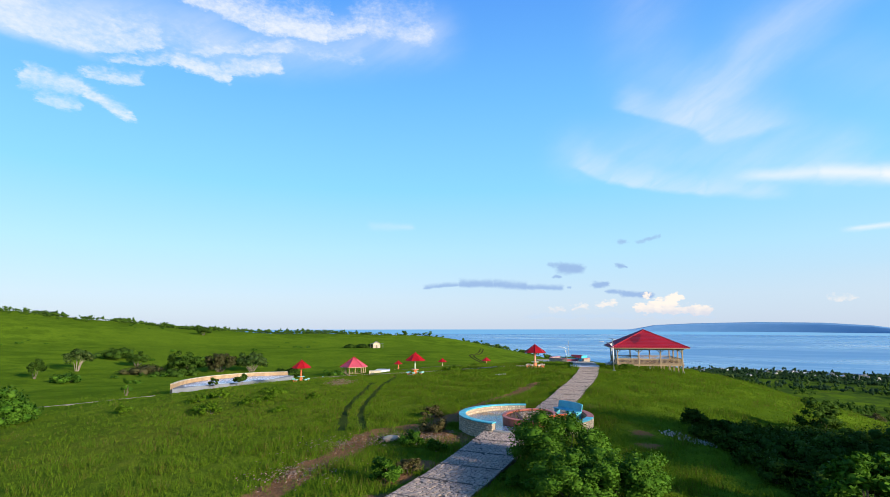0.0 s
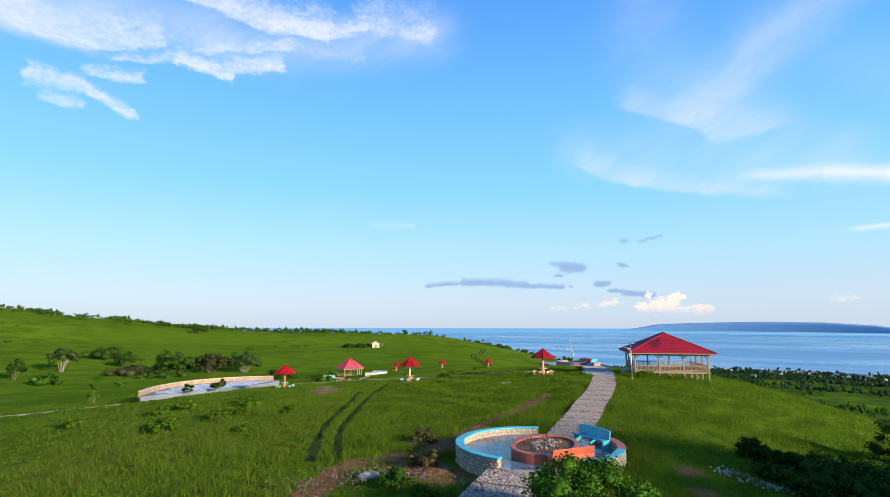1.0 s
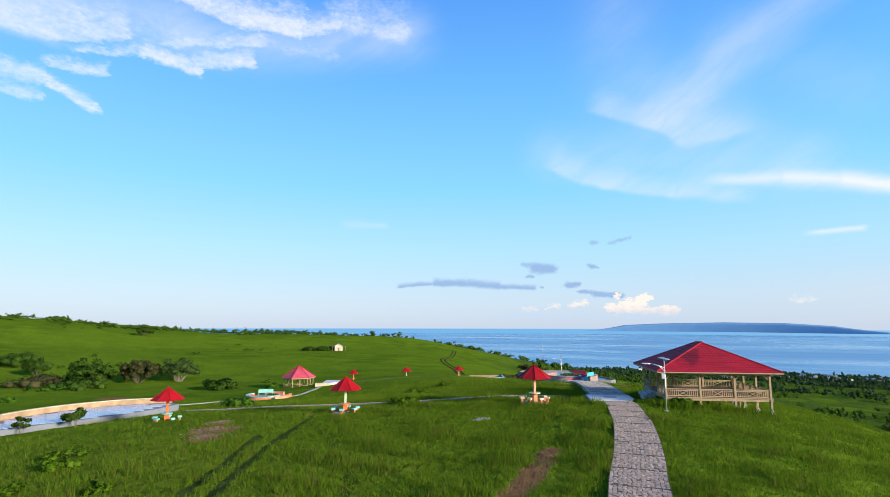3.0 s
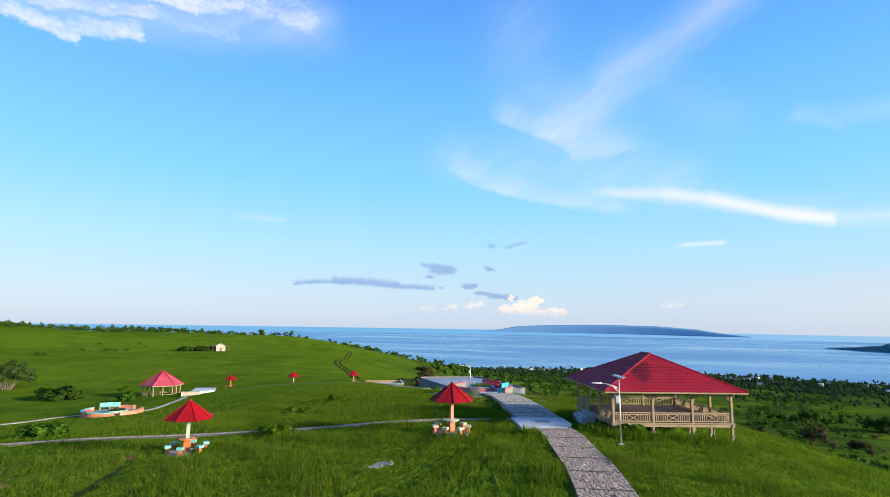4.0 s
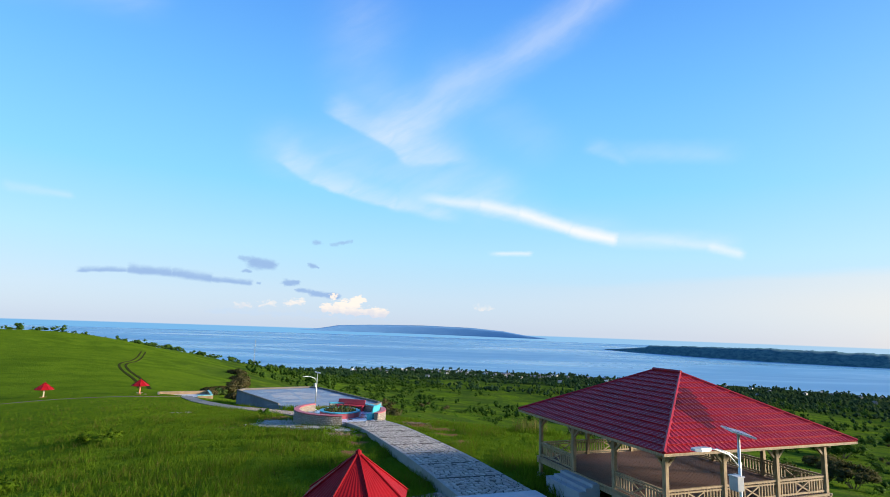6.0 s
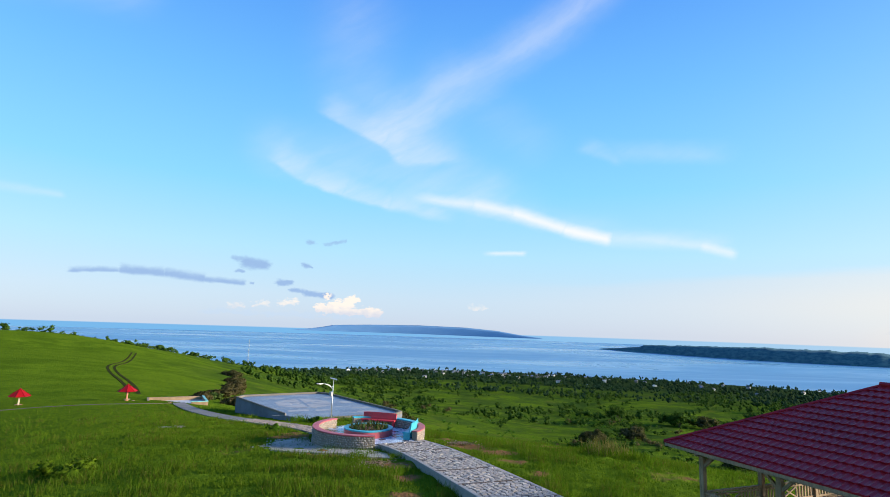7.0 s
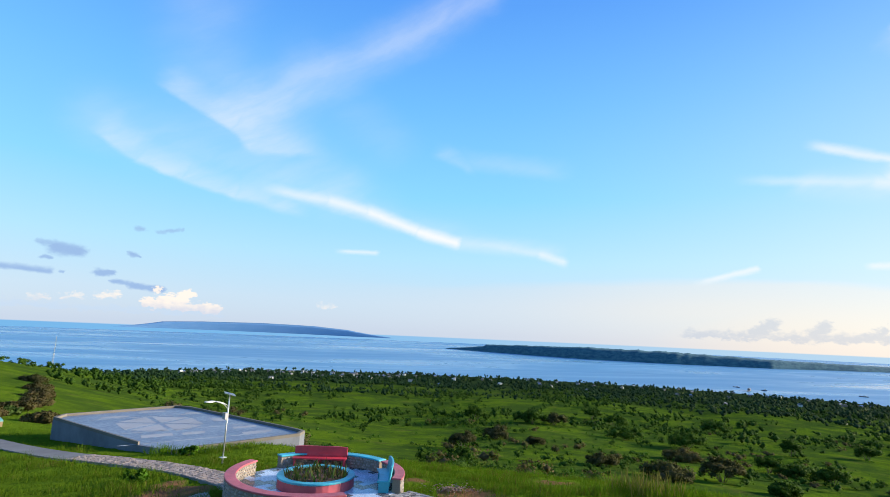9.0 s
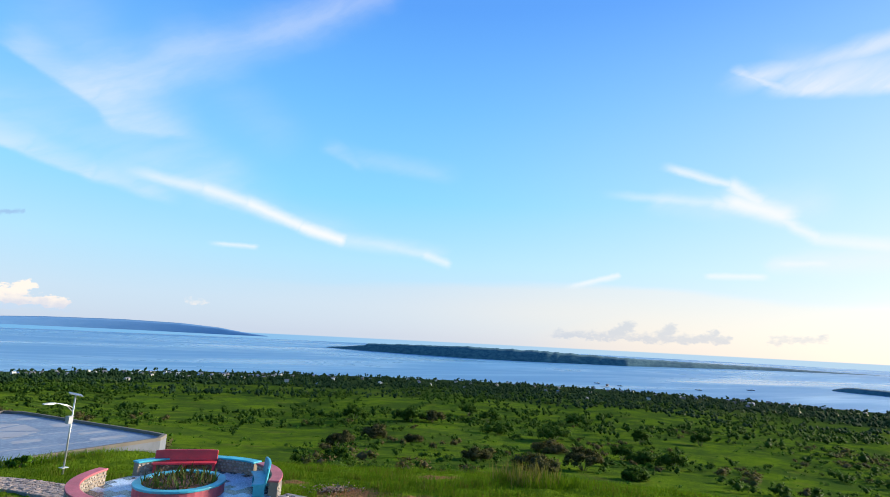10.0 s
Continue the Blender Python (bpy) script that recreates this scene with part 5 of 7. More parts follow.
def pavilion():
    c, yaw = (25.45, 69.25), -11.2
    p = thing("pavilion", pose(*c, 0, 0, 0, yaw), "open timber pavilion with red tiled hip roof on stilts", "pavilion")
    e, post = 4.47, 3.72
    eave, top, ridge = 2.36, 4.42, 0.72
    roof = part("roof_lining", Geo().grow(
        [(-e, -e, eave - 0.06), (e, -e, eave - 0.06), (e, e, eave - 0.06), (-e, e, eave - 0.06), (0, -ridge, top - 0.1), (0, ridge, top - 0.1)],
        [(0, 4, 1), (1, 4, 5, 2), (2, 5, 3), (3, 5, 4, 0)]), "soffit_wood", p)
    # darker sheets beside the front hip
    roof_sheets(p, ((e, e, eave), (0.02, ridge, top)), "red_roof", ((0.70, 0.80, -1.15, -0.6), (0.58, 0.70, -1.8, -0.7), (0.45, 0.58, -2.2, -0.85), (0.38, 0.45, -2.05, -1.0), (0.30, 0.38, -1.95, -1.15), (0.20, 0.30, -1.8, -1.4)))
    for sx, sy in ((-1, -1), (1, -1), (1, 1), (-1, 1)):
        part("hip_cap", Geo().tube([(sx * e, sy * e, eave + 0.04), (0, sy * ridge, top + 0.04)], 0.055, 6), "red_roof", p)
    part("ridge_cap", Geo().tube([(0, -ridge - 0.05, top + 0.06), (0, ridge + 0.05, top + 0.06)], 0.08, 6), "red_roof", p)
    for k in range(4):
        rot = Matrix.Rotation(k * math.pi / 2, 4, "Z")
        part("fascia", Geo().box(0, -e + 0.03, eave - 0.03, 2 * e, 0.05, 0.12, rot), "timber", p)
        part("plate_beam", Geo().box(0, -post, 2.16, 2 * post + 0.5, 0.12, 0.16, rot), "timber", p)
        part("edge_beam", Geo().box(0, -post - 0.02, 0.28, 2 * post + 0.3, 0.14, 0.16, rot), "timber", p)
        part("lower_rail", Geo().box(0, -post - 0.09, 0.42, 2 * post + 0.3, 0.06, 0.07, rot), "timber", p)
    for k in range(46):
        part("floor_plank", Geo().box(-post + (k + 0.5) * 2 * post / 46, 0, 0.40, 2 * post / 46 - 0.012, 2 * post, 0.05), "deck_wood", p)
    for k in range(5):
        y = -post + (k + 0.5) * 2 * post / 5
        part("joist", Geo().box(0, y, 0.28, 2 * post, 0.10, 0.18), "soffit_wood", p)
    step = 2 * post / 3
    mw = pose(*c, 0, 0, 0, yaw)
    spots = [(-post + i * step, -post + j * step) for i in range(4) for j in range(4) if i in (0, 3) or j in (0, 3)]
    for x, y in spots:
        w = mw @ Vector((x, y, 0))
        ground = gz(w.x, w.y)
        stem = part("post", Geo().beam((x, y, ground - 0.3), (x, y, 2.24), 0.15, 0.15), "timber", p, bevel=0.015)
        foot = Geo().grow([(x + a * r, y + b * r, z) for z, r in ((ground - 0.3, 0.24), (ground + 0.06, 0.17), (ground + 0.26 + 0.18 * (x > 3 and y < -3), 0.10)) for a, b in ((-1, -1), (1, -1), (1, 1), (-1, 1))],
                          [(q * 4 + i, q * 4 + (i + 1) % 4, q * 4 + 4 + (i + 1) % 4, q * 4 + 4 + i) for q in range(2) for i in range(4)] + [(8, 9, 10, 11)])
        part("footing", foot, "concrete", stem, "rough concrete footing")
        for dx, dy in ((1, 0), (-1, 0), (0, 1), (0, -1)):
            on = abs(y) > post - 0.01 if dx else abs(x) > post - 0.01
            if on and abs(x + dx) < post + 0.8 and abs(y + dy) < post + 0.8:
                inside = abs(x + dx * 0.5) <= post + 0.01 and abs(y + dy * 0.5) <= post + 0.01
                if inside:
                    part("brace", Geo().beam((x, y, 1.72), (x + dx * 0.42, y + dy * 0.42, 2.12), 0.08, 0.08), "timber", stem)
    # under-deck props
    for x in (-2.4, -1.1, 0.3, 1.6, 2.9):
        for y in (-3.1, 0.0, 3.1):
            w = mw @ Vector((x, y, 0))
            part("prop", Geo().beam((x, y, gz(w.x, w.y) - 0.2), (x, y, 0.24), 0.09, 0.09), "timber", p)
    baluster = Geo().beam((0, 0, 0.50), (0, 0, 1.0), 0.045, 0.045).mesh("baluster")
    baluster.materials.append(MATS["timber"])
    for side in range(4):
        rot = Matrix.Rotation(side * math.pi / 2, 4, "Z")
        for bay in range(3):
            if side == 3 and bay == 1:
                continue
            x0 = -post + bay * step + 0.08
            x1 = x0 + step - 0.16
            g = Geo().box((x0 + x1) / 2, -post, 1.03, x1 - x0, 0.08, 0.06, rot).box((x0 + x1) / 2, -post, 0.93, x1 - x0, 0.05, 0.045, rot)
            rail = part("railing", g, "timber", p)
            part("bottom_rail", Geo().box((x0 + x1) / 2, -post, 0.53, x1 - x0, 0.06, 0.06, rot), "timber", rail)
            mid, hw = (x0 + x1) / 2, 0.34
            for a, b in ((-1, 1), (1, -1)):
                part("cross_bar", Geo().beam(rot @ Vector((mid + a * hw, -post, 0.56)), rot @ Vector((mid + b * hw, -post, 0.91)), 0.045, 0.045), "timber", rail)
            n = int((x1 - x0) / 0.135)
            for i in range(n + 1):
                x = x0 + (x1 - x0) * i / n
                if abs(x - mid) > hw - 0.02:
                    ob = part("baluster", baluster, "timber", rail)
                    ob.matrix_basis = rot @ Matrix.Translation((x, -post, -0.02 + 0.0))
    return p


pavilion()
steps = thing("steps", pose(25.45, 69.25, 0, 0, 0, -11.2), "grey concrete steps up to the pavilion deck", "steps")
for k in range(3):
    part("step", Geo().box(-3.80 - 0.30 * (3 - k) + 0.15, 0.55, -0.30 + 0.06 + 0.115 * (k + 1) - 0.0, 0.34, 2.1, 0.60), "step_concrete", steps, bevel=0.015)
part("side_wall", Geo().box(-4.2, 1.72, -0.25, 0.95, 0.16, 0.85), "step_concrete", steps, bevel=0.015)


# ---------------------------------------------------------------- hexagonal pavilion below
def hex_pavilion():
    c, z, yaw, r = (-26.4, 157.0), -9.3, 18.0, 4.0
    p = thing("pavilion", pose(*c, z, 0, 0, yaw), "open timber pavilion with a faded pink hipped roof", "pavilion")
    n, eave, top = 6, 2.75, 5.45
    pts = [(r * math.cos(2 * math.pi * i / n), r * math.sin(2 * math.pi * i / n)) for i in range(n)]
    for i in range(n):
        a, b = pts[i], pts[(i + 1) % n]
        g = Geo()
        rows, cols = 9, 21
        for j in range(rows + 1):
            for s in ((0, 1) if j < rows else (0,)):
                t = j / rows
                for q in range(cols):
                    u = q / (cols - 1)
                    x, y = (a[0] + (b[0] - a[0]) * u) * (1 - t), (a[1] + (b[1] - a[1]) * u) * (1 - t)
                    g.v.append((x, y, eave + (top - eave) * t + (0.05 if s else 0) + (0.02 if q % 2 else 0)))
        m = len(g.v) // cols
        g.f = [(j * cols + q, j * cols + q + 1, (j + 1) * cols + q + 1, (j + 1) * cols + q) for j in range(m - 1) for q in range(cols - 1)]
        part("roof_panel", g, "pink_roof", p)
        part("hip_cap", Geo().tube([(a[0], a[1], eave + 0.04), (0, 0, top + 0.08)], 0.07, 6), "red_roof", p)
        part("fascia", Geo().beam((a[0], a[1], eave - 0.05), (b[0], b[1], eave - 0.05), 0.06, 0.14), "timber", p)
        k = 0.84
        for u in (0.0, 0.5):
            x, y = (a[0] + (b[0] - a[0]) * u) * k, (a[1] + (b[1] - a[1]) * u) * k
            part("post", Geo().beam((x, y, -2.0), (x, y, eave + 0.25), 0.16, 0.16), "timber", p)
        g = Geo()
        for zz in (0.45, 0.75, 1.05):
            g.beam((a[0] * k, a[1] * k, zz), (b[0] * k, b[1] * k, zz), 0.06, 0.07)
        part("railing", g, "timber", p)
    part("deck", Geo().prism([(x * 0.86, y * 0.86) for x, y in pts], 0.1, 0.3), "deck_wood", p)
    part("roof_lining", Geo().grow([(x * 0.98, y * 0.98, eave - 0.02) for x, y in pts] + [(0, 0, top - 0.1)], [((i + 1) % n, i, n) for i in range(n)]), "soffit_wood", p)
    return p


hex_pavilion()


# ---------------------------------------------------------------- tables under red umbrellas
def umbrella(x, y, z, turn, pole, table_top, table_leg, roof, label, lean=0.0):
    t = thing("umbrella_table", pose(x, y, z, lean, 0, turn), label, "umbrella table", "tables under red roofs")
    n, r, eave, top = 8, 1.36, 1.86, 2.88
    part("base_slab", Geo().lathe([(1.18, -0.45), (1.18, -0.02), (1.14, 0.01)], 16), "worn_path", t)
    part("pole", Geo().box(0, 0, 1.25, 0.19, 0.19, 2.5), pole, t, bevel=0.012)
    part("table_leg", Geo().box(0, 0, 0.36, 0.34, 0.34, 0.64), table_leg, t, bevel=0.015)
    part("tabletop", Geo().lathe([(0.40, 0.66), (0.46, 0.67), (0.47, 0.71), (0.46, 0.74)], 28), table_top, t)
    pts = [(r * math.cos(2 * math.pi * (i + 0.5) / n), r * math.sin(2 * math.pi * (i + 0.5) / n)) for i in range(n)]
    for i in range(n):
        a, b = pts[i], pts[(i + 1) % n]
        g = Geo()
        cols, rows = 19, 5
        for j in range(rows):
            k = 0.98 * j / (rows - 1)
            for q in range(cols):
                u = q / (cols - 1)
                x2, y2 = (a[0] + (b[0] - a[0]) * u) * (1 - k), (a[1] + (b[1] - a[1]) * u) * (1 - k)
                g.v.append((x2, y2, eave + (top - eave) * k + (0.010 if q % 2 else 0.0) * (1 - 0.8 * k)))
        g.f = [(j * cols + q, j * cols + q + 1, (j + 1) * cols + q + 1, (j + 1) * cols + q) for j in range(rows - 1) for q in range(cols - 1)]
        part("roof_panel", g, roof, t)
        part("rib_cap", Geo().tube([(a[0] * 1.01, a[1] * 1.01, eave + 0.015), (0, 0, top + 0.01)], 0.026, 6), roof, t)
    part("roof_lining", Geo().grow([(px * 0.99, py * 0.99, eave - 0.012) for px, py in pts] + [(0, 0, top - 0.06)], [((i + 1) % n, i, n) for i in range(n)]), "dark_red_roof", t)
    part("finial", Geo().lathe([(0.09, top - 0.04), (0.07, top + 0.05), (0.01, top + 0.09)], 8), roof, t)
    return t


def stool(m, top, leg, label):
    s = thing("stool", m, label, "stool", "stools round the tables")
    part("leg", Geo().box(0, 0, 0.10, 0.17, 0.17, 0.40), leg, s, bevel=0.012)
    part("seat", Geo().box(0, 0, 0.365, 0.34, 0.34, 0.15), top, s, bevel=0.02)
    return s


SETS = [
    (-19.45, 73.6, -2.42, 10, "orange", "pale_turquoise", "orange", "umbrella_red", 5, "pale_turquoise", "orange", "turquoise-topped"),
    (-3.9, 70.8, -1.30, 4, "pale_green", "orange", "orange", "umbrella_red", 6, "pale_turquoise", "orange", "turquoise-topped"),
    (11.3, 68.2, -0.18, 14, "coral", "pale_green", "orange", "umbrella_red", 7, "cream", "orange", "cream-topped"),
    (-13.9, 161.0, -8.0, 20, "orange", "orange", "orange", "umbrella_red", 6, "coral", "orange", "coral-topped"),
    (-0.8, 158.5, -7.2, 8, "cream", "orange", "coral", "umbrella_red", 6, "cream", "orange", "cream-topped"),
    (11.95, 157.5, -6.85, 15, "coral", "buff", "coral", "umbrella_red", 6, "buff", "orange", "buff-topped"),
]
NAMES = {"orange": "orange", "pale_green": "pale green", "coral": "salmon pink", "cream": "cream"}
for x, y, z, turn, pole, ttop, tleg, roof, count, stop, sleg, word in SETS:
    umbrella(x, y, z, turn, pole, ttop, tleg, roof, f"round table on a {NAMES[pole]} post under a red octagonal roof")
    for i in range(count):
        a = radians(turn + 360 * (i + 0.3) / count)
        stool(pose(x + 1.02 * math.cos(a), y + 1.02 * math.sin(a), z, 0, 0, math.degrees(a)), stop, sleg, f"square {word} concrete stool beside a round table")


# ---------------------------------------------------------------- solar street lamps
def street_lamp(x, y, z, height, turn, lean):
    s = thing("street_lamp", pose(x, y, z, 0, lean, turn), "galvanised solar street lamp with battery box and panel", "street lamp", "solar street lamps")
    part("pole", Geo().tube([(0, 0, -0.3), (0, 0, height - 0.05)], [0.046, 0.036], 10), "galvanised", s, smooth=True)
    part("base_plate", Geo().box(0, 0, 0.015, 0.3, 0.3, 0.03), "galvanised", s)
    k = height - 0.62
    arm = part("arm", Geo().tube([(0, 0, k - 0.25), (-0.35, 0, k + 0.08), (-0.75, 0, k + 0.22), (-1.05, 0, k + 0.26)], 0.022, 8).tube([(0, 0, k - 0.05), (-0.35, 0, k + 0.13), (-0.75, 0, k + 0.25)], 0.018, 8), "galvanised", s, smooth=True)
    head = Geo()
    for i, (u, w, h) in enumerate(((-0.95, 0.05, 0.04), (-1.08, 0.11, 0.06), (-1.35, 0.13, 0.06), (-1.52, 0.08, 0.04), (-1.56, 0.03, 0.02))):
        head.v += [(u, -w, k + 0.25 - h / 2), (u, w, k + 0.25 - h / 2), (u, w * 0.8, k + 0.27 + h / 2), (u, -w * 0.8, k + 0.27 + h / 2)]
    head.f = [(4 * i + j, 4 * i + (j + 1) % 4, 4 * i + 4 + (j + 1) % 4, 4 * i + 4 + j) for i in range(4) for j in range(4)] + [(3, 2, 1, 0), (16, 17, 18, 19)]
    part("lamp_head", head, "lamp_shell", arm, "white lamp head", smooth=False)
    tilt = pose(0, 0, height, 0, 0, 60) @ pose(0, 0, 0, 14, 0, 0)
    part("panel_frame", Geo().box(0, 0, 0.0, 0.86, 0.58, 0.035, tilt), "galvanised", s)
    part("solar_panel", Geo().box(0, 0, 0.021, 0.82, 0.54, 0.012, tilt), "solar_cells", s, "dark blue solar panel")
    part("battery_box", Geo().box(-0.13, 0, height - 1.24, 0.22, 0.26, 0.34), "lamp_shell", s, "pale grey battery box", bevel=0.015)
    part("box_lid", Geo().box(-0.13, 0, height - 1.06, 0.25, 0.29, 0.03), "lamp_shell", s)
    return s


street_lamp(19.56, 63.08, -0.12, 3.62, -12, 0.0)
street_lamp(23.9, 107.1, -2.3, 3.52, 8, 0.6)


# ---------------------------------------------------------------- the court
COURT = [(21.9, 132.6), (23.55, 118.4), (24.6, 115.6), (26.0, 114.7), (34.2, 114.6), (35.3, 115.5), (35.3, 117.0), (33.6, 133.0), (32.7, 134.3), (23.0, 134.0)]
court = thing("court", pose(0, 0, 0), "raised concrete court with blue-grey painted floor and low parapet", "court", kind="structure")
FL_C = -3.40
cmid = (28.3, 124.5)
inner = [(cmid[0] + (x - cmid[0]) * 0.965, cmid[1] + (y - cmid[1]) * 0.975) for x, y in COURT]
part("floor_slab", Geo().prism([(x, y) for x, y in COURT], -7.5, FL_C), "grey_wall", court)
part("painted_floor", Geo().prism(inner, FL_C - 0.05, FL_C + 0.006), "court_paint", court)
for i in range(len(COURT)):
    if i in (1, 2):
        continue
    a, b, c2, d2 = COURT[i], COURT[(i + 1) % len(COURT)], inner[(i + 1) % len(COURT)], inner[i]
    part("parapet", Geo().prism([a, b, c2, d2], FL_C - 0.02, FL_C + 0.22), "weathered_wall", court, bevel=0.02)
ux, uy = Vector((0.99, -0.13)), Vector((0.13, 0.99))


def mark(pts):
    q = [Vector((28.0, 126.0)) + ux * a + uy * b for a, b in pts]
    part("painted_mark", Geo().prism([(v.x, v.y) for v in q], FL_C + 0.004, FL_C + 0.011), "marking", court, "pale painted floor marking")


for k in range(6):
    t = radians(60 * k)
    f = lambda r, dt: (r * math.cos(t + dt), r * 1.15 * math.sin(t + dt))
    mark([f(0.35, 0), f(1.9, -0.42), f(3.4, -0.46), f(3.4, 0.46), f(1.9, 0.42)])
for a, b, w, h in ((-1.6, -5.2, 2.2, 1.1), (1.0, -5.4, 1.7, 0.9), (-2.6, 5.0, 2.2, 0.9), (0.9, 6.9, 2.3, 0.8), (4.2, 4.6, 2.0, 1.0), (5.0, 0.0, 1.6, 1.6), (5.4, -4.6, 2.0, 0.8), (5.4, -7.2, 2.4, 0.8)):
    mark([(a - w / 2, b - h / 2), (a + w / 2, b - h / 2), (a + w / 2 + 0.2, b + h / 2), (a - w / 2 + 0.2, b + h / 2)])
for b in (-7.9, -3.4, 4.0):
    mark([(-4.6, b), (6.0, b), (6.0, b + 0.12), (-4.6, b + 0.12)])


# ---------------------------------------------------------------- tiled terrace with its curved wall
terrace = thing("terrace", pose(0, 0, 0), "crescent terrace of pale blue tiles behind a cream wall", "terrace", kind="structure")
BACK = [(-34.7, 69.6), (-35.5, 73.5), (-35.5, 77.0), (-34.7, 80.5), (-32.9, 83.6), (-30.2, 86.2), (-27.4, 87.5), (-25.4, 87.9)]
FRONT = [(-24.2, 87.0), (-24.9, 83.5), (-26.4, 80.2), (-28.8, 77.0), (-31.2, 74.2), (-33.0, 71.6), (-34.4, 68.9)]
bp, bs = along(BACK, 0.9)
TZ = -2.82
part("paving", Geo().prism([(x, y) for x, y in bp[:, :2]] + FRONT, -4.6, TZ), "grey_wall", terrace)
g = Geo()
for (x, y), s in zip(bp[:, :2], bs):
    g.v += [(x - s[0] * 0.0, y - s[1] * 0.0, -4.4), (x, y, TZ + 0.52), (x + s[0] * 0.3, y + s[1] * 0.3, TZ + 0.52), (x + s[0] * 0.3, y + s[1] * 0.3, -4.4)]
for k in range(len(bp) - 1):
    a, b = 4 * k, 4 * k + 4
    g.f += [(a, a + 1, b + 1, b), (a + 1, a + 2, b + 2, b + 1), (a + 2, a + 3, b + 3, b + 2)]
g.f += [(3, 2, 1, 0), tuple(range(len(g.v) - 4, len(g.v)))]
part("back_wall", g, "buff", terrace)
g = Geo()
for (x, y), s in zip(bp[:, :2], bs):
    g.v += [(x - s[0] * 0.05, y - s[1] * 0.05, TZ + 0.50), (x - s[0] * 0.05, y - s[1] * 0.05, TZ + 0.58), (x + s[0] * 0.36, y + s[1] * 0.36, TZ + 0.58), (x + s[0] * 0.36, y + s[1] * 0.36, TZ + 0.50)]
for k in range(len(bp) - 1):
    a, b = 4 * k, 4 * k + 4
    g.f += [(a + j, a + j + 1, b + j + 1, b + j) for j in range(3)] + [(a + 3, a, b, b + 3)]
g.f += [(3, 2, 1, 0), tuple(range(len(g.v) - 4, len(g.v)))]
part("wall_coping", g, "cream", terrace, bevel=0.02)
tile = Geo().box(0, 0, 0, 0.985, 0.985, 0.03).mesh("tile")
tile.materials.append(MATS["terrace_tile"])
poly = [Vector(q) for q in [tuple(v) for v in bp[:, :2]] + FRONT]


def inside(x, y, outline):
    hit = False
    for a, b in zip(outline, outline[1:] + outline[:1]):
        if (a[1] > y) != (b[1] > y) and x < (b[0] - a[0]) * (y - a[1]) / (b[1] - a[1]) + a[0]:
            hit = not hit
    return hit


for i in range(-14, 15):
    for j in range(-14, 15):
        x, y = -30.0 + i * 0.83 - j * 0.56, 79.0 + i * 0.56 + j * 0.83
        if all(inside(x + dx, y + dy, poly) for dx, dy in ((0.7, 0), (-0.7, 0), (0, 0.7), (0, -0.7))):
            ob = part("tile", tile, "terrace_tile", terrace)
            ob.matrix_basis = pose(x, y, TZ + 0.005, 0, 0, 34)


# ---------------------------------------------------------------- small plaza, low basin and white walls further down
small = (-23.3, 120.0)
tagged(part("floor_3", Geo().lathe([(3.7, -7.4), (3.7, -6.35)], 32, small), "concrete"), "round concrete floor of the small lower plaza", "floor", kind="structure")
for a0, a1, cap in ((150, 290, "pale_turquoise"), (300, 380, "coral"), (60, 120, "coral")):
    w = thing("low_wall", pose(*small, 0), "curved low wall with %s painted coping" % ("turquoise" if cap == "pale_turquoise" else "orange"), "wall")
    part("core", Geo().arc(3.35, 3.7, -7.4, -5.95, a0, a1, 16), "coral", w)
    part("coping", Geo().arc(3.3, 3.75, -5.95, -5.87, a0, a1, 16), cap, w)
m, d = facing((-25.9, 122.6), (-23.4, 123.2), small, -6.35)
bench(m, 2.5, "pale_turquoise", "pale turquoise concrete bench on the small lower plaza", 0.05, 0.95)
m, d = facing((-25.6, 118.6), (-25.4, 117.2), small, -6.35)
bench(m, 1.6, "terracotta", "terracotta concrete bench on the small lower plaza", 0.0, 0.75)
planter((-22.6, 119.3), 1.3, -6.35, "cream", "pale_turquoise", "low round planter with turquoise rim", 8)

basin = thing("basin", pose(18.9, 158.6, -7.3, 0, 0, -4), "low rectangular walled basin painted buff outside, turquoise within", "basin")
for x0, y0, sx, sy, mat in ((-4.0, 0, 0.3, 7.0, "buff"), (4.0, 0, 0.3, 7.0, "buff"), (0, 3.35, 7.7, 0.3, "buff")):
    part("wall", Geo().box(x0, y0, 0.1, sx, sy, 1.2), mat, basin, bevel=0.02)
part("wall", Geo().box(-2.4, -3.4, 0.1, 2.9, 0.3, 1.2), "coral", basin, bevel=0.02)
part("wall", Geo().box(2.8, -3.4, 0.1, 2.1, 0.3, 1.2), "buff", basin, bevel=0.02)
part("coping", Geo().box(2.8, -3.4, 0.73, 2.2, 0.36, 0.10), "pale_turquoise", basin).parent = basin
part("coping", Geo().box(4.0, 0, 0.73, 0.36, 7.0, 0.10), "pale_turquoise", basin)
part("floor", Geo().box(0, 0, -0.1, 8.0, 7.0, 0.5), "pale_concrete", basin)
part("ramp", Geo().prism([(-0.9, -6.5), (1.5, -6.5), (1.6, -3.3), (-0.9, -3.3)], -0.6, 0.12), "pale_concrete", basin)

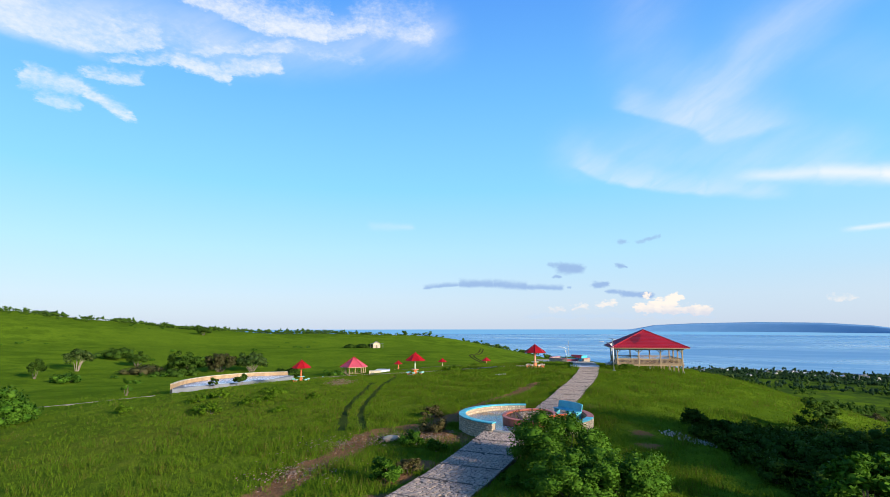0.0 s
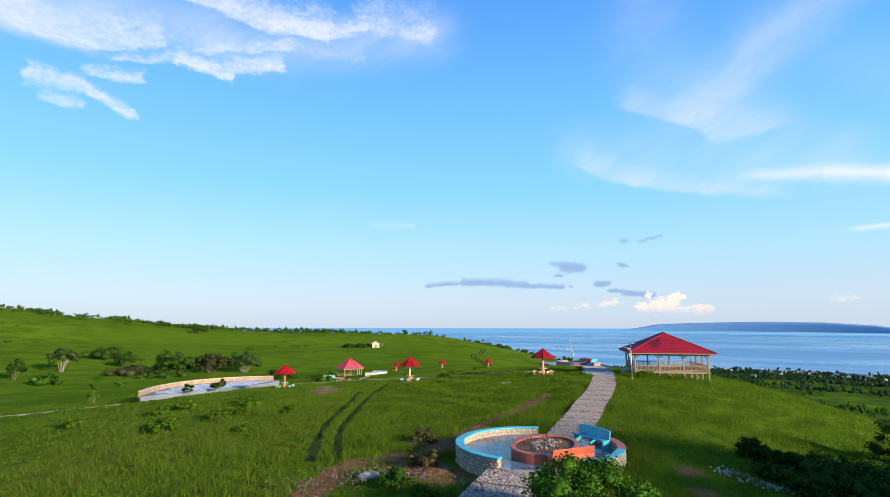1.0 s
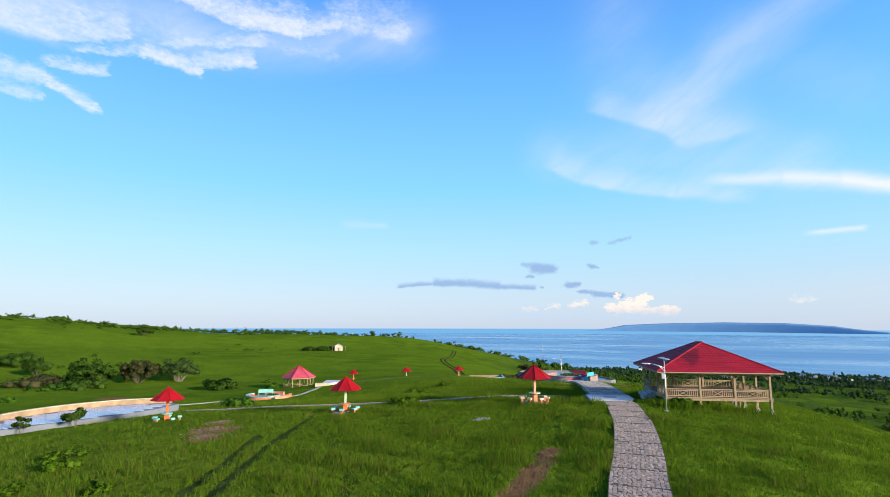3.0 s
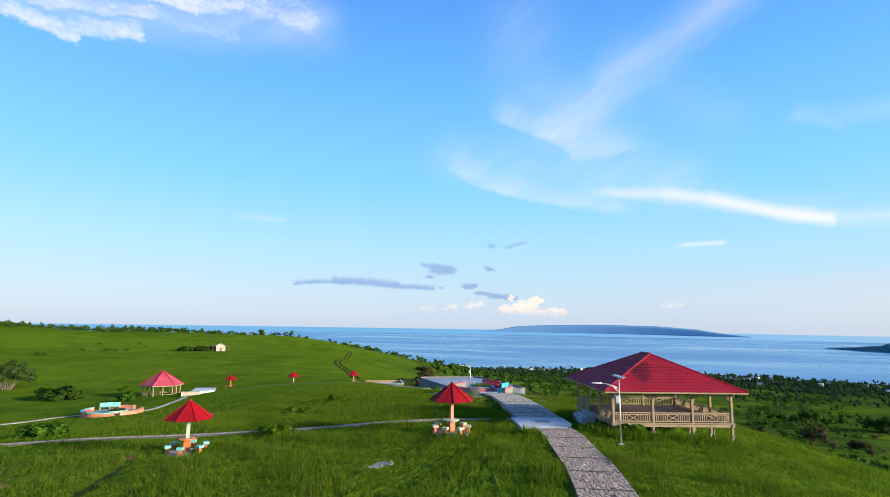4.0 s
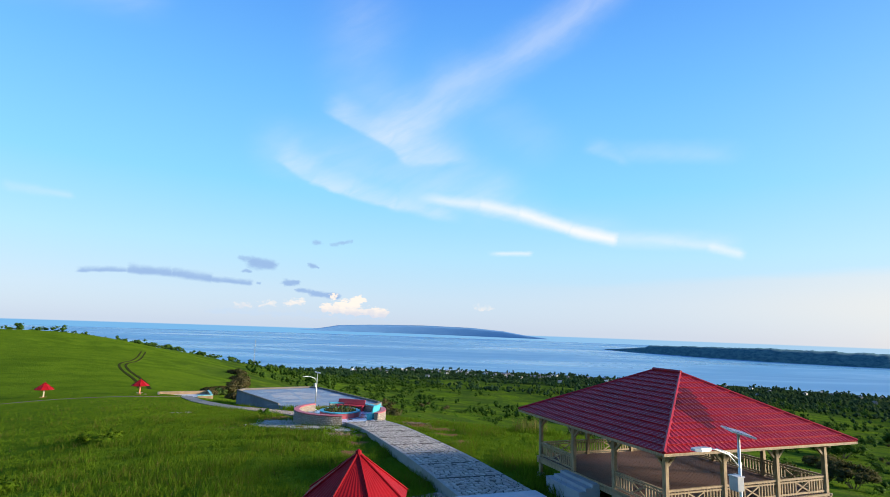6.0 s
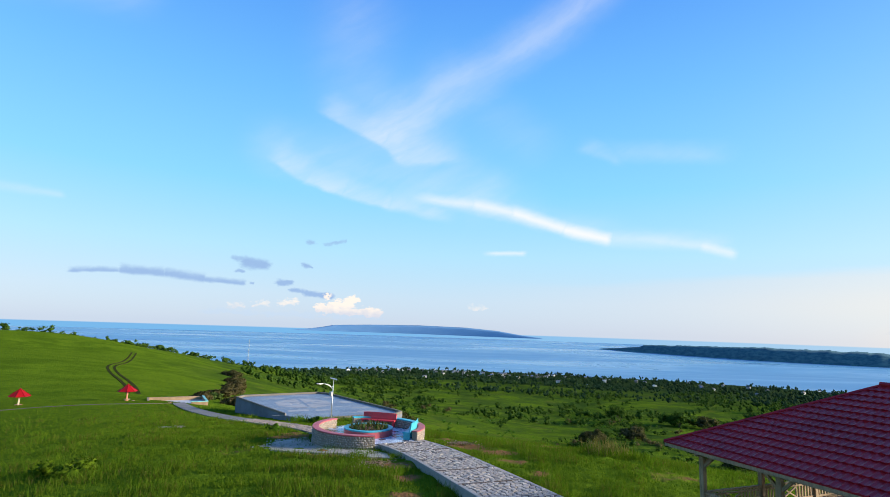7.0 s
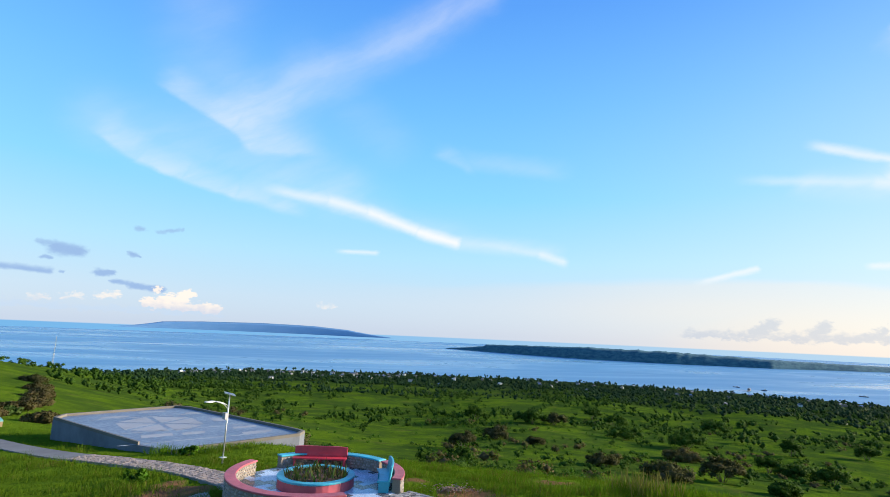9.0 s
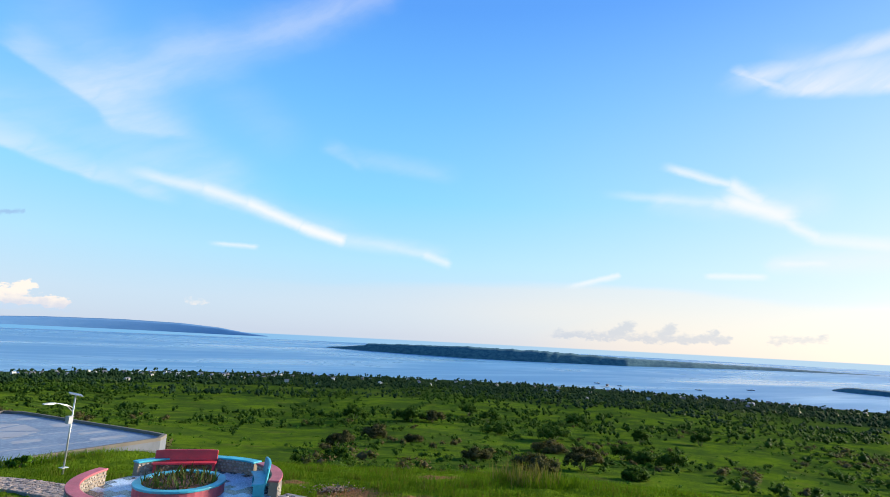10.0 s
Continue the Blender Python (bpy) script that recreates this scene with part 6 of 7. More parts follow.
for pts in ([(-20.4, 146.0), (-17.2, 146.2), (-17.3, 147.0), (-20.4, 146.8)], [(-19.4, 154.0), (-15.6, 153.8), (-15.3, 149.8), (-16.0, 149.6), (-16.4, 153.2), (-19.3, 153.4)], [(-19.4, 154.0), (-19.3, 150), (-18.8, 150), (-18.8, 153.9)]):
    z = min(gz(*q) for q in pts)
    w = tagged(part("garden_wall", Geo().prism(pts, z - 0.3, z + 0.85), "cream", bevel=0.03), "low cream-white wall of a small garden terrace", "wall", "low garden walls")
tagged(part("floor_4", Geo().prism([(-19.4, 154.0), (-15.6, 153.8), (-15.3, 149.8), (-19.2, 147)], -8.2, -6.95), "pale_concrete"), "pale concrete floor of the garden terrace", "floor", kind="structure")
for pts in ([(15.5, 97.1), (17.9, 99.3), (19.6, 99.8), (18.5, 96.8), (18.4, 94.8), (19.3, 92.9), (20.5, 91.6), (20.3, 89.1), (19.4, 89.9), (18.6, 91.8), (17.0, 93.4), (15.8, 94.9)], [(12.0, 113.9), (13.7, 114.0), (13.6, 113.0), (12.1, 113.1)], [(5.6, 62.9), (6.9, 63.3), (7.0, 62.6), (5.8, 62.2)]):
    rag = random.Random(int(100 * pts[0][0]))
    pts = [(a[0] + (b[0] - a[0]) * u + rag.uniform(-0.16, 0.16), a[1] + (b[1] - a[1]) * u + rag.uniform(-0.16, 0.16)) for a, b in zip(pts, pts[1:] + pts[:1]) for u in (0, 0.25, 0.5, 0.75)]
    zs = [gz(*q) + 0.05 for q in pts]
    tagged(part("apron", Geo().prism(pts, [z - 0.4 for z in zs], zs), "broken_concrete"), "broken grey concrete patch in the grass", "paving", kind="structure")


# ---------------------------------------------------------------- trees and bushes
def leaf_cloud(rng, blobs, per, size, three=False, whole=None):
    """Leaves on and in ellipsoids, with normals that follow the round of the crown. blobs: rows of centre and radii; whole: the same of the crown that each belongs to."""
    w = np.repeat(np.asarray(whole, float), per, axis=0)
    b = np.asarray(blobs, float)
    b = np.repeat(b, per, axis=0)
    n = len(b)
    d = rng.standard_normal((n, 3))
    d /= np.linalg.norm(d, axis=1)[:, None]
    c = b[:, :3] + d * b[:, 3:6] * (rng.uniform(0.35, 1.0, n) ** 0.6)[:, None]
    a = rng.standard_normal((n, 3)) * (1, 1, 0.5)
    a /= np.linalg.norm(a, axis=1)[:, None]
    e = np.cross(a, rng.standard_normal((n, 3)))
    e /= np.linalg.norm(e, axis=1)[:, None]
    s = (size * rng.uniform(0.6, 1.4, n))[:, None]
    out = (c - w[:, :3]) / w[:, 3:6] * 0.75 + d * 0.3 + (0, 0, 0.15) + rng.standard_normal((n, 3)) * 0.42
    out /= np.linalg.norm(out, axis=1)[:, None]
    flip = ((np.cross(a, e) * out).sum(1) < 0)[:, None]
    e = np.where(flip, -e, e)
    if three:
        v = np.stack([c - a * s - e * s * 0.5, c + a * s, c - a * s * 0.3 + e * s], 1)
    else:
        v = np.stack([c - a * s, c - e * s * 0.55, c + a * s, c + e * s * 0.55], 1)
    k = v.shape[1]
    return v.reshape(-1, 3), np.arange(k * n).reshape(-1, k), np.repeat(out, k, axis=0)


def hearts(rng, blobs, k, kind):
    """Lumpy dense hearts inside the leaf clouds: of 24 quads, of 20 or of 8 triangles each."""
    if kind == 8:
        u = np.array([(1, 0, 0), (-1, 0, 0), (0, 1, 0), (0, -1, 0), (0, 0, 1), (0, 0, -1)], float)
        f = np.array([(0, 2, 4), (2, 1, 4), (1, 3, 4), (3, 0, 4), (2, 0, 5), (1, 2, 5), (3, 1, 5), (0, 3, 5)])
    elif kind == 20:
        g = (1 + 5**0.5) / 2
        u = np.array([(-1, g, 0), (1, g, 0), (-1, -g, 0), (1, -g, 0), (0, -1, g), (0, 1, g), (0, -1, -g), (0, 1, -g), (g, 0, -1), (g, 0, 1), (-g, 0, -1), (-g, 0, 1)])
        f = np.array([(0, 11, 5), (0, 5, 1), (0, 1, 7), (0, 7, 10), (0, 10, 11), (1, 5, 9), (5, 11, 4), (11, 10, 2), (10, 7, 6), (7, 1, 8), (3, 9, 4), (3, 4, 2), (3, 2, 6), (3, 6, 8), (3, 8, 9), (4, 9, 5), (2, 4, 11), (6, 2, 10), (8, 6, 7), (9, 8, 1)])
    else:
        pts, f = {}, []
        for ax in range(3):
            for sg in (-1, 1):
                for i in (-1, 0):
                    for j in (-1, 0):
                        quad = []
                        for di, dj in ((0, 0), (1, 0), (1, 1), (0, 1)):
                            q = [0, 0, 0]
                            q[ax], q[(ax + 1) % 3], q[(ax + 2) % 3] = sg, i + di, j + dj
                            quad.append(pts.setdefault(tuple(q), len(pts)))
                        f.append(quad if sg > 0 else quad[::-1])
        u, f = np.array(list(pts), float), np.array(f)
    u = u / np.linalg.norm(u, axis=1)[:, None]
    b = np.asarray(blobs, float)
    v = b[:, None, :3] + u[None] * b[:, None, 3:6] * k * rng.uniform(0.75, 1.15, (len(b), len(u), 1))
    nrm = u * 0.9 + (0, 0, 0.25)
    nrm = nrm / np.linalg.norm(nrm, axis=1)[:, None]
    return v.reshape(-1, 3), (f[None] + len(u) * np.arange(len(b))[:, None, None]).reshape(-1, f.shape[1]), np.tile(nrm, (len(b), 1))


def crown_mesh(rng, blobs, leaves, kind, mat, k=0.55):
    v, f, out = leaves
    hv, hf, hn = hearts(rng, blobs, k, kind)
    return raw_mesh("crown", np.vstack([v, hv]), np.vstack([f, hf + len(v)]), mat, normals=np.vstack([out, hn]))


def bush(x, y, w, h, seed, mat="bush_leaf", label="dense green bush on the grassy slope", kind="bush", per=120, size=0.11, blobs=26, trunk=0.0, lean=(0, 0), bark="bark", dx=1.0):
    rng = np.random.default_rng(seed)
    z = gz(x, y)
    t = thing(kind, pose(x, y, z), label, kind)
    rows, g = [], Geo()
    for k in range(blobs):
        a, r = rng.uniform(0, 6.28), math.sqrt(rng.uniform(0, 1))
        px, py = w / 2 * r * math.cos(a) * 0.85 * dx, w / 2 * r * math.sin(a) * 0.85
        top = h * (0.55 + 0.45 * math.sqrt(max(0, 1 - r * r))) * rng.uniform(0.75, 1.05)
        pz = trunk + (top - trunk) * rng.uniform(0.25, 0.85)
        q = w * rng.uniform(0.10, 0.19) * (26 / max(26, blobs)) ** 0.4
        rows.append((px + lean[0] * pz, py + lean[1] * pz, pz, q, q, q * rng.uniform(0.6, 0.9)))
        if k % 3 == 0:
            g.tube([(px * 0.12, py * 0.12, -0.2), (px * 0.35, py * 0.35, max(0.2, trunk * 0.7)), (px * 0.8 + lean[0] * pz, py * 0.8 + lean[1] * pz, pz)], [0.013 * h + 0.01, 0.009 * h + 0.006, 0.008], 5)
    part("branchwork", g, bark, t)
    far = size >= 0.2
    whole = [(lean[0] * h * 0.4, lean[1] * h * 0.4, trunk + (h - trunk) * 0.3, w / 2, w / 2, max(0.3, (h - trunk) * 0.6))] * len(rows)
    part("crown", crown_mesh(rng, rows, leaf_cloud(rng, rows, int(per * (1.5 if far else 1)), size * (0.72 if far else 1), far, whole), 20 if far else 24, mat), mat, t)
    return t


# beside the near path
bush(5.1, 23.9, 5.0, 3.0, 101, per=420, size=0.052, blobs=58, label="dense glossy green bush beside the stone path")
bush(6.7, 21.2, 3.8, 1.9, 102, per=360, size=0.052, blobs=42, label="dense green bush sprawling over the slope")
bush(4.6, 20.6, 3.6, 2.1, 103, per=320, size=0.052, blobs=32, label="dense green bush beside the stone path")
bush(2.6, 22.4, 1.0, 0.7, 108, per=110, size=0.05, blobs=10, label="pale leafy weed growing over the path edge")
bush(-2.5, 24.0, 1.5, 1.2, 104, per=150, size=0.06, blobs=16, label="small leafy bush at the edge of the path")
bush(-1.6, 25.2, 1.4, 0.8, 105, per=110, size=0.05, blobs=14, mat="dry_leaf", label="low dry brown scrub beside the path")
bush(-0.6, 33.4, 2.0, 0.9, 106, per=120, size=0.05, blobs=16, mat="dry_leaf", label="low dry brown scrub beside the plaza wall")
bush(-0.9, 38.4, 1.6, 0.9, 109, per=110, size=0.05, blobs=14, mat="dry_leaf", label="low dry brown scrub beside the plaza wall")
bush(-2.0, 31.0, 1.8, 0.7, 98, per=110, size=0.05, blobs=14, label="low leafy weeds on bare earth")
bush(-0.4, 28.6, 1.2, 0.8, 99, per=110, size=0.05, blobs=12, label="low leafy weeds on bare earth")
for i, (x, y, w, h) in enumerate((
        (16.9, 34.2, 2.2, 0.6), (19.0, 34.4, 2.4, 0.6), (21.0, 34.8, 2.6, 0.7), (23.2, 35.6, 2.8, 0.8), (25.2, 37.2, 3.2, 3.2), (15.0, 33.3, 1.6, 1.5), (16.6, 33.2, 1.0, 1.0),
        (14.6, 31.0, 1.8, 0.9), (15.2, 29.0, 2.2, 1.1), (14.8, 26.6, 2.2, 1.1), (14.2, 24.0, 2.4, 1.3), (14.6, 21.6, 2.6, 1.5), (17.0, 31.3, 3.0, 1.0), (19.5, 31.8, 3.2, 1.1), (22.0, 32.6, 3.6, 1.2), (25.0, 33.6, 4.0, 1.6), (17.6, 28.4, 3.2, 1.6),
        (20.5, 29.5, 3.6, 1.8), (24.0, 30.5, 4.0, 2.2), (28.0, 33.0, 4.5, 2.6), (17.2, 25.4, 3.2, 1.7), (20.0, 26.2, 3.6, 2.0), (23.0, 27.0, 4.0, 2.4), (17.0, 22.4, 3.2, 1.9), (19.6, 23.0, 3.6, 2.3), (18.8, 20.2, 3.4, 2.6))):
    bush(x, y, w, h, 110 + i, per=130, size=0.07, blobs=28, mat="wood_leaf", label="dark green thicket bush on the shaded slope")
bush(14.0, 18.6, 3.0, 3.2, 140, per=170, size=0.10, blobs=28, label="leafy bright green shrub on the slope")
# by the terrace and on the lower meadow
for i, (x, y, w, h) in enumerate(((-25.0, 55.2, 2.2, 0.9), (-23.6, 57.4, 2.4, 0.8), (-21.4, 48.6, 2.6, 0.8), (-20.0, 46.8, 2.0, 0.7), (-17.9, 51.0, 2.0, 0.7), (-16.8, 52.0, 1.4, 0.6), (-17.4, 56.4, 2.2, 0.7), (-18.8, 59.4, 2.4, 0.7), (-30.7, 52.4, 1.8, 0.9), (-13.6, 45.2, 1.4, 0.6), (-12.4, 51.5, 1.2, 0.6))):
    bush(x, y, w, h, 700 + i, per=60, size=0.06, blobs=14, mat="lush_blade", label="low leafy shrub in the long grass")
bush(-30.9, 72.9, 1.2, 1.7, 132, per=110, size=0.10, blobs=12, mat="wood_leaf", label="dark leafy young tree before the terrace", kind="tree", trunk=0.4)
bush(-28.3, 75.6, 1.9, 1.7, 133, per=120, size=0.10, blobs=14, mat="wood_leaf", label="dark leafy young tree before the terrace", kind="tree", trunk=0.6)
bush(-44.0, 75.5, 1.5, 3.0, 134, per=110, size=0.12, blobs=14, mat="bush_leaf", label="slim young tree on the meadow", kind="tree", trunk=0.4)
bush(-42.0, 51.5, 6.5, 3.8, 135, per=200, size=0.11, blobs=40, label="dark rounded bush on the meadow")
bush(-78.0, 163.0, 11.5, 7.6, 136, per=110, size=0.215, blobs=60, mat="wood_leaf", label="broad dark green tree on the meadow", kind="tree", trunk=1.2)
bush(-79, 160, 13, 1.8, 137, per=100, size=0.215, blobs=26, mat="wood_leaf", label="dark undergrowth beside a broad tree")
bush(-72.0, 174.0, 10, 7.6, 138, per=110, size=0.215, blobs=56, mat="thicket_leaf", label="large brownish tree thicket on the meadow", kind="tree", trunk=0.8)
bush(-63.5, 178.5, 11, 7.2, 139, per=90, size=0.215, blobs=50, mat="olive_leaf", label="large half-bare tree thicket on the meadow", kind="tree", trunk=1.4, bark="pale_bark")
bush(-107.0, 158.0, 8.5, 6.8, 141, per=80, size=0.26, blobs=24, mat="olive_leaf", label="sparse tree with several pale trunks", kind="tree", trunk=3.4, bark="pale_bark")
bush(-104.6, 138.7, 4.8, 5.6, 142, per=110, size=0.24, blobs=18, mat="wood_leaf", label="small dark tree on the meadow", kind="tree", trunk=1.2)
bush(-92.7, 133.0, 7.8, 2.2, 143, per=90, size=0.24, blobs=20, mat="bush_leaf", label="low bush on the meadow")
bush(-99.0, 175.0, 7.2, 5.0, 144, per=110, size=0.215, blobs=26, mat="wood_leaf", label="dark green tree on the meadow", kind="tree", trunk=1.2)
bush(-115, 190, 14, 3.6, 145, per=110, size=0.22, blobs=30, mat="wood_leaf", label="dark thicket on the meadow")
bush(-88, 160, 14, 2.2, 146, per=100, size=0.215, blobs=28, mat="thicket_leaf", label="dark undergrowth on the meadow")
bush(-46, 160, 8, 2.4, 147, per=110, size=0.3, blobs=22, mat="wood_leaf", label="low dark bush on the meadow")
bush(-140, 312, 9, 4.5, 148, per=90, size=0.4, blobs=28, mat="wood_leaf", label="dark tree on the far meadow", kind="tree", trunk=2.0)
bush(-30, 148, 3.0, 2.2, 149, per=80, size=0.2, blobs=14, mat="bush_leaf", label="leafy bush beside the lower pavilion")
bush(-17.5, 86.0, 3.2, 0.9, 150, per=110, size=0.14, blobs=18, mat="bush_leaf", label="low bush in the meadow grass")
bush(1.2, 73.0, 2.0, 0.6, 151, per=120, size=0.06, blobs=18, mat="lush_blade", label="leafy weeds overhanging the narrow path")
bush(0.0, 74.8, 1.4, 0.5, 152, per=100, size=0.06, blobs=14, mat="lush_blade", label="leafy weeds overhanging the narrow path")
bush(6.0, 97.5, 3.4, 0.7, 153, per=60, size=0.08, blobs=14, mat="grass_blade", label="low leafy weeds in the meadow")
bush(2.0, 86.0, 3.0, 0.5, 154, per=60, size=0.08, blobs=14, mat="grass_blade", label="low leafy weeds in the meadow")
bush(22.0, 66.0, 1.8, 0.9, 155, per=150, size=0.09, blobs=16, label="tall leafy weeds beside the pavilion steps")
bush(20.8, 67.0, 1.4, 0.7, 156, per=120, size=0.08, blobs=12, label="tall leafy weeds beside the pavilion steps")
bush(18.4, 104.5, 1.0, 0.7, 157, per=90, size=0.09, blobs=10, label="leafy shoot beside the path to the court")
bush(24.9, 113.6, 1.2, 0.7, 158, per=90, size=0.08, blobs=10, label="weeds before the court wall")
for i, (x, y, w, h, mat) in enumerate(((26, 180, 4.5, 1.5, "dry_leaf"), (29, 188, 5, 1.6, "olive_leaf"), (31, 174, 5, 1.8, "dry_leaf"), (36, 165, 6, 2.0, "olive_leaf"), (33, 200, 6, 1.8, "dry_leaf"), (39, 215, 7, 1.8, "dry_leaf"), (45, 240, 8, 2.0, "dry_leaf"), (51, 268, 8, 2.0, "dry_leaf"), (57, 300, 9, 2.2, "thicket_leaf"), (40, 150, 7, 2.8, "dry_leaf"), (39, 141, 5, 2.2, "olive_leaf"), (43, 130, 6, 2.4, "thicket_leaf"), (33, 154, 6, 2.6, "wood_leaf"))):
    bush(x, y, w, h, 170 + i, per=130, size=0.22, blobs=28, mat=mat, label="tangled brownish scrub behind the court" if mat in ("dry_leaf", "thicket_leaf") else "dark green scrub behind the court")


def woods(name, spots, seed, mat, label, quads, size, heart=0.66):
    """Far trees and scrub, too many to count. spots: rows of x, y, width, height."""
    rng = np.random.default_rng(seed)
    s = np.asarray(spots, float)
    z = land(s[:, 0], s[:, 1])
    k = 4
    rank = np.array([1.0, 0.78, 0.66, 0.56])
    off = rng.standard_normal((len(s), k, 2)) * np.array([0.05, 0.20, 0.24, 0.26])[None, :, None] * s[:, None, 2:3]
    up = np.array([0.40, 0.55, 0.68, 0.45])[None] + rng.uniform(-0.10, 0.12, (len(s), k))
    rad = s[:, None, 2] * 0.36 * rank * rng.uniform(0.8, 1.15, (len(s), k))
    blobs = np.stack([s[:, None, 0] + off[..., 0], s[:, None, 1] + off[..., 1], z[:, None] + up * s[:, None, 3], rad, rad, s[:, None, 3] * 0.42 * rank * np.ones_like(rad)], -1).reshape(-1, 6)
    whole = np.repeat(np.stack([s[:, 0], s[:, 1], z + 0.35 * s[:, 3], s[:, 2] / 2, s[:, 2] / 2, 0.55 * s[:, 3]], 1), k, axis=0)
    v, f, out = leaf_cloud(rng, blobs, quads, 1.0, True, whole)
    # leaves scale with their tree
    c = v.reshape(-1, 3, 3)
    mid = c.mean(1, keepdims=True)
    sc = np.repeat(np.repeat(s[:, 2], k), quads)[:, None, None] * size
    v = (mid + (c - mid) * sc).reshape(-1, 3)
    ob = part(name, crown_mesh(rng, blobs, (v, f, out), 8, mat, heart), mat)
    return tagged(ob, label, "trees", kind="stuff")


rng = np.random.default_rng(77)


def scatter(n, r0, r1, b0, b1, clump, keep, w0, w1, hr=(0.55, 0.9)):
    """Spots in a sector round the hilltop, denser in clumps."""
    out = []
    while len(out) < n:
        r, b = math.sqrt(rng.uniform(r0 * r0, r1 * r1)), radians(rng.uniform(b0, b1))
        x, y = CX + r * math.sin(b), CY + r * math.cos(b)
        v = noise.noise((x * clump, y * clump, 0.3)) + 0.5 * noise.noise((x * clump * 3, y * clump * 3, 1.7))
        if v > keep + rng.uniform(-0.25, 0.25) and gz(x, y) > SEA_Z + 0.6:
            w = rng.uniform(w0, w1)
            out.append((x, y, w, w * rng.uniform(*hr)))
    return out


woods("valley_scrub", scatter(1300, 75, 360, 18, 165, 0.020, 0.10, 1.2, 4.6, (0.45, 0.8)), 201, "wood_leaf", "dark green scrub scattered over the valley", 30, 0.05)
woods("valley_bushes", scatter(850, 60, 320, 20, 165, 0.035, 0.0, 0.7, 2.6, (0.4, 0.7)), 202, "bush_leaf", "green bushes scattered over the valley", 20, 0.06)
woods("brown_scrub", scatter(150, 80, 330, 18, 160, 0.02, 0.28, 3.0, 6.5, (0.4, 0.7)), 203, "dry_leaf", "brownish bare scrub in the valley", 50, 0.04)
woods("valley_trees", scatter(3200, 260, 660, 12, 170, 0.012, 0.0, 2.0, 6.4, (0.6, 1.0)), 204, "wood_leaf", "dark trees thickening towards the coast", 12, 0.07, 0.74)
woods("coast_wood", scatter(4300, 600, 992, 2, 175, 0.008, -0.5, 4.0, 8.0, (0.6, 1.1)), 205, "hazy_coast_leaf", "dense dark coastal woodland with palms", 5, 0.07, 0.9)
woods("wood_belt", scatter(1800, 450, 720, 8, 172, 0.007, -0.2, 3.5, 7.0, (0.6, 1.0)), 210, "hazy_coast_leaf", "belt of dark trees before the coast", 6, 0.066, 0.88)
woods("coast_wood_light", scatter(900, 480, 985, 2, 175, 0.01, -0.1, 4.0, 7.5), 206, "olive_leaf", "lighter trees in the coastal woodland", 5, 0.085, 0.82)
woods("ridge_wood", scatter(950, 355, 425, -75, 8, 0.012, -0.45, 2.0, 6.0, (0.35, 0.8)), 207, "wood_leaf", "dark trees along the crest of the hill", 10, 0.062, 0.75)
woods("slope_trees", scatter(170, 62, 190, 84, 150, 0.03, 0.0, 2.5, 6.0, (0.5, 0.75)), 211, "wood_leaf", "dark trees on the slope below the hill", 60, 0.04)
woods("north_wood", scatter(420, 340, 560, 2, 32, 0.015, -0.15, 3.0, 6.0, (0.5, 0.8)), 208, "wood_leaf", "dark trees on the far slope", 11, 0.10)
woods("meadow_scrub", scatter(60, 110, 340, -75, -16, 0.02, 0.25, 1.2, 4.0, (0.25, 0.4)), 209, "bush_leaf", "low bushes dotted over the meadow", 34, 0.07)

# thickets and single trees that stand out in the valley
for i, (x, y, w, h, mat) in enumerate((
        (150.8, 142.5, 9.5, 3.6, "thicket_leaf"), (148.6, 124.4, 13.0, 4.2, "thicket_leaf"), (162.9, 115.7, 10.5, 6.5, "thicket_leaf"), (141.1, 182.7, 9.0, 6.0, "thicket_leaf"), (179.5, 197.4, 12.0, 4.5, "thicket_leaf"), (177.1, 179.0, 7.0, 3.0, "thicket_leaf"),
        (202.2, 137.3, 13.0, 4.5, "dry_leaf"), (244.3, 174.1, 17.0, 6.5, "wood_leaf"), (238.0, 147.2, 15.0, 7.5, "wood_leaf"), (158.3, 101.9, 8.0, 3.4, "wood_leaf"), (196.9, 95.9, 9.0, 5.5, "wood_leaf"), (205.2, 105.9, 12.5, 4.4, "wood_leaf"), (207.0, 113.3, 8.0, 5.5, "wood_leaf"),
        (256.9, 114.5, 7.5, 7.0, "wood_leaf"), (241.6, 254.9, 13.5, 9.0, "wood_leaf"), (250.9, 225.5, 17.0, 7.5, "wood_leaf"), (259.7, 218.3, 14.0, 6.0, "thicket_leaf"), (332.7, 231.7, 12.0, 8.0, "wood_leaf"), (102.7, 153.7, 8.0, 4.5, "wood_leaf"), (284.2, 93.3, 9.5, 6.0, "wood_leaf"), (347.5, 164.0, 18.0, 8.0, "wood_leaf"), (309.2, 207.8, 15.0, 8.0, "wood_leaf"))):
    tall = h > 5
    bush(x, y, w, h, 600 + i, per=80, size=0.21 + 0.008 * w, blobs=34, mat=mat, kind="tree" if tall else "bush", trunk=0.25 * h if tall else 0.0,
         label={"thicket_leaf": "tangled brown thicket on the valley pasture", "dry_leaf": "half-bare brown scrub on the valley pasture", "wood_leaf": "dark green tree on the valley pasture" if tall else "dark green bush on the valley pasture"}[mat])

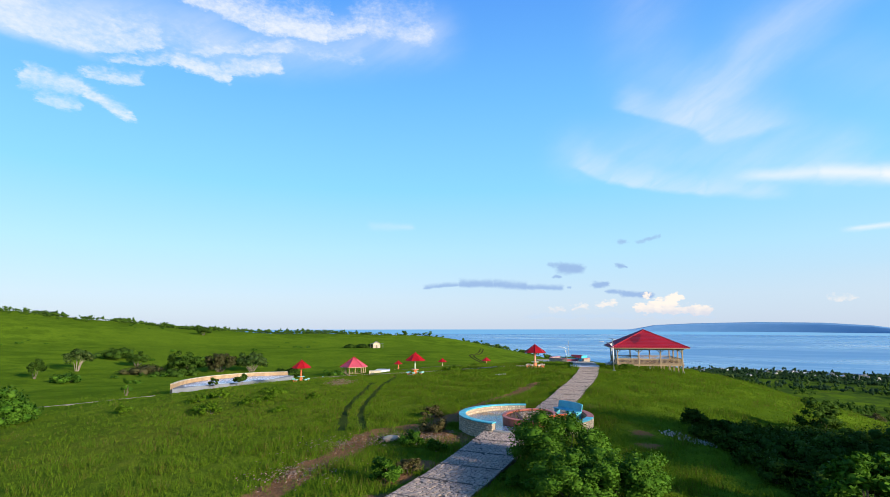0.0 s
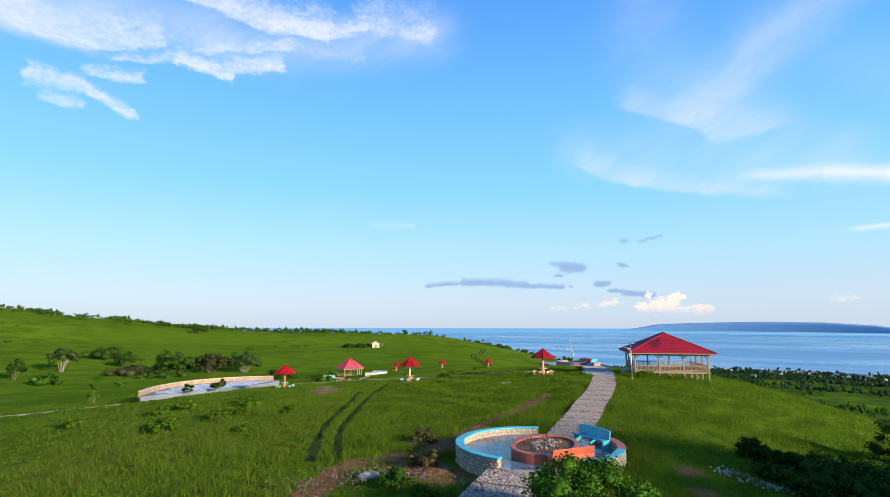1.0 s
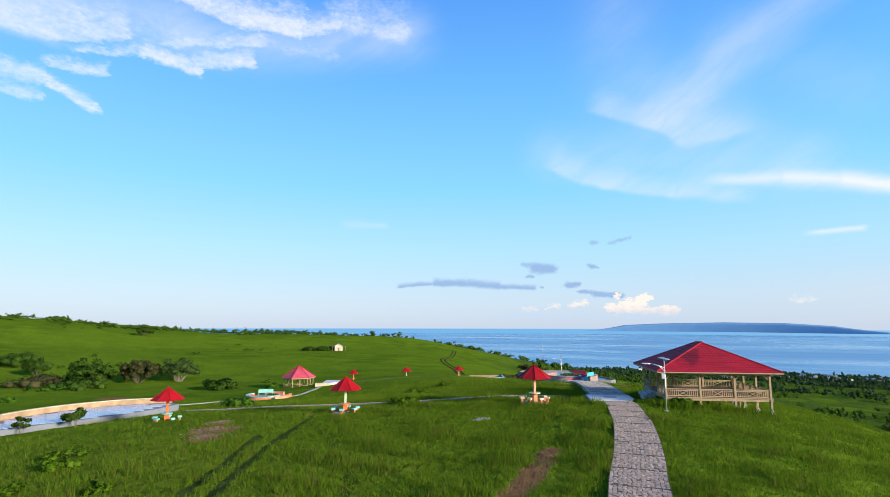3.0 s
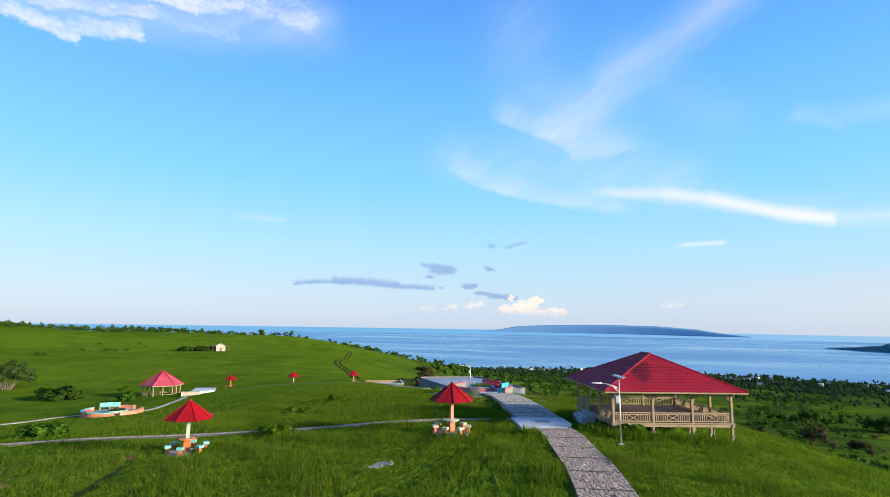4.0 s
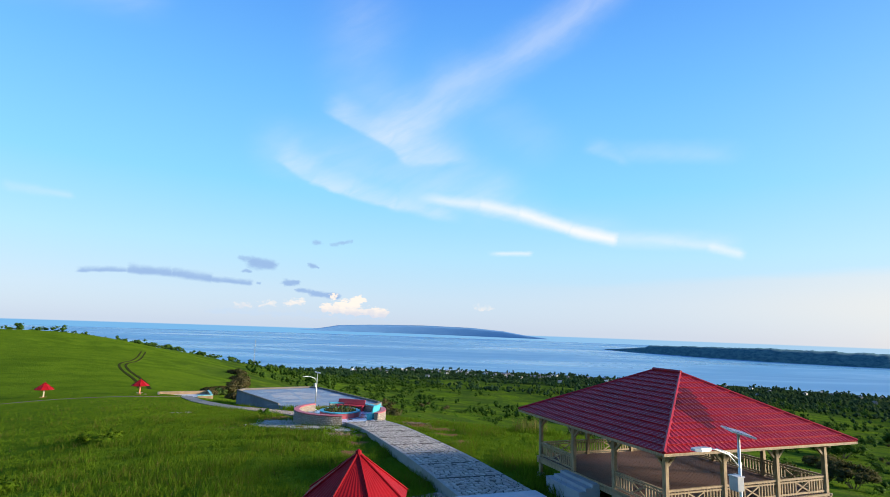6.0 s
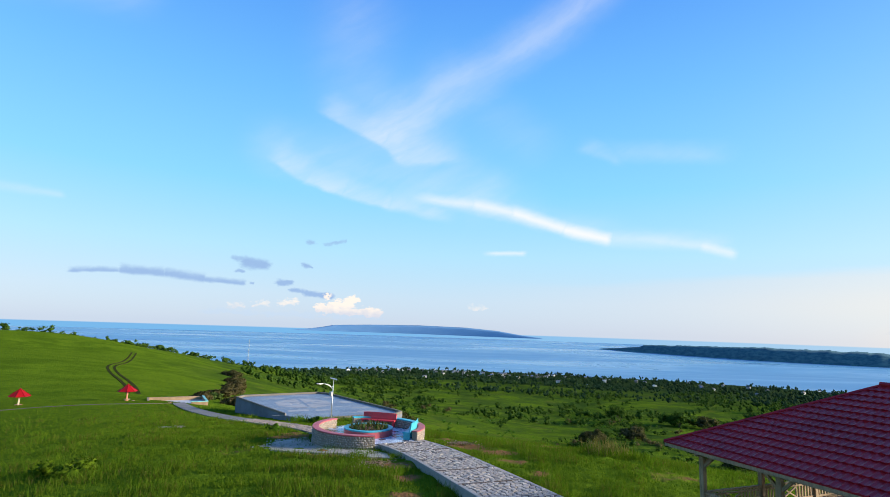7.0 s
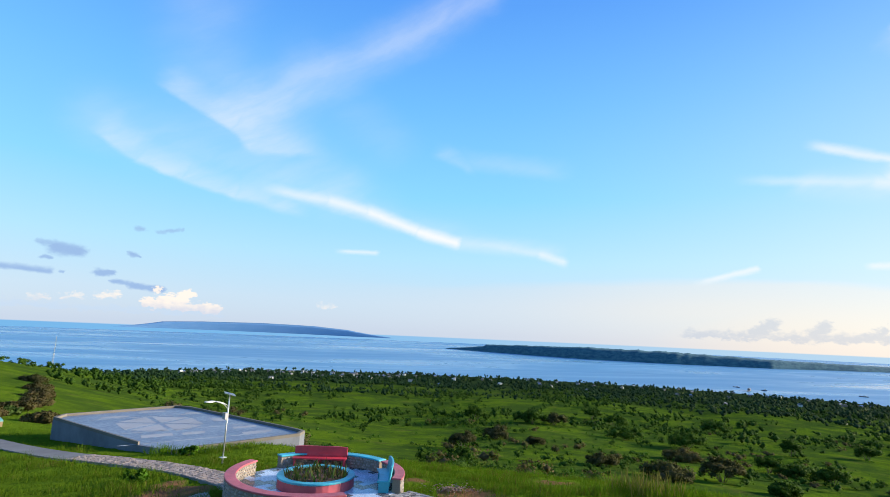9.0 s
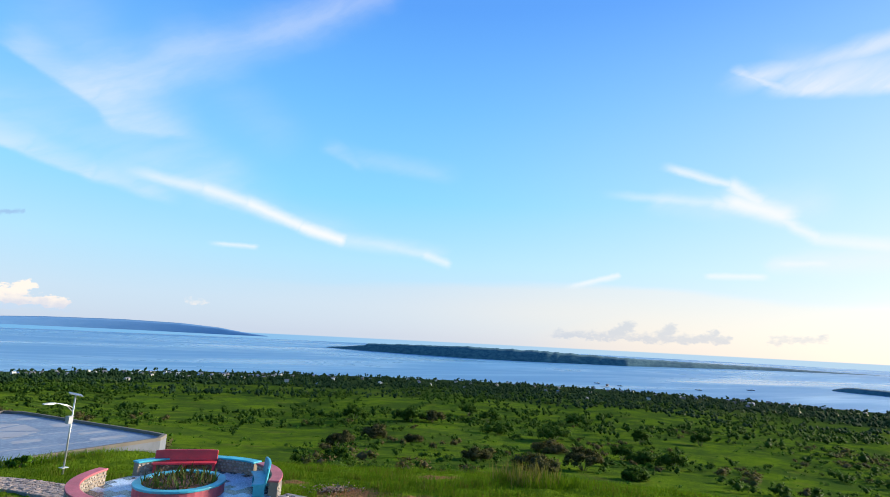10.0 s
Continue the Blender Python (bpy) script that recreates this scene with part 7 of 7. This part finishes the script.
# unseen tall trees, added beside the start of the walk only to shade the hillside
for i, (x, y, w, h) in enumerate(((27, 15, 7, 14.5), (31, 20, 8, 16), (29, 24, 6, 12.5), (35, 25.5, 8, 12.5), (27.5, 10.5, 6, 8), (38, 20, 9, 17), (25, 19.5, 5, 10.5), (44, 30, 9, 13), (33, 9, 8, 13), (31, 2, 8, 9), (40, 12, 9, 17), (49, 24, 9, 15))):
    bush(x, y, w, h, 230 + i, per=55, size=0.62, blobs=46, mat="wood_leaf", label="unseen tall dark tree added to shade the slope beside the path", kind="tree", trunk=1.0)

# ---------------------------------------------------------------- house on the hill, village, mast, boats
hx, hy = -38.5, 303.0
house = thing("house", pose(hx, hy, gz(hx, hy), 0, 0, 12), "small unfinished pale house on the hillside", "house")
part("wall", Geo().box(0, 0, 1.4, 5.0, 4.5, 3.4), "cream", house)
part("gable", Geo().prism([(-2.5, -2.24), (2.5, -2.24), (2.5, 2.24), (-2.5, 2.24)], 3.1, 3.14).grow([(-2.5, -2.22, 3.1), (2.5, -2.22, 3.1), (0, -2.22, 4.6)], [(0, 1, 2)]), "cream", house)
for sx in (-1, 1):
    part("roof", Geo().grow([(sx * 3.1, -2.9, 2.85), (sx * 3.1, 2.9, 2.85), (0, 2.9, 4.72), (0, -2.9, 4.72), (sx * 3.1, -2.9, 2.97), (sx * 3.1, 2.9, 2.97), (0, 2.9, 4.84), (0, -2.9, 4.84)], [(0, 1, 2, 3), (7, 6, 5, 4), (0, 3, 7, 4), (1, 0, 4, 5), (2, 1, 5, 6), (3, 2, 6, 7)]), "village_roof", house)
house.scale = (0.78, 0.78, 0.78)
for x in (-4.2, 4.4):
    part("porch_post", Geo().beam((x, -2.6, -0.4), (x, -2.6, 2.9), 0.2, 0.2), "village_wall", house)
    part("porch_roof", Geo().box(x * 0.86, -1.2, 2.95, 2.0, 3.4, 0.12), "village_roof", house)
for x in (-1.3, 1.3):
    part("window", Geo().box(x, -2.26, 1.7, 0.9, 0.06, 1.1), "step_concrete", house)
part("door", Geo().box(0, -2.26, 1.0, 0.9, 0.06, 2.0), "bark", house)


for i, (x, y, w, h) in enumerate(((-46, 302, 8, 2.2), (-53, 300, 8, 1.6), (-41, 306, 6, 2.6))):
    bush(x, y, w, h, 260 + i, per=90, size=0.32, blobs=24, mat="wood_leaf", label="dark scrub beside the house on the hill")


def village_house(seed):
    r = random.Random(seed)
    w, d, h = r.uniform(6, 10), r.uniform(5, 8), r.uniform(2.8, 3.6)
    roof = r.choice(["village_roof", "village_roof", "village_roof", "rust_roof", "blue_roof", "whitewash"])
    word = {"village_roof": "grey", "rust_roof": "rusty", "blue_roof": "blue", "whitewash": "white"}[roof]
    t = thing("village_house", pose(0, 0, -300), f"small pale village house with a {word} gable roof", "house", "houses of the coastal village")
    part("wall", Geo().box(0, 0, h / 2 - 0.5, w, d, h + 1.0), r.choice(["village_wall", "village_wall", "whitewash"]), t)
    part("roof", Geo().grow([(-w / 2 - 0.5, -d / 2 - 0.5, h), (w / 2 + 0.5, -d / 2 - 0.5, h), (w / 2 + 0.5, d / 2 + 0.5, h), (-w / 2 - 0.5, d / 2 + 0.5, h), (-w / 2 - 0.5, 0, h + d * 0.32), (w / 2 + 0.5, 0, h + d * 0.32)],
                            [(0, 1, 5, 4), (2, 3, 4, 5), (0, 4, 3), (1, 2, 5), (3, 2, 1, 0)]), roof, t)
    for x in (-w / 4, w / 4):
        part("window", Geo().box(x, -d / 2 - 0.02, h * 0.55, 1.1, 0.08, 1.2), "step_concrete", t)
    t.scale = (0.54, 0.54, 0.54)
    return t


models = [village_house(s) for s in range(6)]
rv = random.Random(9)
placed = []
for b0, b1, r0, r1, n in ((22, 44, 800, 930, 60), (40, 62, 820, 940, 16), (62, 92, 850, 950, 20), (84, 112, 840, 950, 34), (30, 60, 640, 800, 10), (60, 100, 560, 800, 6)):
    for _ in range(n):
        b, r = radians(rv.uniform(b0, b1)), rv.uniform(r0, r1)
        x, y = CX + r * math.sin(b), CY + r * math.cos(b)
        placed.append(copy_thing(models[rv.randrange(6)], pose(x, y, gz(x, y) + 2.0, 0, 0, rv.uniform(0, 360))))
for t in models:
    k = rv.uniform(28, 36)
    x, y = CX + 930 * math.sin(radians(k)), CY + 930 * math.cos(radians(k))
    t.matrix_basis = pose(x, y, gz(x, y) + 2.0, 0, 0, rv.uniform(0, 360)) @ Matrix.Diagonal((0.54, 0.54, 0.54, 1))

rm_ = 820.0
mx, my = 7 + rm_ * math.sin(radians(13.4)), 67 + rm_ * math.cos(radians(13.4))
mast = thing("lattice_mast", pose(mx, my, gz(mx, my)), "slender lattice radio mast rising above the coastal trees", "mast")
top = 5.5 - rm_ * math.tan(radians(1.6)) - gz(mx, my)
for i in range(3):
    a = 2.1 * i
    part("leg", Geo().tube([(1.2 * math.cos(a), 1.2 * math.sin(a), 0), (0.25 * math.cos(a), 0.25 * math.sin(a), top)], 0.13, 5), "galvanised", mast)
for k in range(12):
    z0, z1 = top * k / 12, top * (k + 1) / 12
    g = Geo()
    for i in range(3):
        r0, r1 = 1.2 - 0.95 * k / 12, 1.2 - 0.95 * (k + 1) / 12
        g.beam((r0 * math.cos(2.1 * i), r0 * math.sin(2.1 * i), z0), (r1 * math.cos(2.1 * i + 2.1), r1 * math.sin(2.1 * i + 2.1), z1), 0.1, 0.1)
    part("lattice", g, "galvanised", mast)


def boat(bearing, el_deg, length, label):
    d = 75 / math.tan(radians(el_deg))
    x, y = 8 + d * math.sin(radians(bearing)), 77 + d * math.cos(radians(bearing))
    t = thing("boat", pose(x, y, SEA_Z, 0, 0, 90 - bearing + 70), label, "boat", "boats off the coast")
    hull = []
    for u in np.linspace(-1, 1, 9):
        w = 0.16 * length * (1 - abs(u) ** 2.5) + 0.05
        hull += [(u * length / 2, -w, 1.1 + 0.5 * u * u), (u * length / 2, -w * 0.6, -0.3), (u * length / 2, w * 0.6, -0.3), (u * length / 2, w, 1.1 + 0.5 * u * u)]
    part("hull", Geo().grow(hull, [(4 * i + j, 4 * i + 4 + j, 4 * i + 5 + j, 4 * i + 1 + j) for i in range(8) for j in range(3)] + [(4 * i, 4 * i + 3, 4 * i + 7, 4 * i + 4) for i in range(8)]), "grey_wall", t)
    part("cabin", Geo().box(-length * 0.15, 0, 1.9, length * 0.3, length * 0.14, 1.5), "whitewash", t)
    return t


boat(77.4, 3.69, 12, "small boat moored off the village")
boat(86.7, 3.65, 14, "small boat moored off the village")
boat(91.0, 3.31, 16, "small boat moored off the village")
boat(79.6, 3.8, 10, "small boat moored off the village")
pd = 75 / math.tan(radians(3.93))
pier = thing("jetty", pose(8 + pd * math.sin(radians(78.4)), 77 + pd * math.cos(radians(78.4)), SEA_Z, 0, 0, 8), "long low jetty with a shed roof off the village", "jetty")
part("deck", Geo().box(0, 0, 0.9, 46, 4, 0.5), "concrete", pier)
part("shed", Geo().box(0, 0, 2.4, 14, 4, 2.6), "village_wall", pier)
part("shed_roof", Geo().grow([(-8, -3, 3.6), (8, -3, 3.6), (8, 3, 3.6), (-8, 3, 3.6), (-7, 0, 5.2), (7, 0, 5.2)], [(0, 1, 5, 4), (2, 3, 4, 5), (0, 4, 3), (1, 2, 5), (3, 2, 1, 0)]), "village_roof", pier)
for x in range(-20, 21, 8):
    part("pile", Geo().tube([(x, 0, -3), (x, 0, 0.8)], 0.4, 6), "grey_wall", pier)


# ---------------------------------------------------------------- long grass
def grass(name, n, seed, mat, label, tall=(0.10, 0.30), dry=False):
    rng = np.random.default_rng(seed)
    spine = np.array([(-4, 14), (2, 30), (6, 48), (10, 62), (14, 78), (20, 96), (24, 112)], float)
    m = int(n * (7 if dry else 1.9))
    k = rng.integers(0, len(spine) - 1, m)
    t = rng.uniform(0, 1, (m, 1))
    c = spine[k] * (1 - t) + spine[k + 1] * t
    spread = rng.standard_normal((m, 2)) * np.where(rng.uniform(0, 1, (m, 1)) < 0.65, 13.0, 26.0)
    p = c + spread
    x, y = p[:, 0], p[:, 1]
    ok = np.ones(m, bool)
    for line, half in ((WAY_SOUTH, 1.52), (WAY_MID, 1.18), (WAY_NORTH, 1.62), (WAY_COURT, 1.2), (WAY_THIN, 0.45), (RUT_A, 0.26), (RUT_B, 0.26)):
        ok &= near_line(x, y, line) > half * rng.uniform(0.86, 1.08, m)
    ok &= np.hypot(x - PLAZA_A[0], y - PLAZA_A[1]) > 4.1
    ok &= np.hypot(x - PLAZA_B[0], y - PLAZA_B[1]) > 3.5
    for ux_, uy_, *_ in SETS:
        ok &= np.hypot(x - ux_, y - uy_) > 0.95
    ok &= ~((x > 16.6) & (x < 20.6) & (y > 68) & (y < 73.5))
    ok &= ~((x > 21.6) & (x < 35.6) & (y > 114.4) & (y < 134.5))
    ok &= ~((x < -24.4) & (y > 68.5) & (x > -36) & (y < 89) & (x + 34.4 < 0.62 * (y - 68)))
    q = np.array([25.45, 69.25])
    ok &= ~((np.abs((x - q[0]) * 0.981 - (y - q[1]) * 0.194) < 3.6) & (np.abs((x - q[0]) * 0.194 + (y - q[1]) * 0.981) < 3.6))
    clump = np.sin(x * 0.9 + 2 * np.sin(y * 0.35)) * np.sin(y * 0.8 + 1.5 * np.sin(x * 0.4)) + 0.5 * np.sin(x * 2.3 + y * 1.1) * np.sin(y * 2.7)
    for line, half in ((EARTH_WEST, 1.0), (EARTH_EAST, 0.7)):
        ok &= (near_line(x, y, line) > half * rng.uniform(0.4, 1.2, m)) | (rng.uniform(0, 1, m) < 0.10)
    for cx, cy, r in [q[:3] for q in BARE] + [(17.5, 97.5, 2.2), (16.8, 94.5, 1.3), (18.8, 92.0, 1.3), (19.7, 90.0, 0.9)]:
        ok &= (np.hypot(x - cx, y - cy) > r * rng.uniform(0.4, 1.1, m)) | (rng.uniform(0, 1, m) < 0.10)
    if dry:
        ok &= clump > rng.uniform(-0.1, 0.9, m)
    p, clump = p[ok][:n], clump[ok][:n]
    n = len(p)
    z = land(p[:, 0], p[:, 1])
    blades = 3
    a = rng.uniform(0, 6.28, (n, blades))
    h = rng.uniform(*tall, (n, blades)) * (0.80 + 0.42 * clump.clip(-1.2, 1.4))[:, None]
    bx = p[:, None, 0] + rng.uniform(-0.10, 0.10, (n, blades))
    by = p[:, None, 1] + rng.uniform(-0.10, 0.10, (n, blades))
    w = 0.007 + 0.009 * rng.uniform(0, 1, (n, blades))
    lean = h * rng.uniform(0.15, 0.6, (n, blades))
    la = rng.uniform(0, 6.28, (n, blades))
    v = np.empty((n, blades, 3, 3))
    v[..., 0, 0], v[..., 0, 1], v[..., 0, 2] = bx - w * np.cos(a), by - w * np.sin(a), z[:, None] - 0.03
    v[..., 1, 0], v[..., 1, 1], v[..., 1, 2] = bx + w * np.cos(a), by + w * np.sin(a), z[:, None] - 0.03
    v[..., 2, 0], v[..., 2, 1], v[..., 2, 2] = bx + lean * np.cos(la), by + lean * np.sin(la), z[:, None] + h
    ob = part(name, raw_mesh(name, v.reshape(-1, 3), np.arange(n * blades * 3).reshape(-1, 3), mat), mat)
    return tagged(ob, label, "grass", kind="stuff")


grass("grass", 215000, 301, "grass_blade", "long lush green grass over the hilltop")
def reeds(x, y, r, h, n, seed, mat, label):
    t = thing("tall_grass", pose(x, y, gz(x, y)), label, "grass")
    part("blade_tuft", sprigs(random.Random(seed), n, r, h, -0.05, 0.018), mat, t)["kind"] = "stuff"


for i, (x, y, r, h, n, mat) in enumerate(((20.6, 64.84, 0.7, 0.62, 150, "grass_blade"), (21.45, 64.59, 0.7, 0.62, 150, "grass_blade"), (22.3, 64.6, 0.7, 0.62, 150, "grass_blade"), (23.15, 64.28, 0.7, 0.62, 150, "grass_blade"), (24.0, 64.06, 0.7, 0.62, 150, "grass_blade"), (24.85, 64.09, 0.7, 0.62, 150, "grass_blade"), (25.7, 64.23, 0.7, 0.62, 150, "grass_blade"), (26.55, 63.99, 0.7, 0.62, 150, "grass_blade"), (27.4, 63.8, 0.7, 0.62, 150, "grass_blade"), (20.4, 66.6, 0.6, 0.55, 130, "grass_blade"), (20.9, 67.4, 0.6, 0.55, 130, "grass_blade"), (21.3, 70.9, 0.6, 0.55, 130, "grass_blade"), (21.6, 72.3, 0.6, 0.55, 130, "grass_blade"), (22.0, 73.6, 0.6, 0.55, 130, "grass_blade"), (16.0, 67.2, 0.6, 0.55, 130, "grass_blade"), (15.3, 69.5, 0.6, 0.55, 130, "grass_blade"), (20.6, 71.9, 0.6, 0.55, 130, "grass_blade"), (19.9, 67.0, 0.6, 0.55, 130, "grass_blade"), (15.9, 72.9, 0.6, 0.55, 130, "grass_blade"), (33.4, 85.6, 0.8, 1.0, 70, "dry_grass"), (33.9, 86.6, 0.8, 1.0, 70, "dry_grass"), (33.5, 87.5, 0.8, 1.0, 70, "dry_grass"), (32.8, 86.4, 0.8, 1.0, 70, "dry_grass"), (33.0, 87.2, 0.9, 0.55, 130, "grass_blade"), (34.2, 85.6, 0.9, 0.55, 130, "grass_blade"), (32.4, 85.4, 0.9, 0.55, 130, "grass_blade"), (33.6, 84.6, 0.9, 0.55, 130, "grass_blade"), (34.4, 87.6, 0.9, 0.55, 130, "grass_blade"))):
    reeds(x, y, r, h, n, 500 + i, mat, "clump of tall tan reed grass on the brow" if mat == "dry_grass" else "clump of tall green grass on the brow")
for i in range(11):
    reeds(23.6 + i * 0.8, 114.0 - 0.12 * (i % 3) + (1.2 if i < 2 else 0.0), 0.75, 0.72 - 0.03 * i, 130, 540 + i, "lush_blade", "clump of tall green grass before the court")
grass("lush_grass", 26000, 304, "lush_blade", "taller lush tussocks in the meadow grass", (0.26, 0.46), True)
grass("seed_grass", 24000, 303, "seed_grass", "browning seed heads among the meadow grass", (0.16, 0.36), True)
grass("dry_grass", 2500, 302, "dry_grass", "dry straw-coloured stalks among the grass", (0.15, 0.38), True)


# ---------------------------------------------------------------- litter and loose stones
def litter(name, spots, n, seed, mat, size, label, stones=False):
    """Fallen leaves, or loose stones, strewn in round patches. spots: rows of x, y, radius."""
    rng = np.random.default_rng(seed)
    g = Geo()
    for x, y, r in spots:
        for _ in range(n):
            a, d = rng.uniform(0, 6.28), r * abs(rng.standard_normal()) * 0.55
            px, py, s, t = x + d * math.cos(a), y + d * math.sin(a), size * rng.uniform(0.5, 1.4), rng.uniform(0, 6.28)
            z = gz(px, py)
            c, q = math.cos(t) * s, math.sin(t) * s
            if stones:
                ring = [(px + s * rng.uniform(0.7, 1.2) * math.cos(k * 1.2566 + t), py + s * rng.uniform(0.7, 1.2) * math.sin(k * 1.2566 + t)) for k in range(5)]
                top = [(px + (u - px) * 0.6, py + (v - py) * 0.6, z + s * rng.uniform(0.5, 0.8)) for u, v in ring]
                g.grow([(u, v, z - 0.03) for u, v in ring] + top, [(k, (k + 1) % 5, 5 + (k + 1) % 5, 5 + k) for k in range(5)] + [(5, 6, 7, 8, 9)])
            else:
                lift = z + rng.uniform(0.02, 0.09)
                g.grow([(px - c, py - q, lift), (px - q * 0.4, py + c * 0.4, lift + 0.03), (px + c, py + q, lift + rng.uniform(0, 0.05)), (px + q * 0.4, py - c * 0.4, lift)], [(0, 1, 2, 3)])
    return tagged(part(name, g, mat), label, "litter", kind="stuff")


litter("dead_leaves", [(-12.6, 65.6, 2.0), (-12.0, 62.8, 1.4), (-13.4, 69.0, 1.1), (-5.8, 31.5, 2.6), (-0.9, 32.0, 2.0), (-7.2, 26.0, 2.6), (-3.2, 32.5, 1.8), (18.8, 88.5, 1.2), (26.8, 92.5, 1.2)], 420, 401, "dead_leaf", 0.07, "brown dead leaves strewn over bare earth")
litter("loose_stones", [(16.6, 97.0, 1.4), (18.0, 94.0, 1.2), (19.0, 91.5, 0.9), (17.5, 99.2, 1.2), (13.2, 32.0, 0.7), (13.6, 31.4, 0.8), (14.0, 30.7, 0.7), (14.3, 30.1, 0.6)], 70, 402, "rubble", 0.07, "pale loose stones and broken concrete", True)

boulder = Geo().lathe([(0.42, -0.2), (0.48, 0.08), (0.36, 0.26), (0.12, 0.33)], 9, (0, 0))
boulder = part("boulder", boulder, "wall_stone", smooth=True)
boulder.matrix_world = pose(-3.14, 32.28, gz(-3.14, 32.28), 0, 0, 20) @ Matrix.Diagonal((1.1, 0.8, 0.7, 1))
tagged(boulder, "pale rounded boulder on bare earth", "boulder")
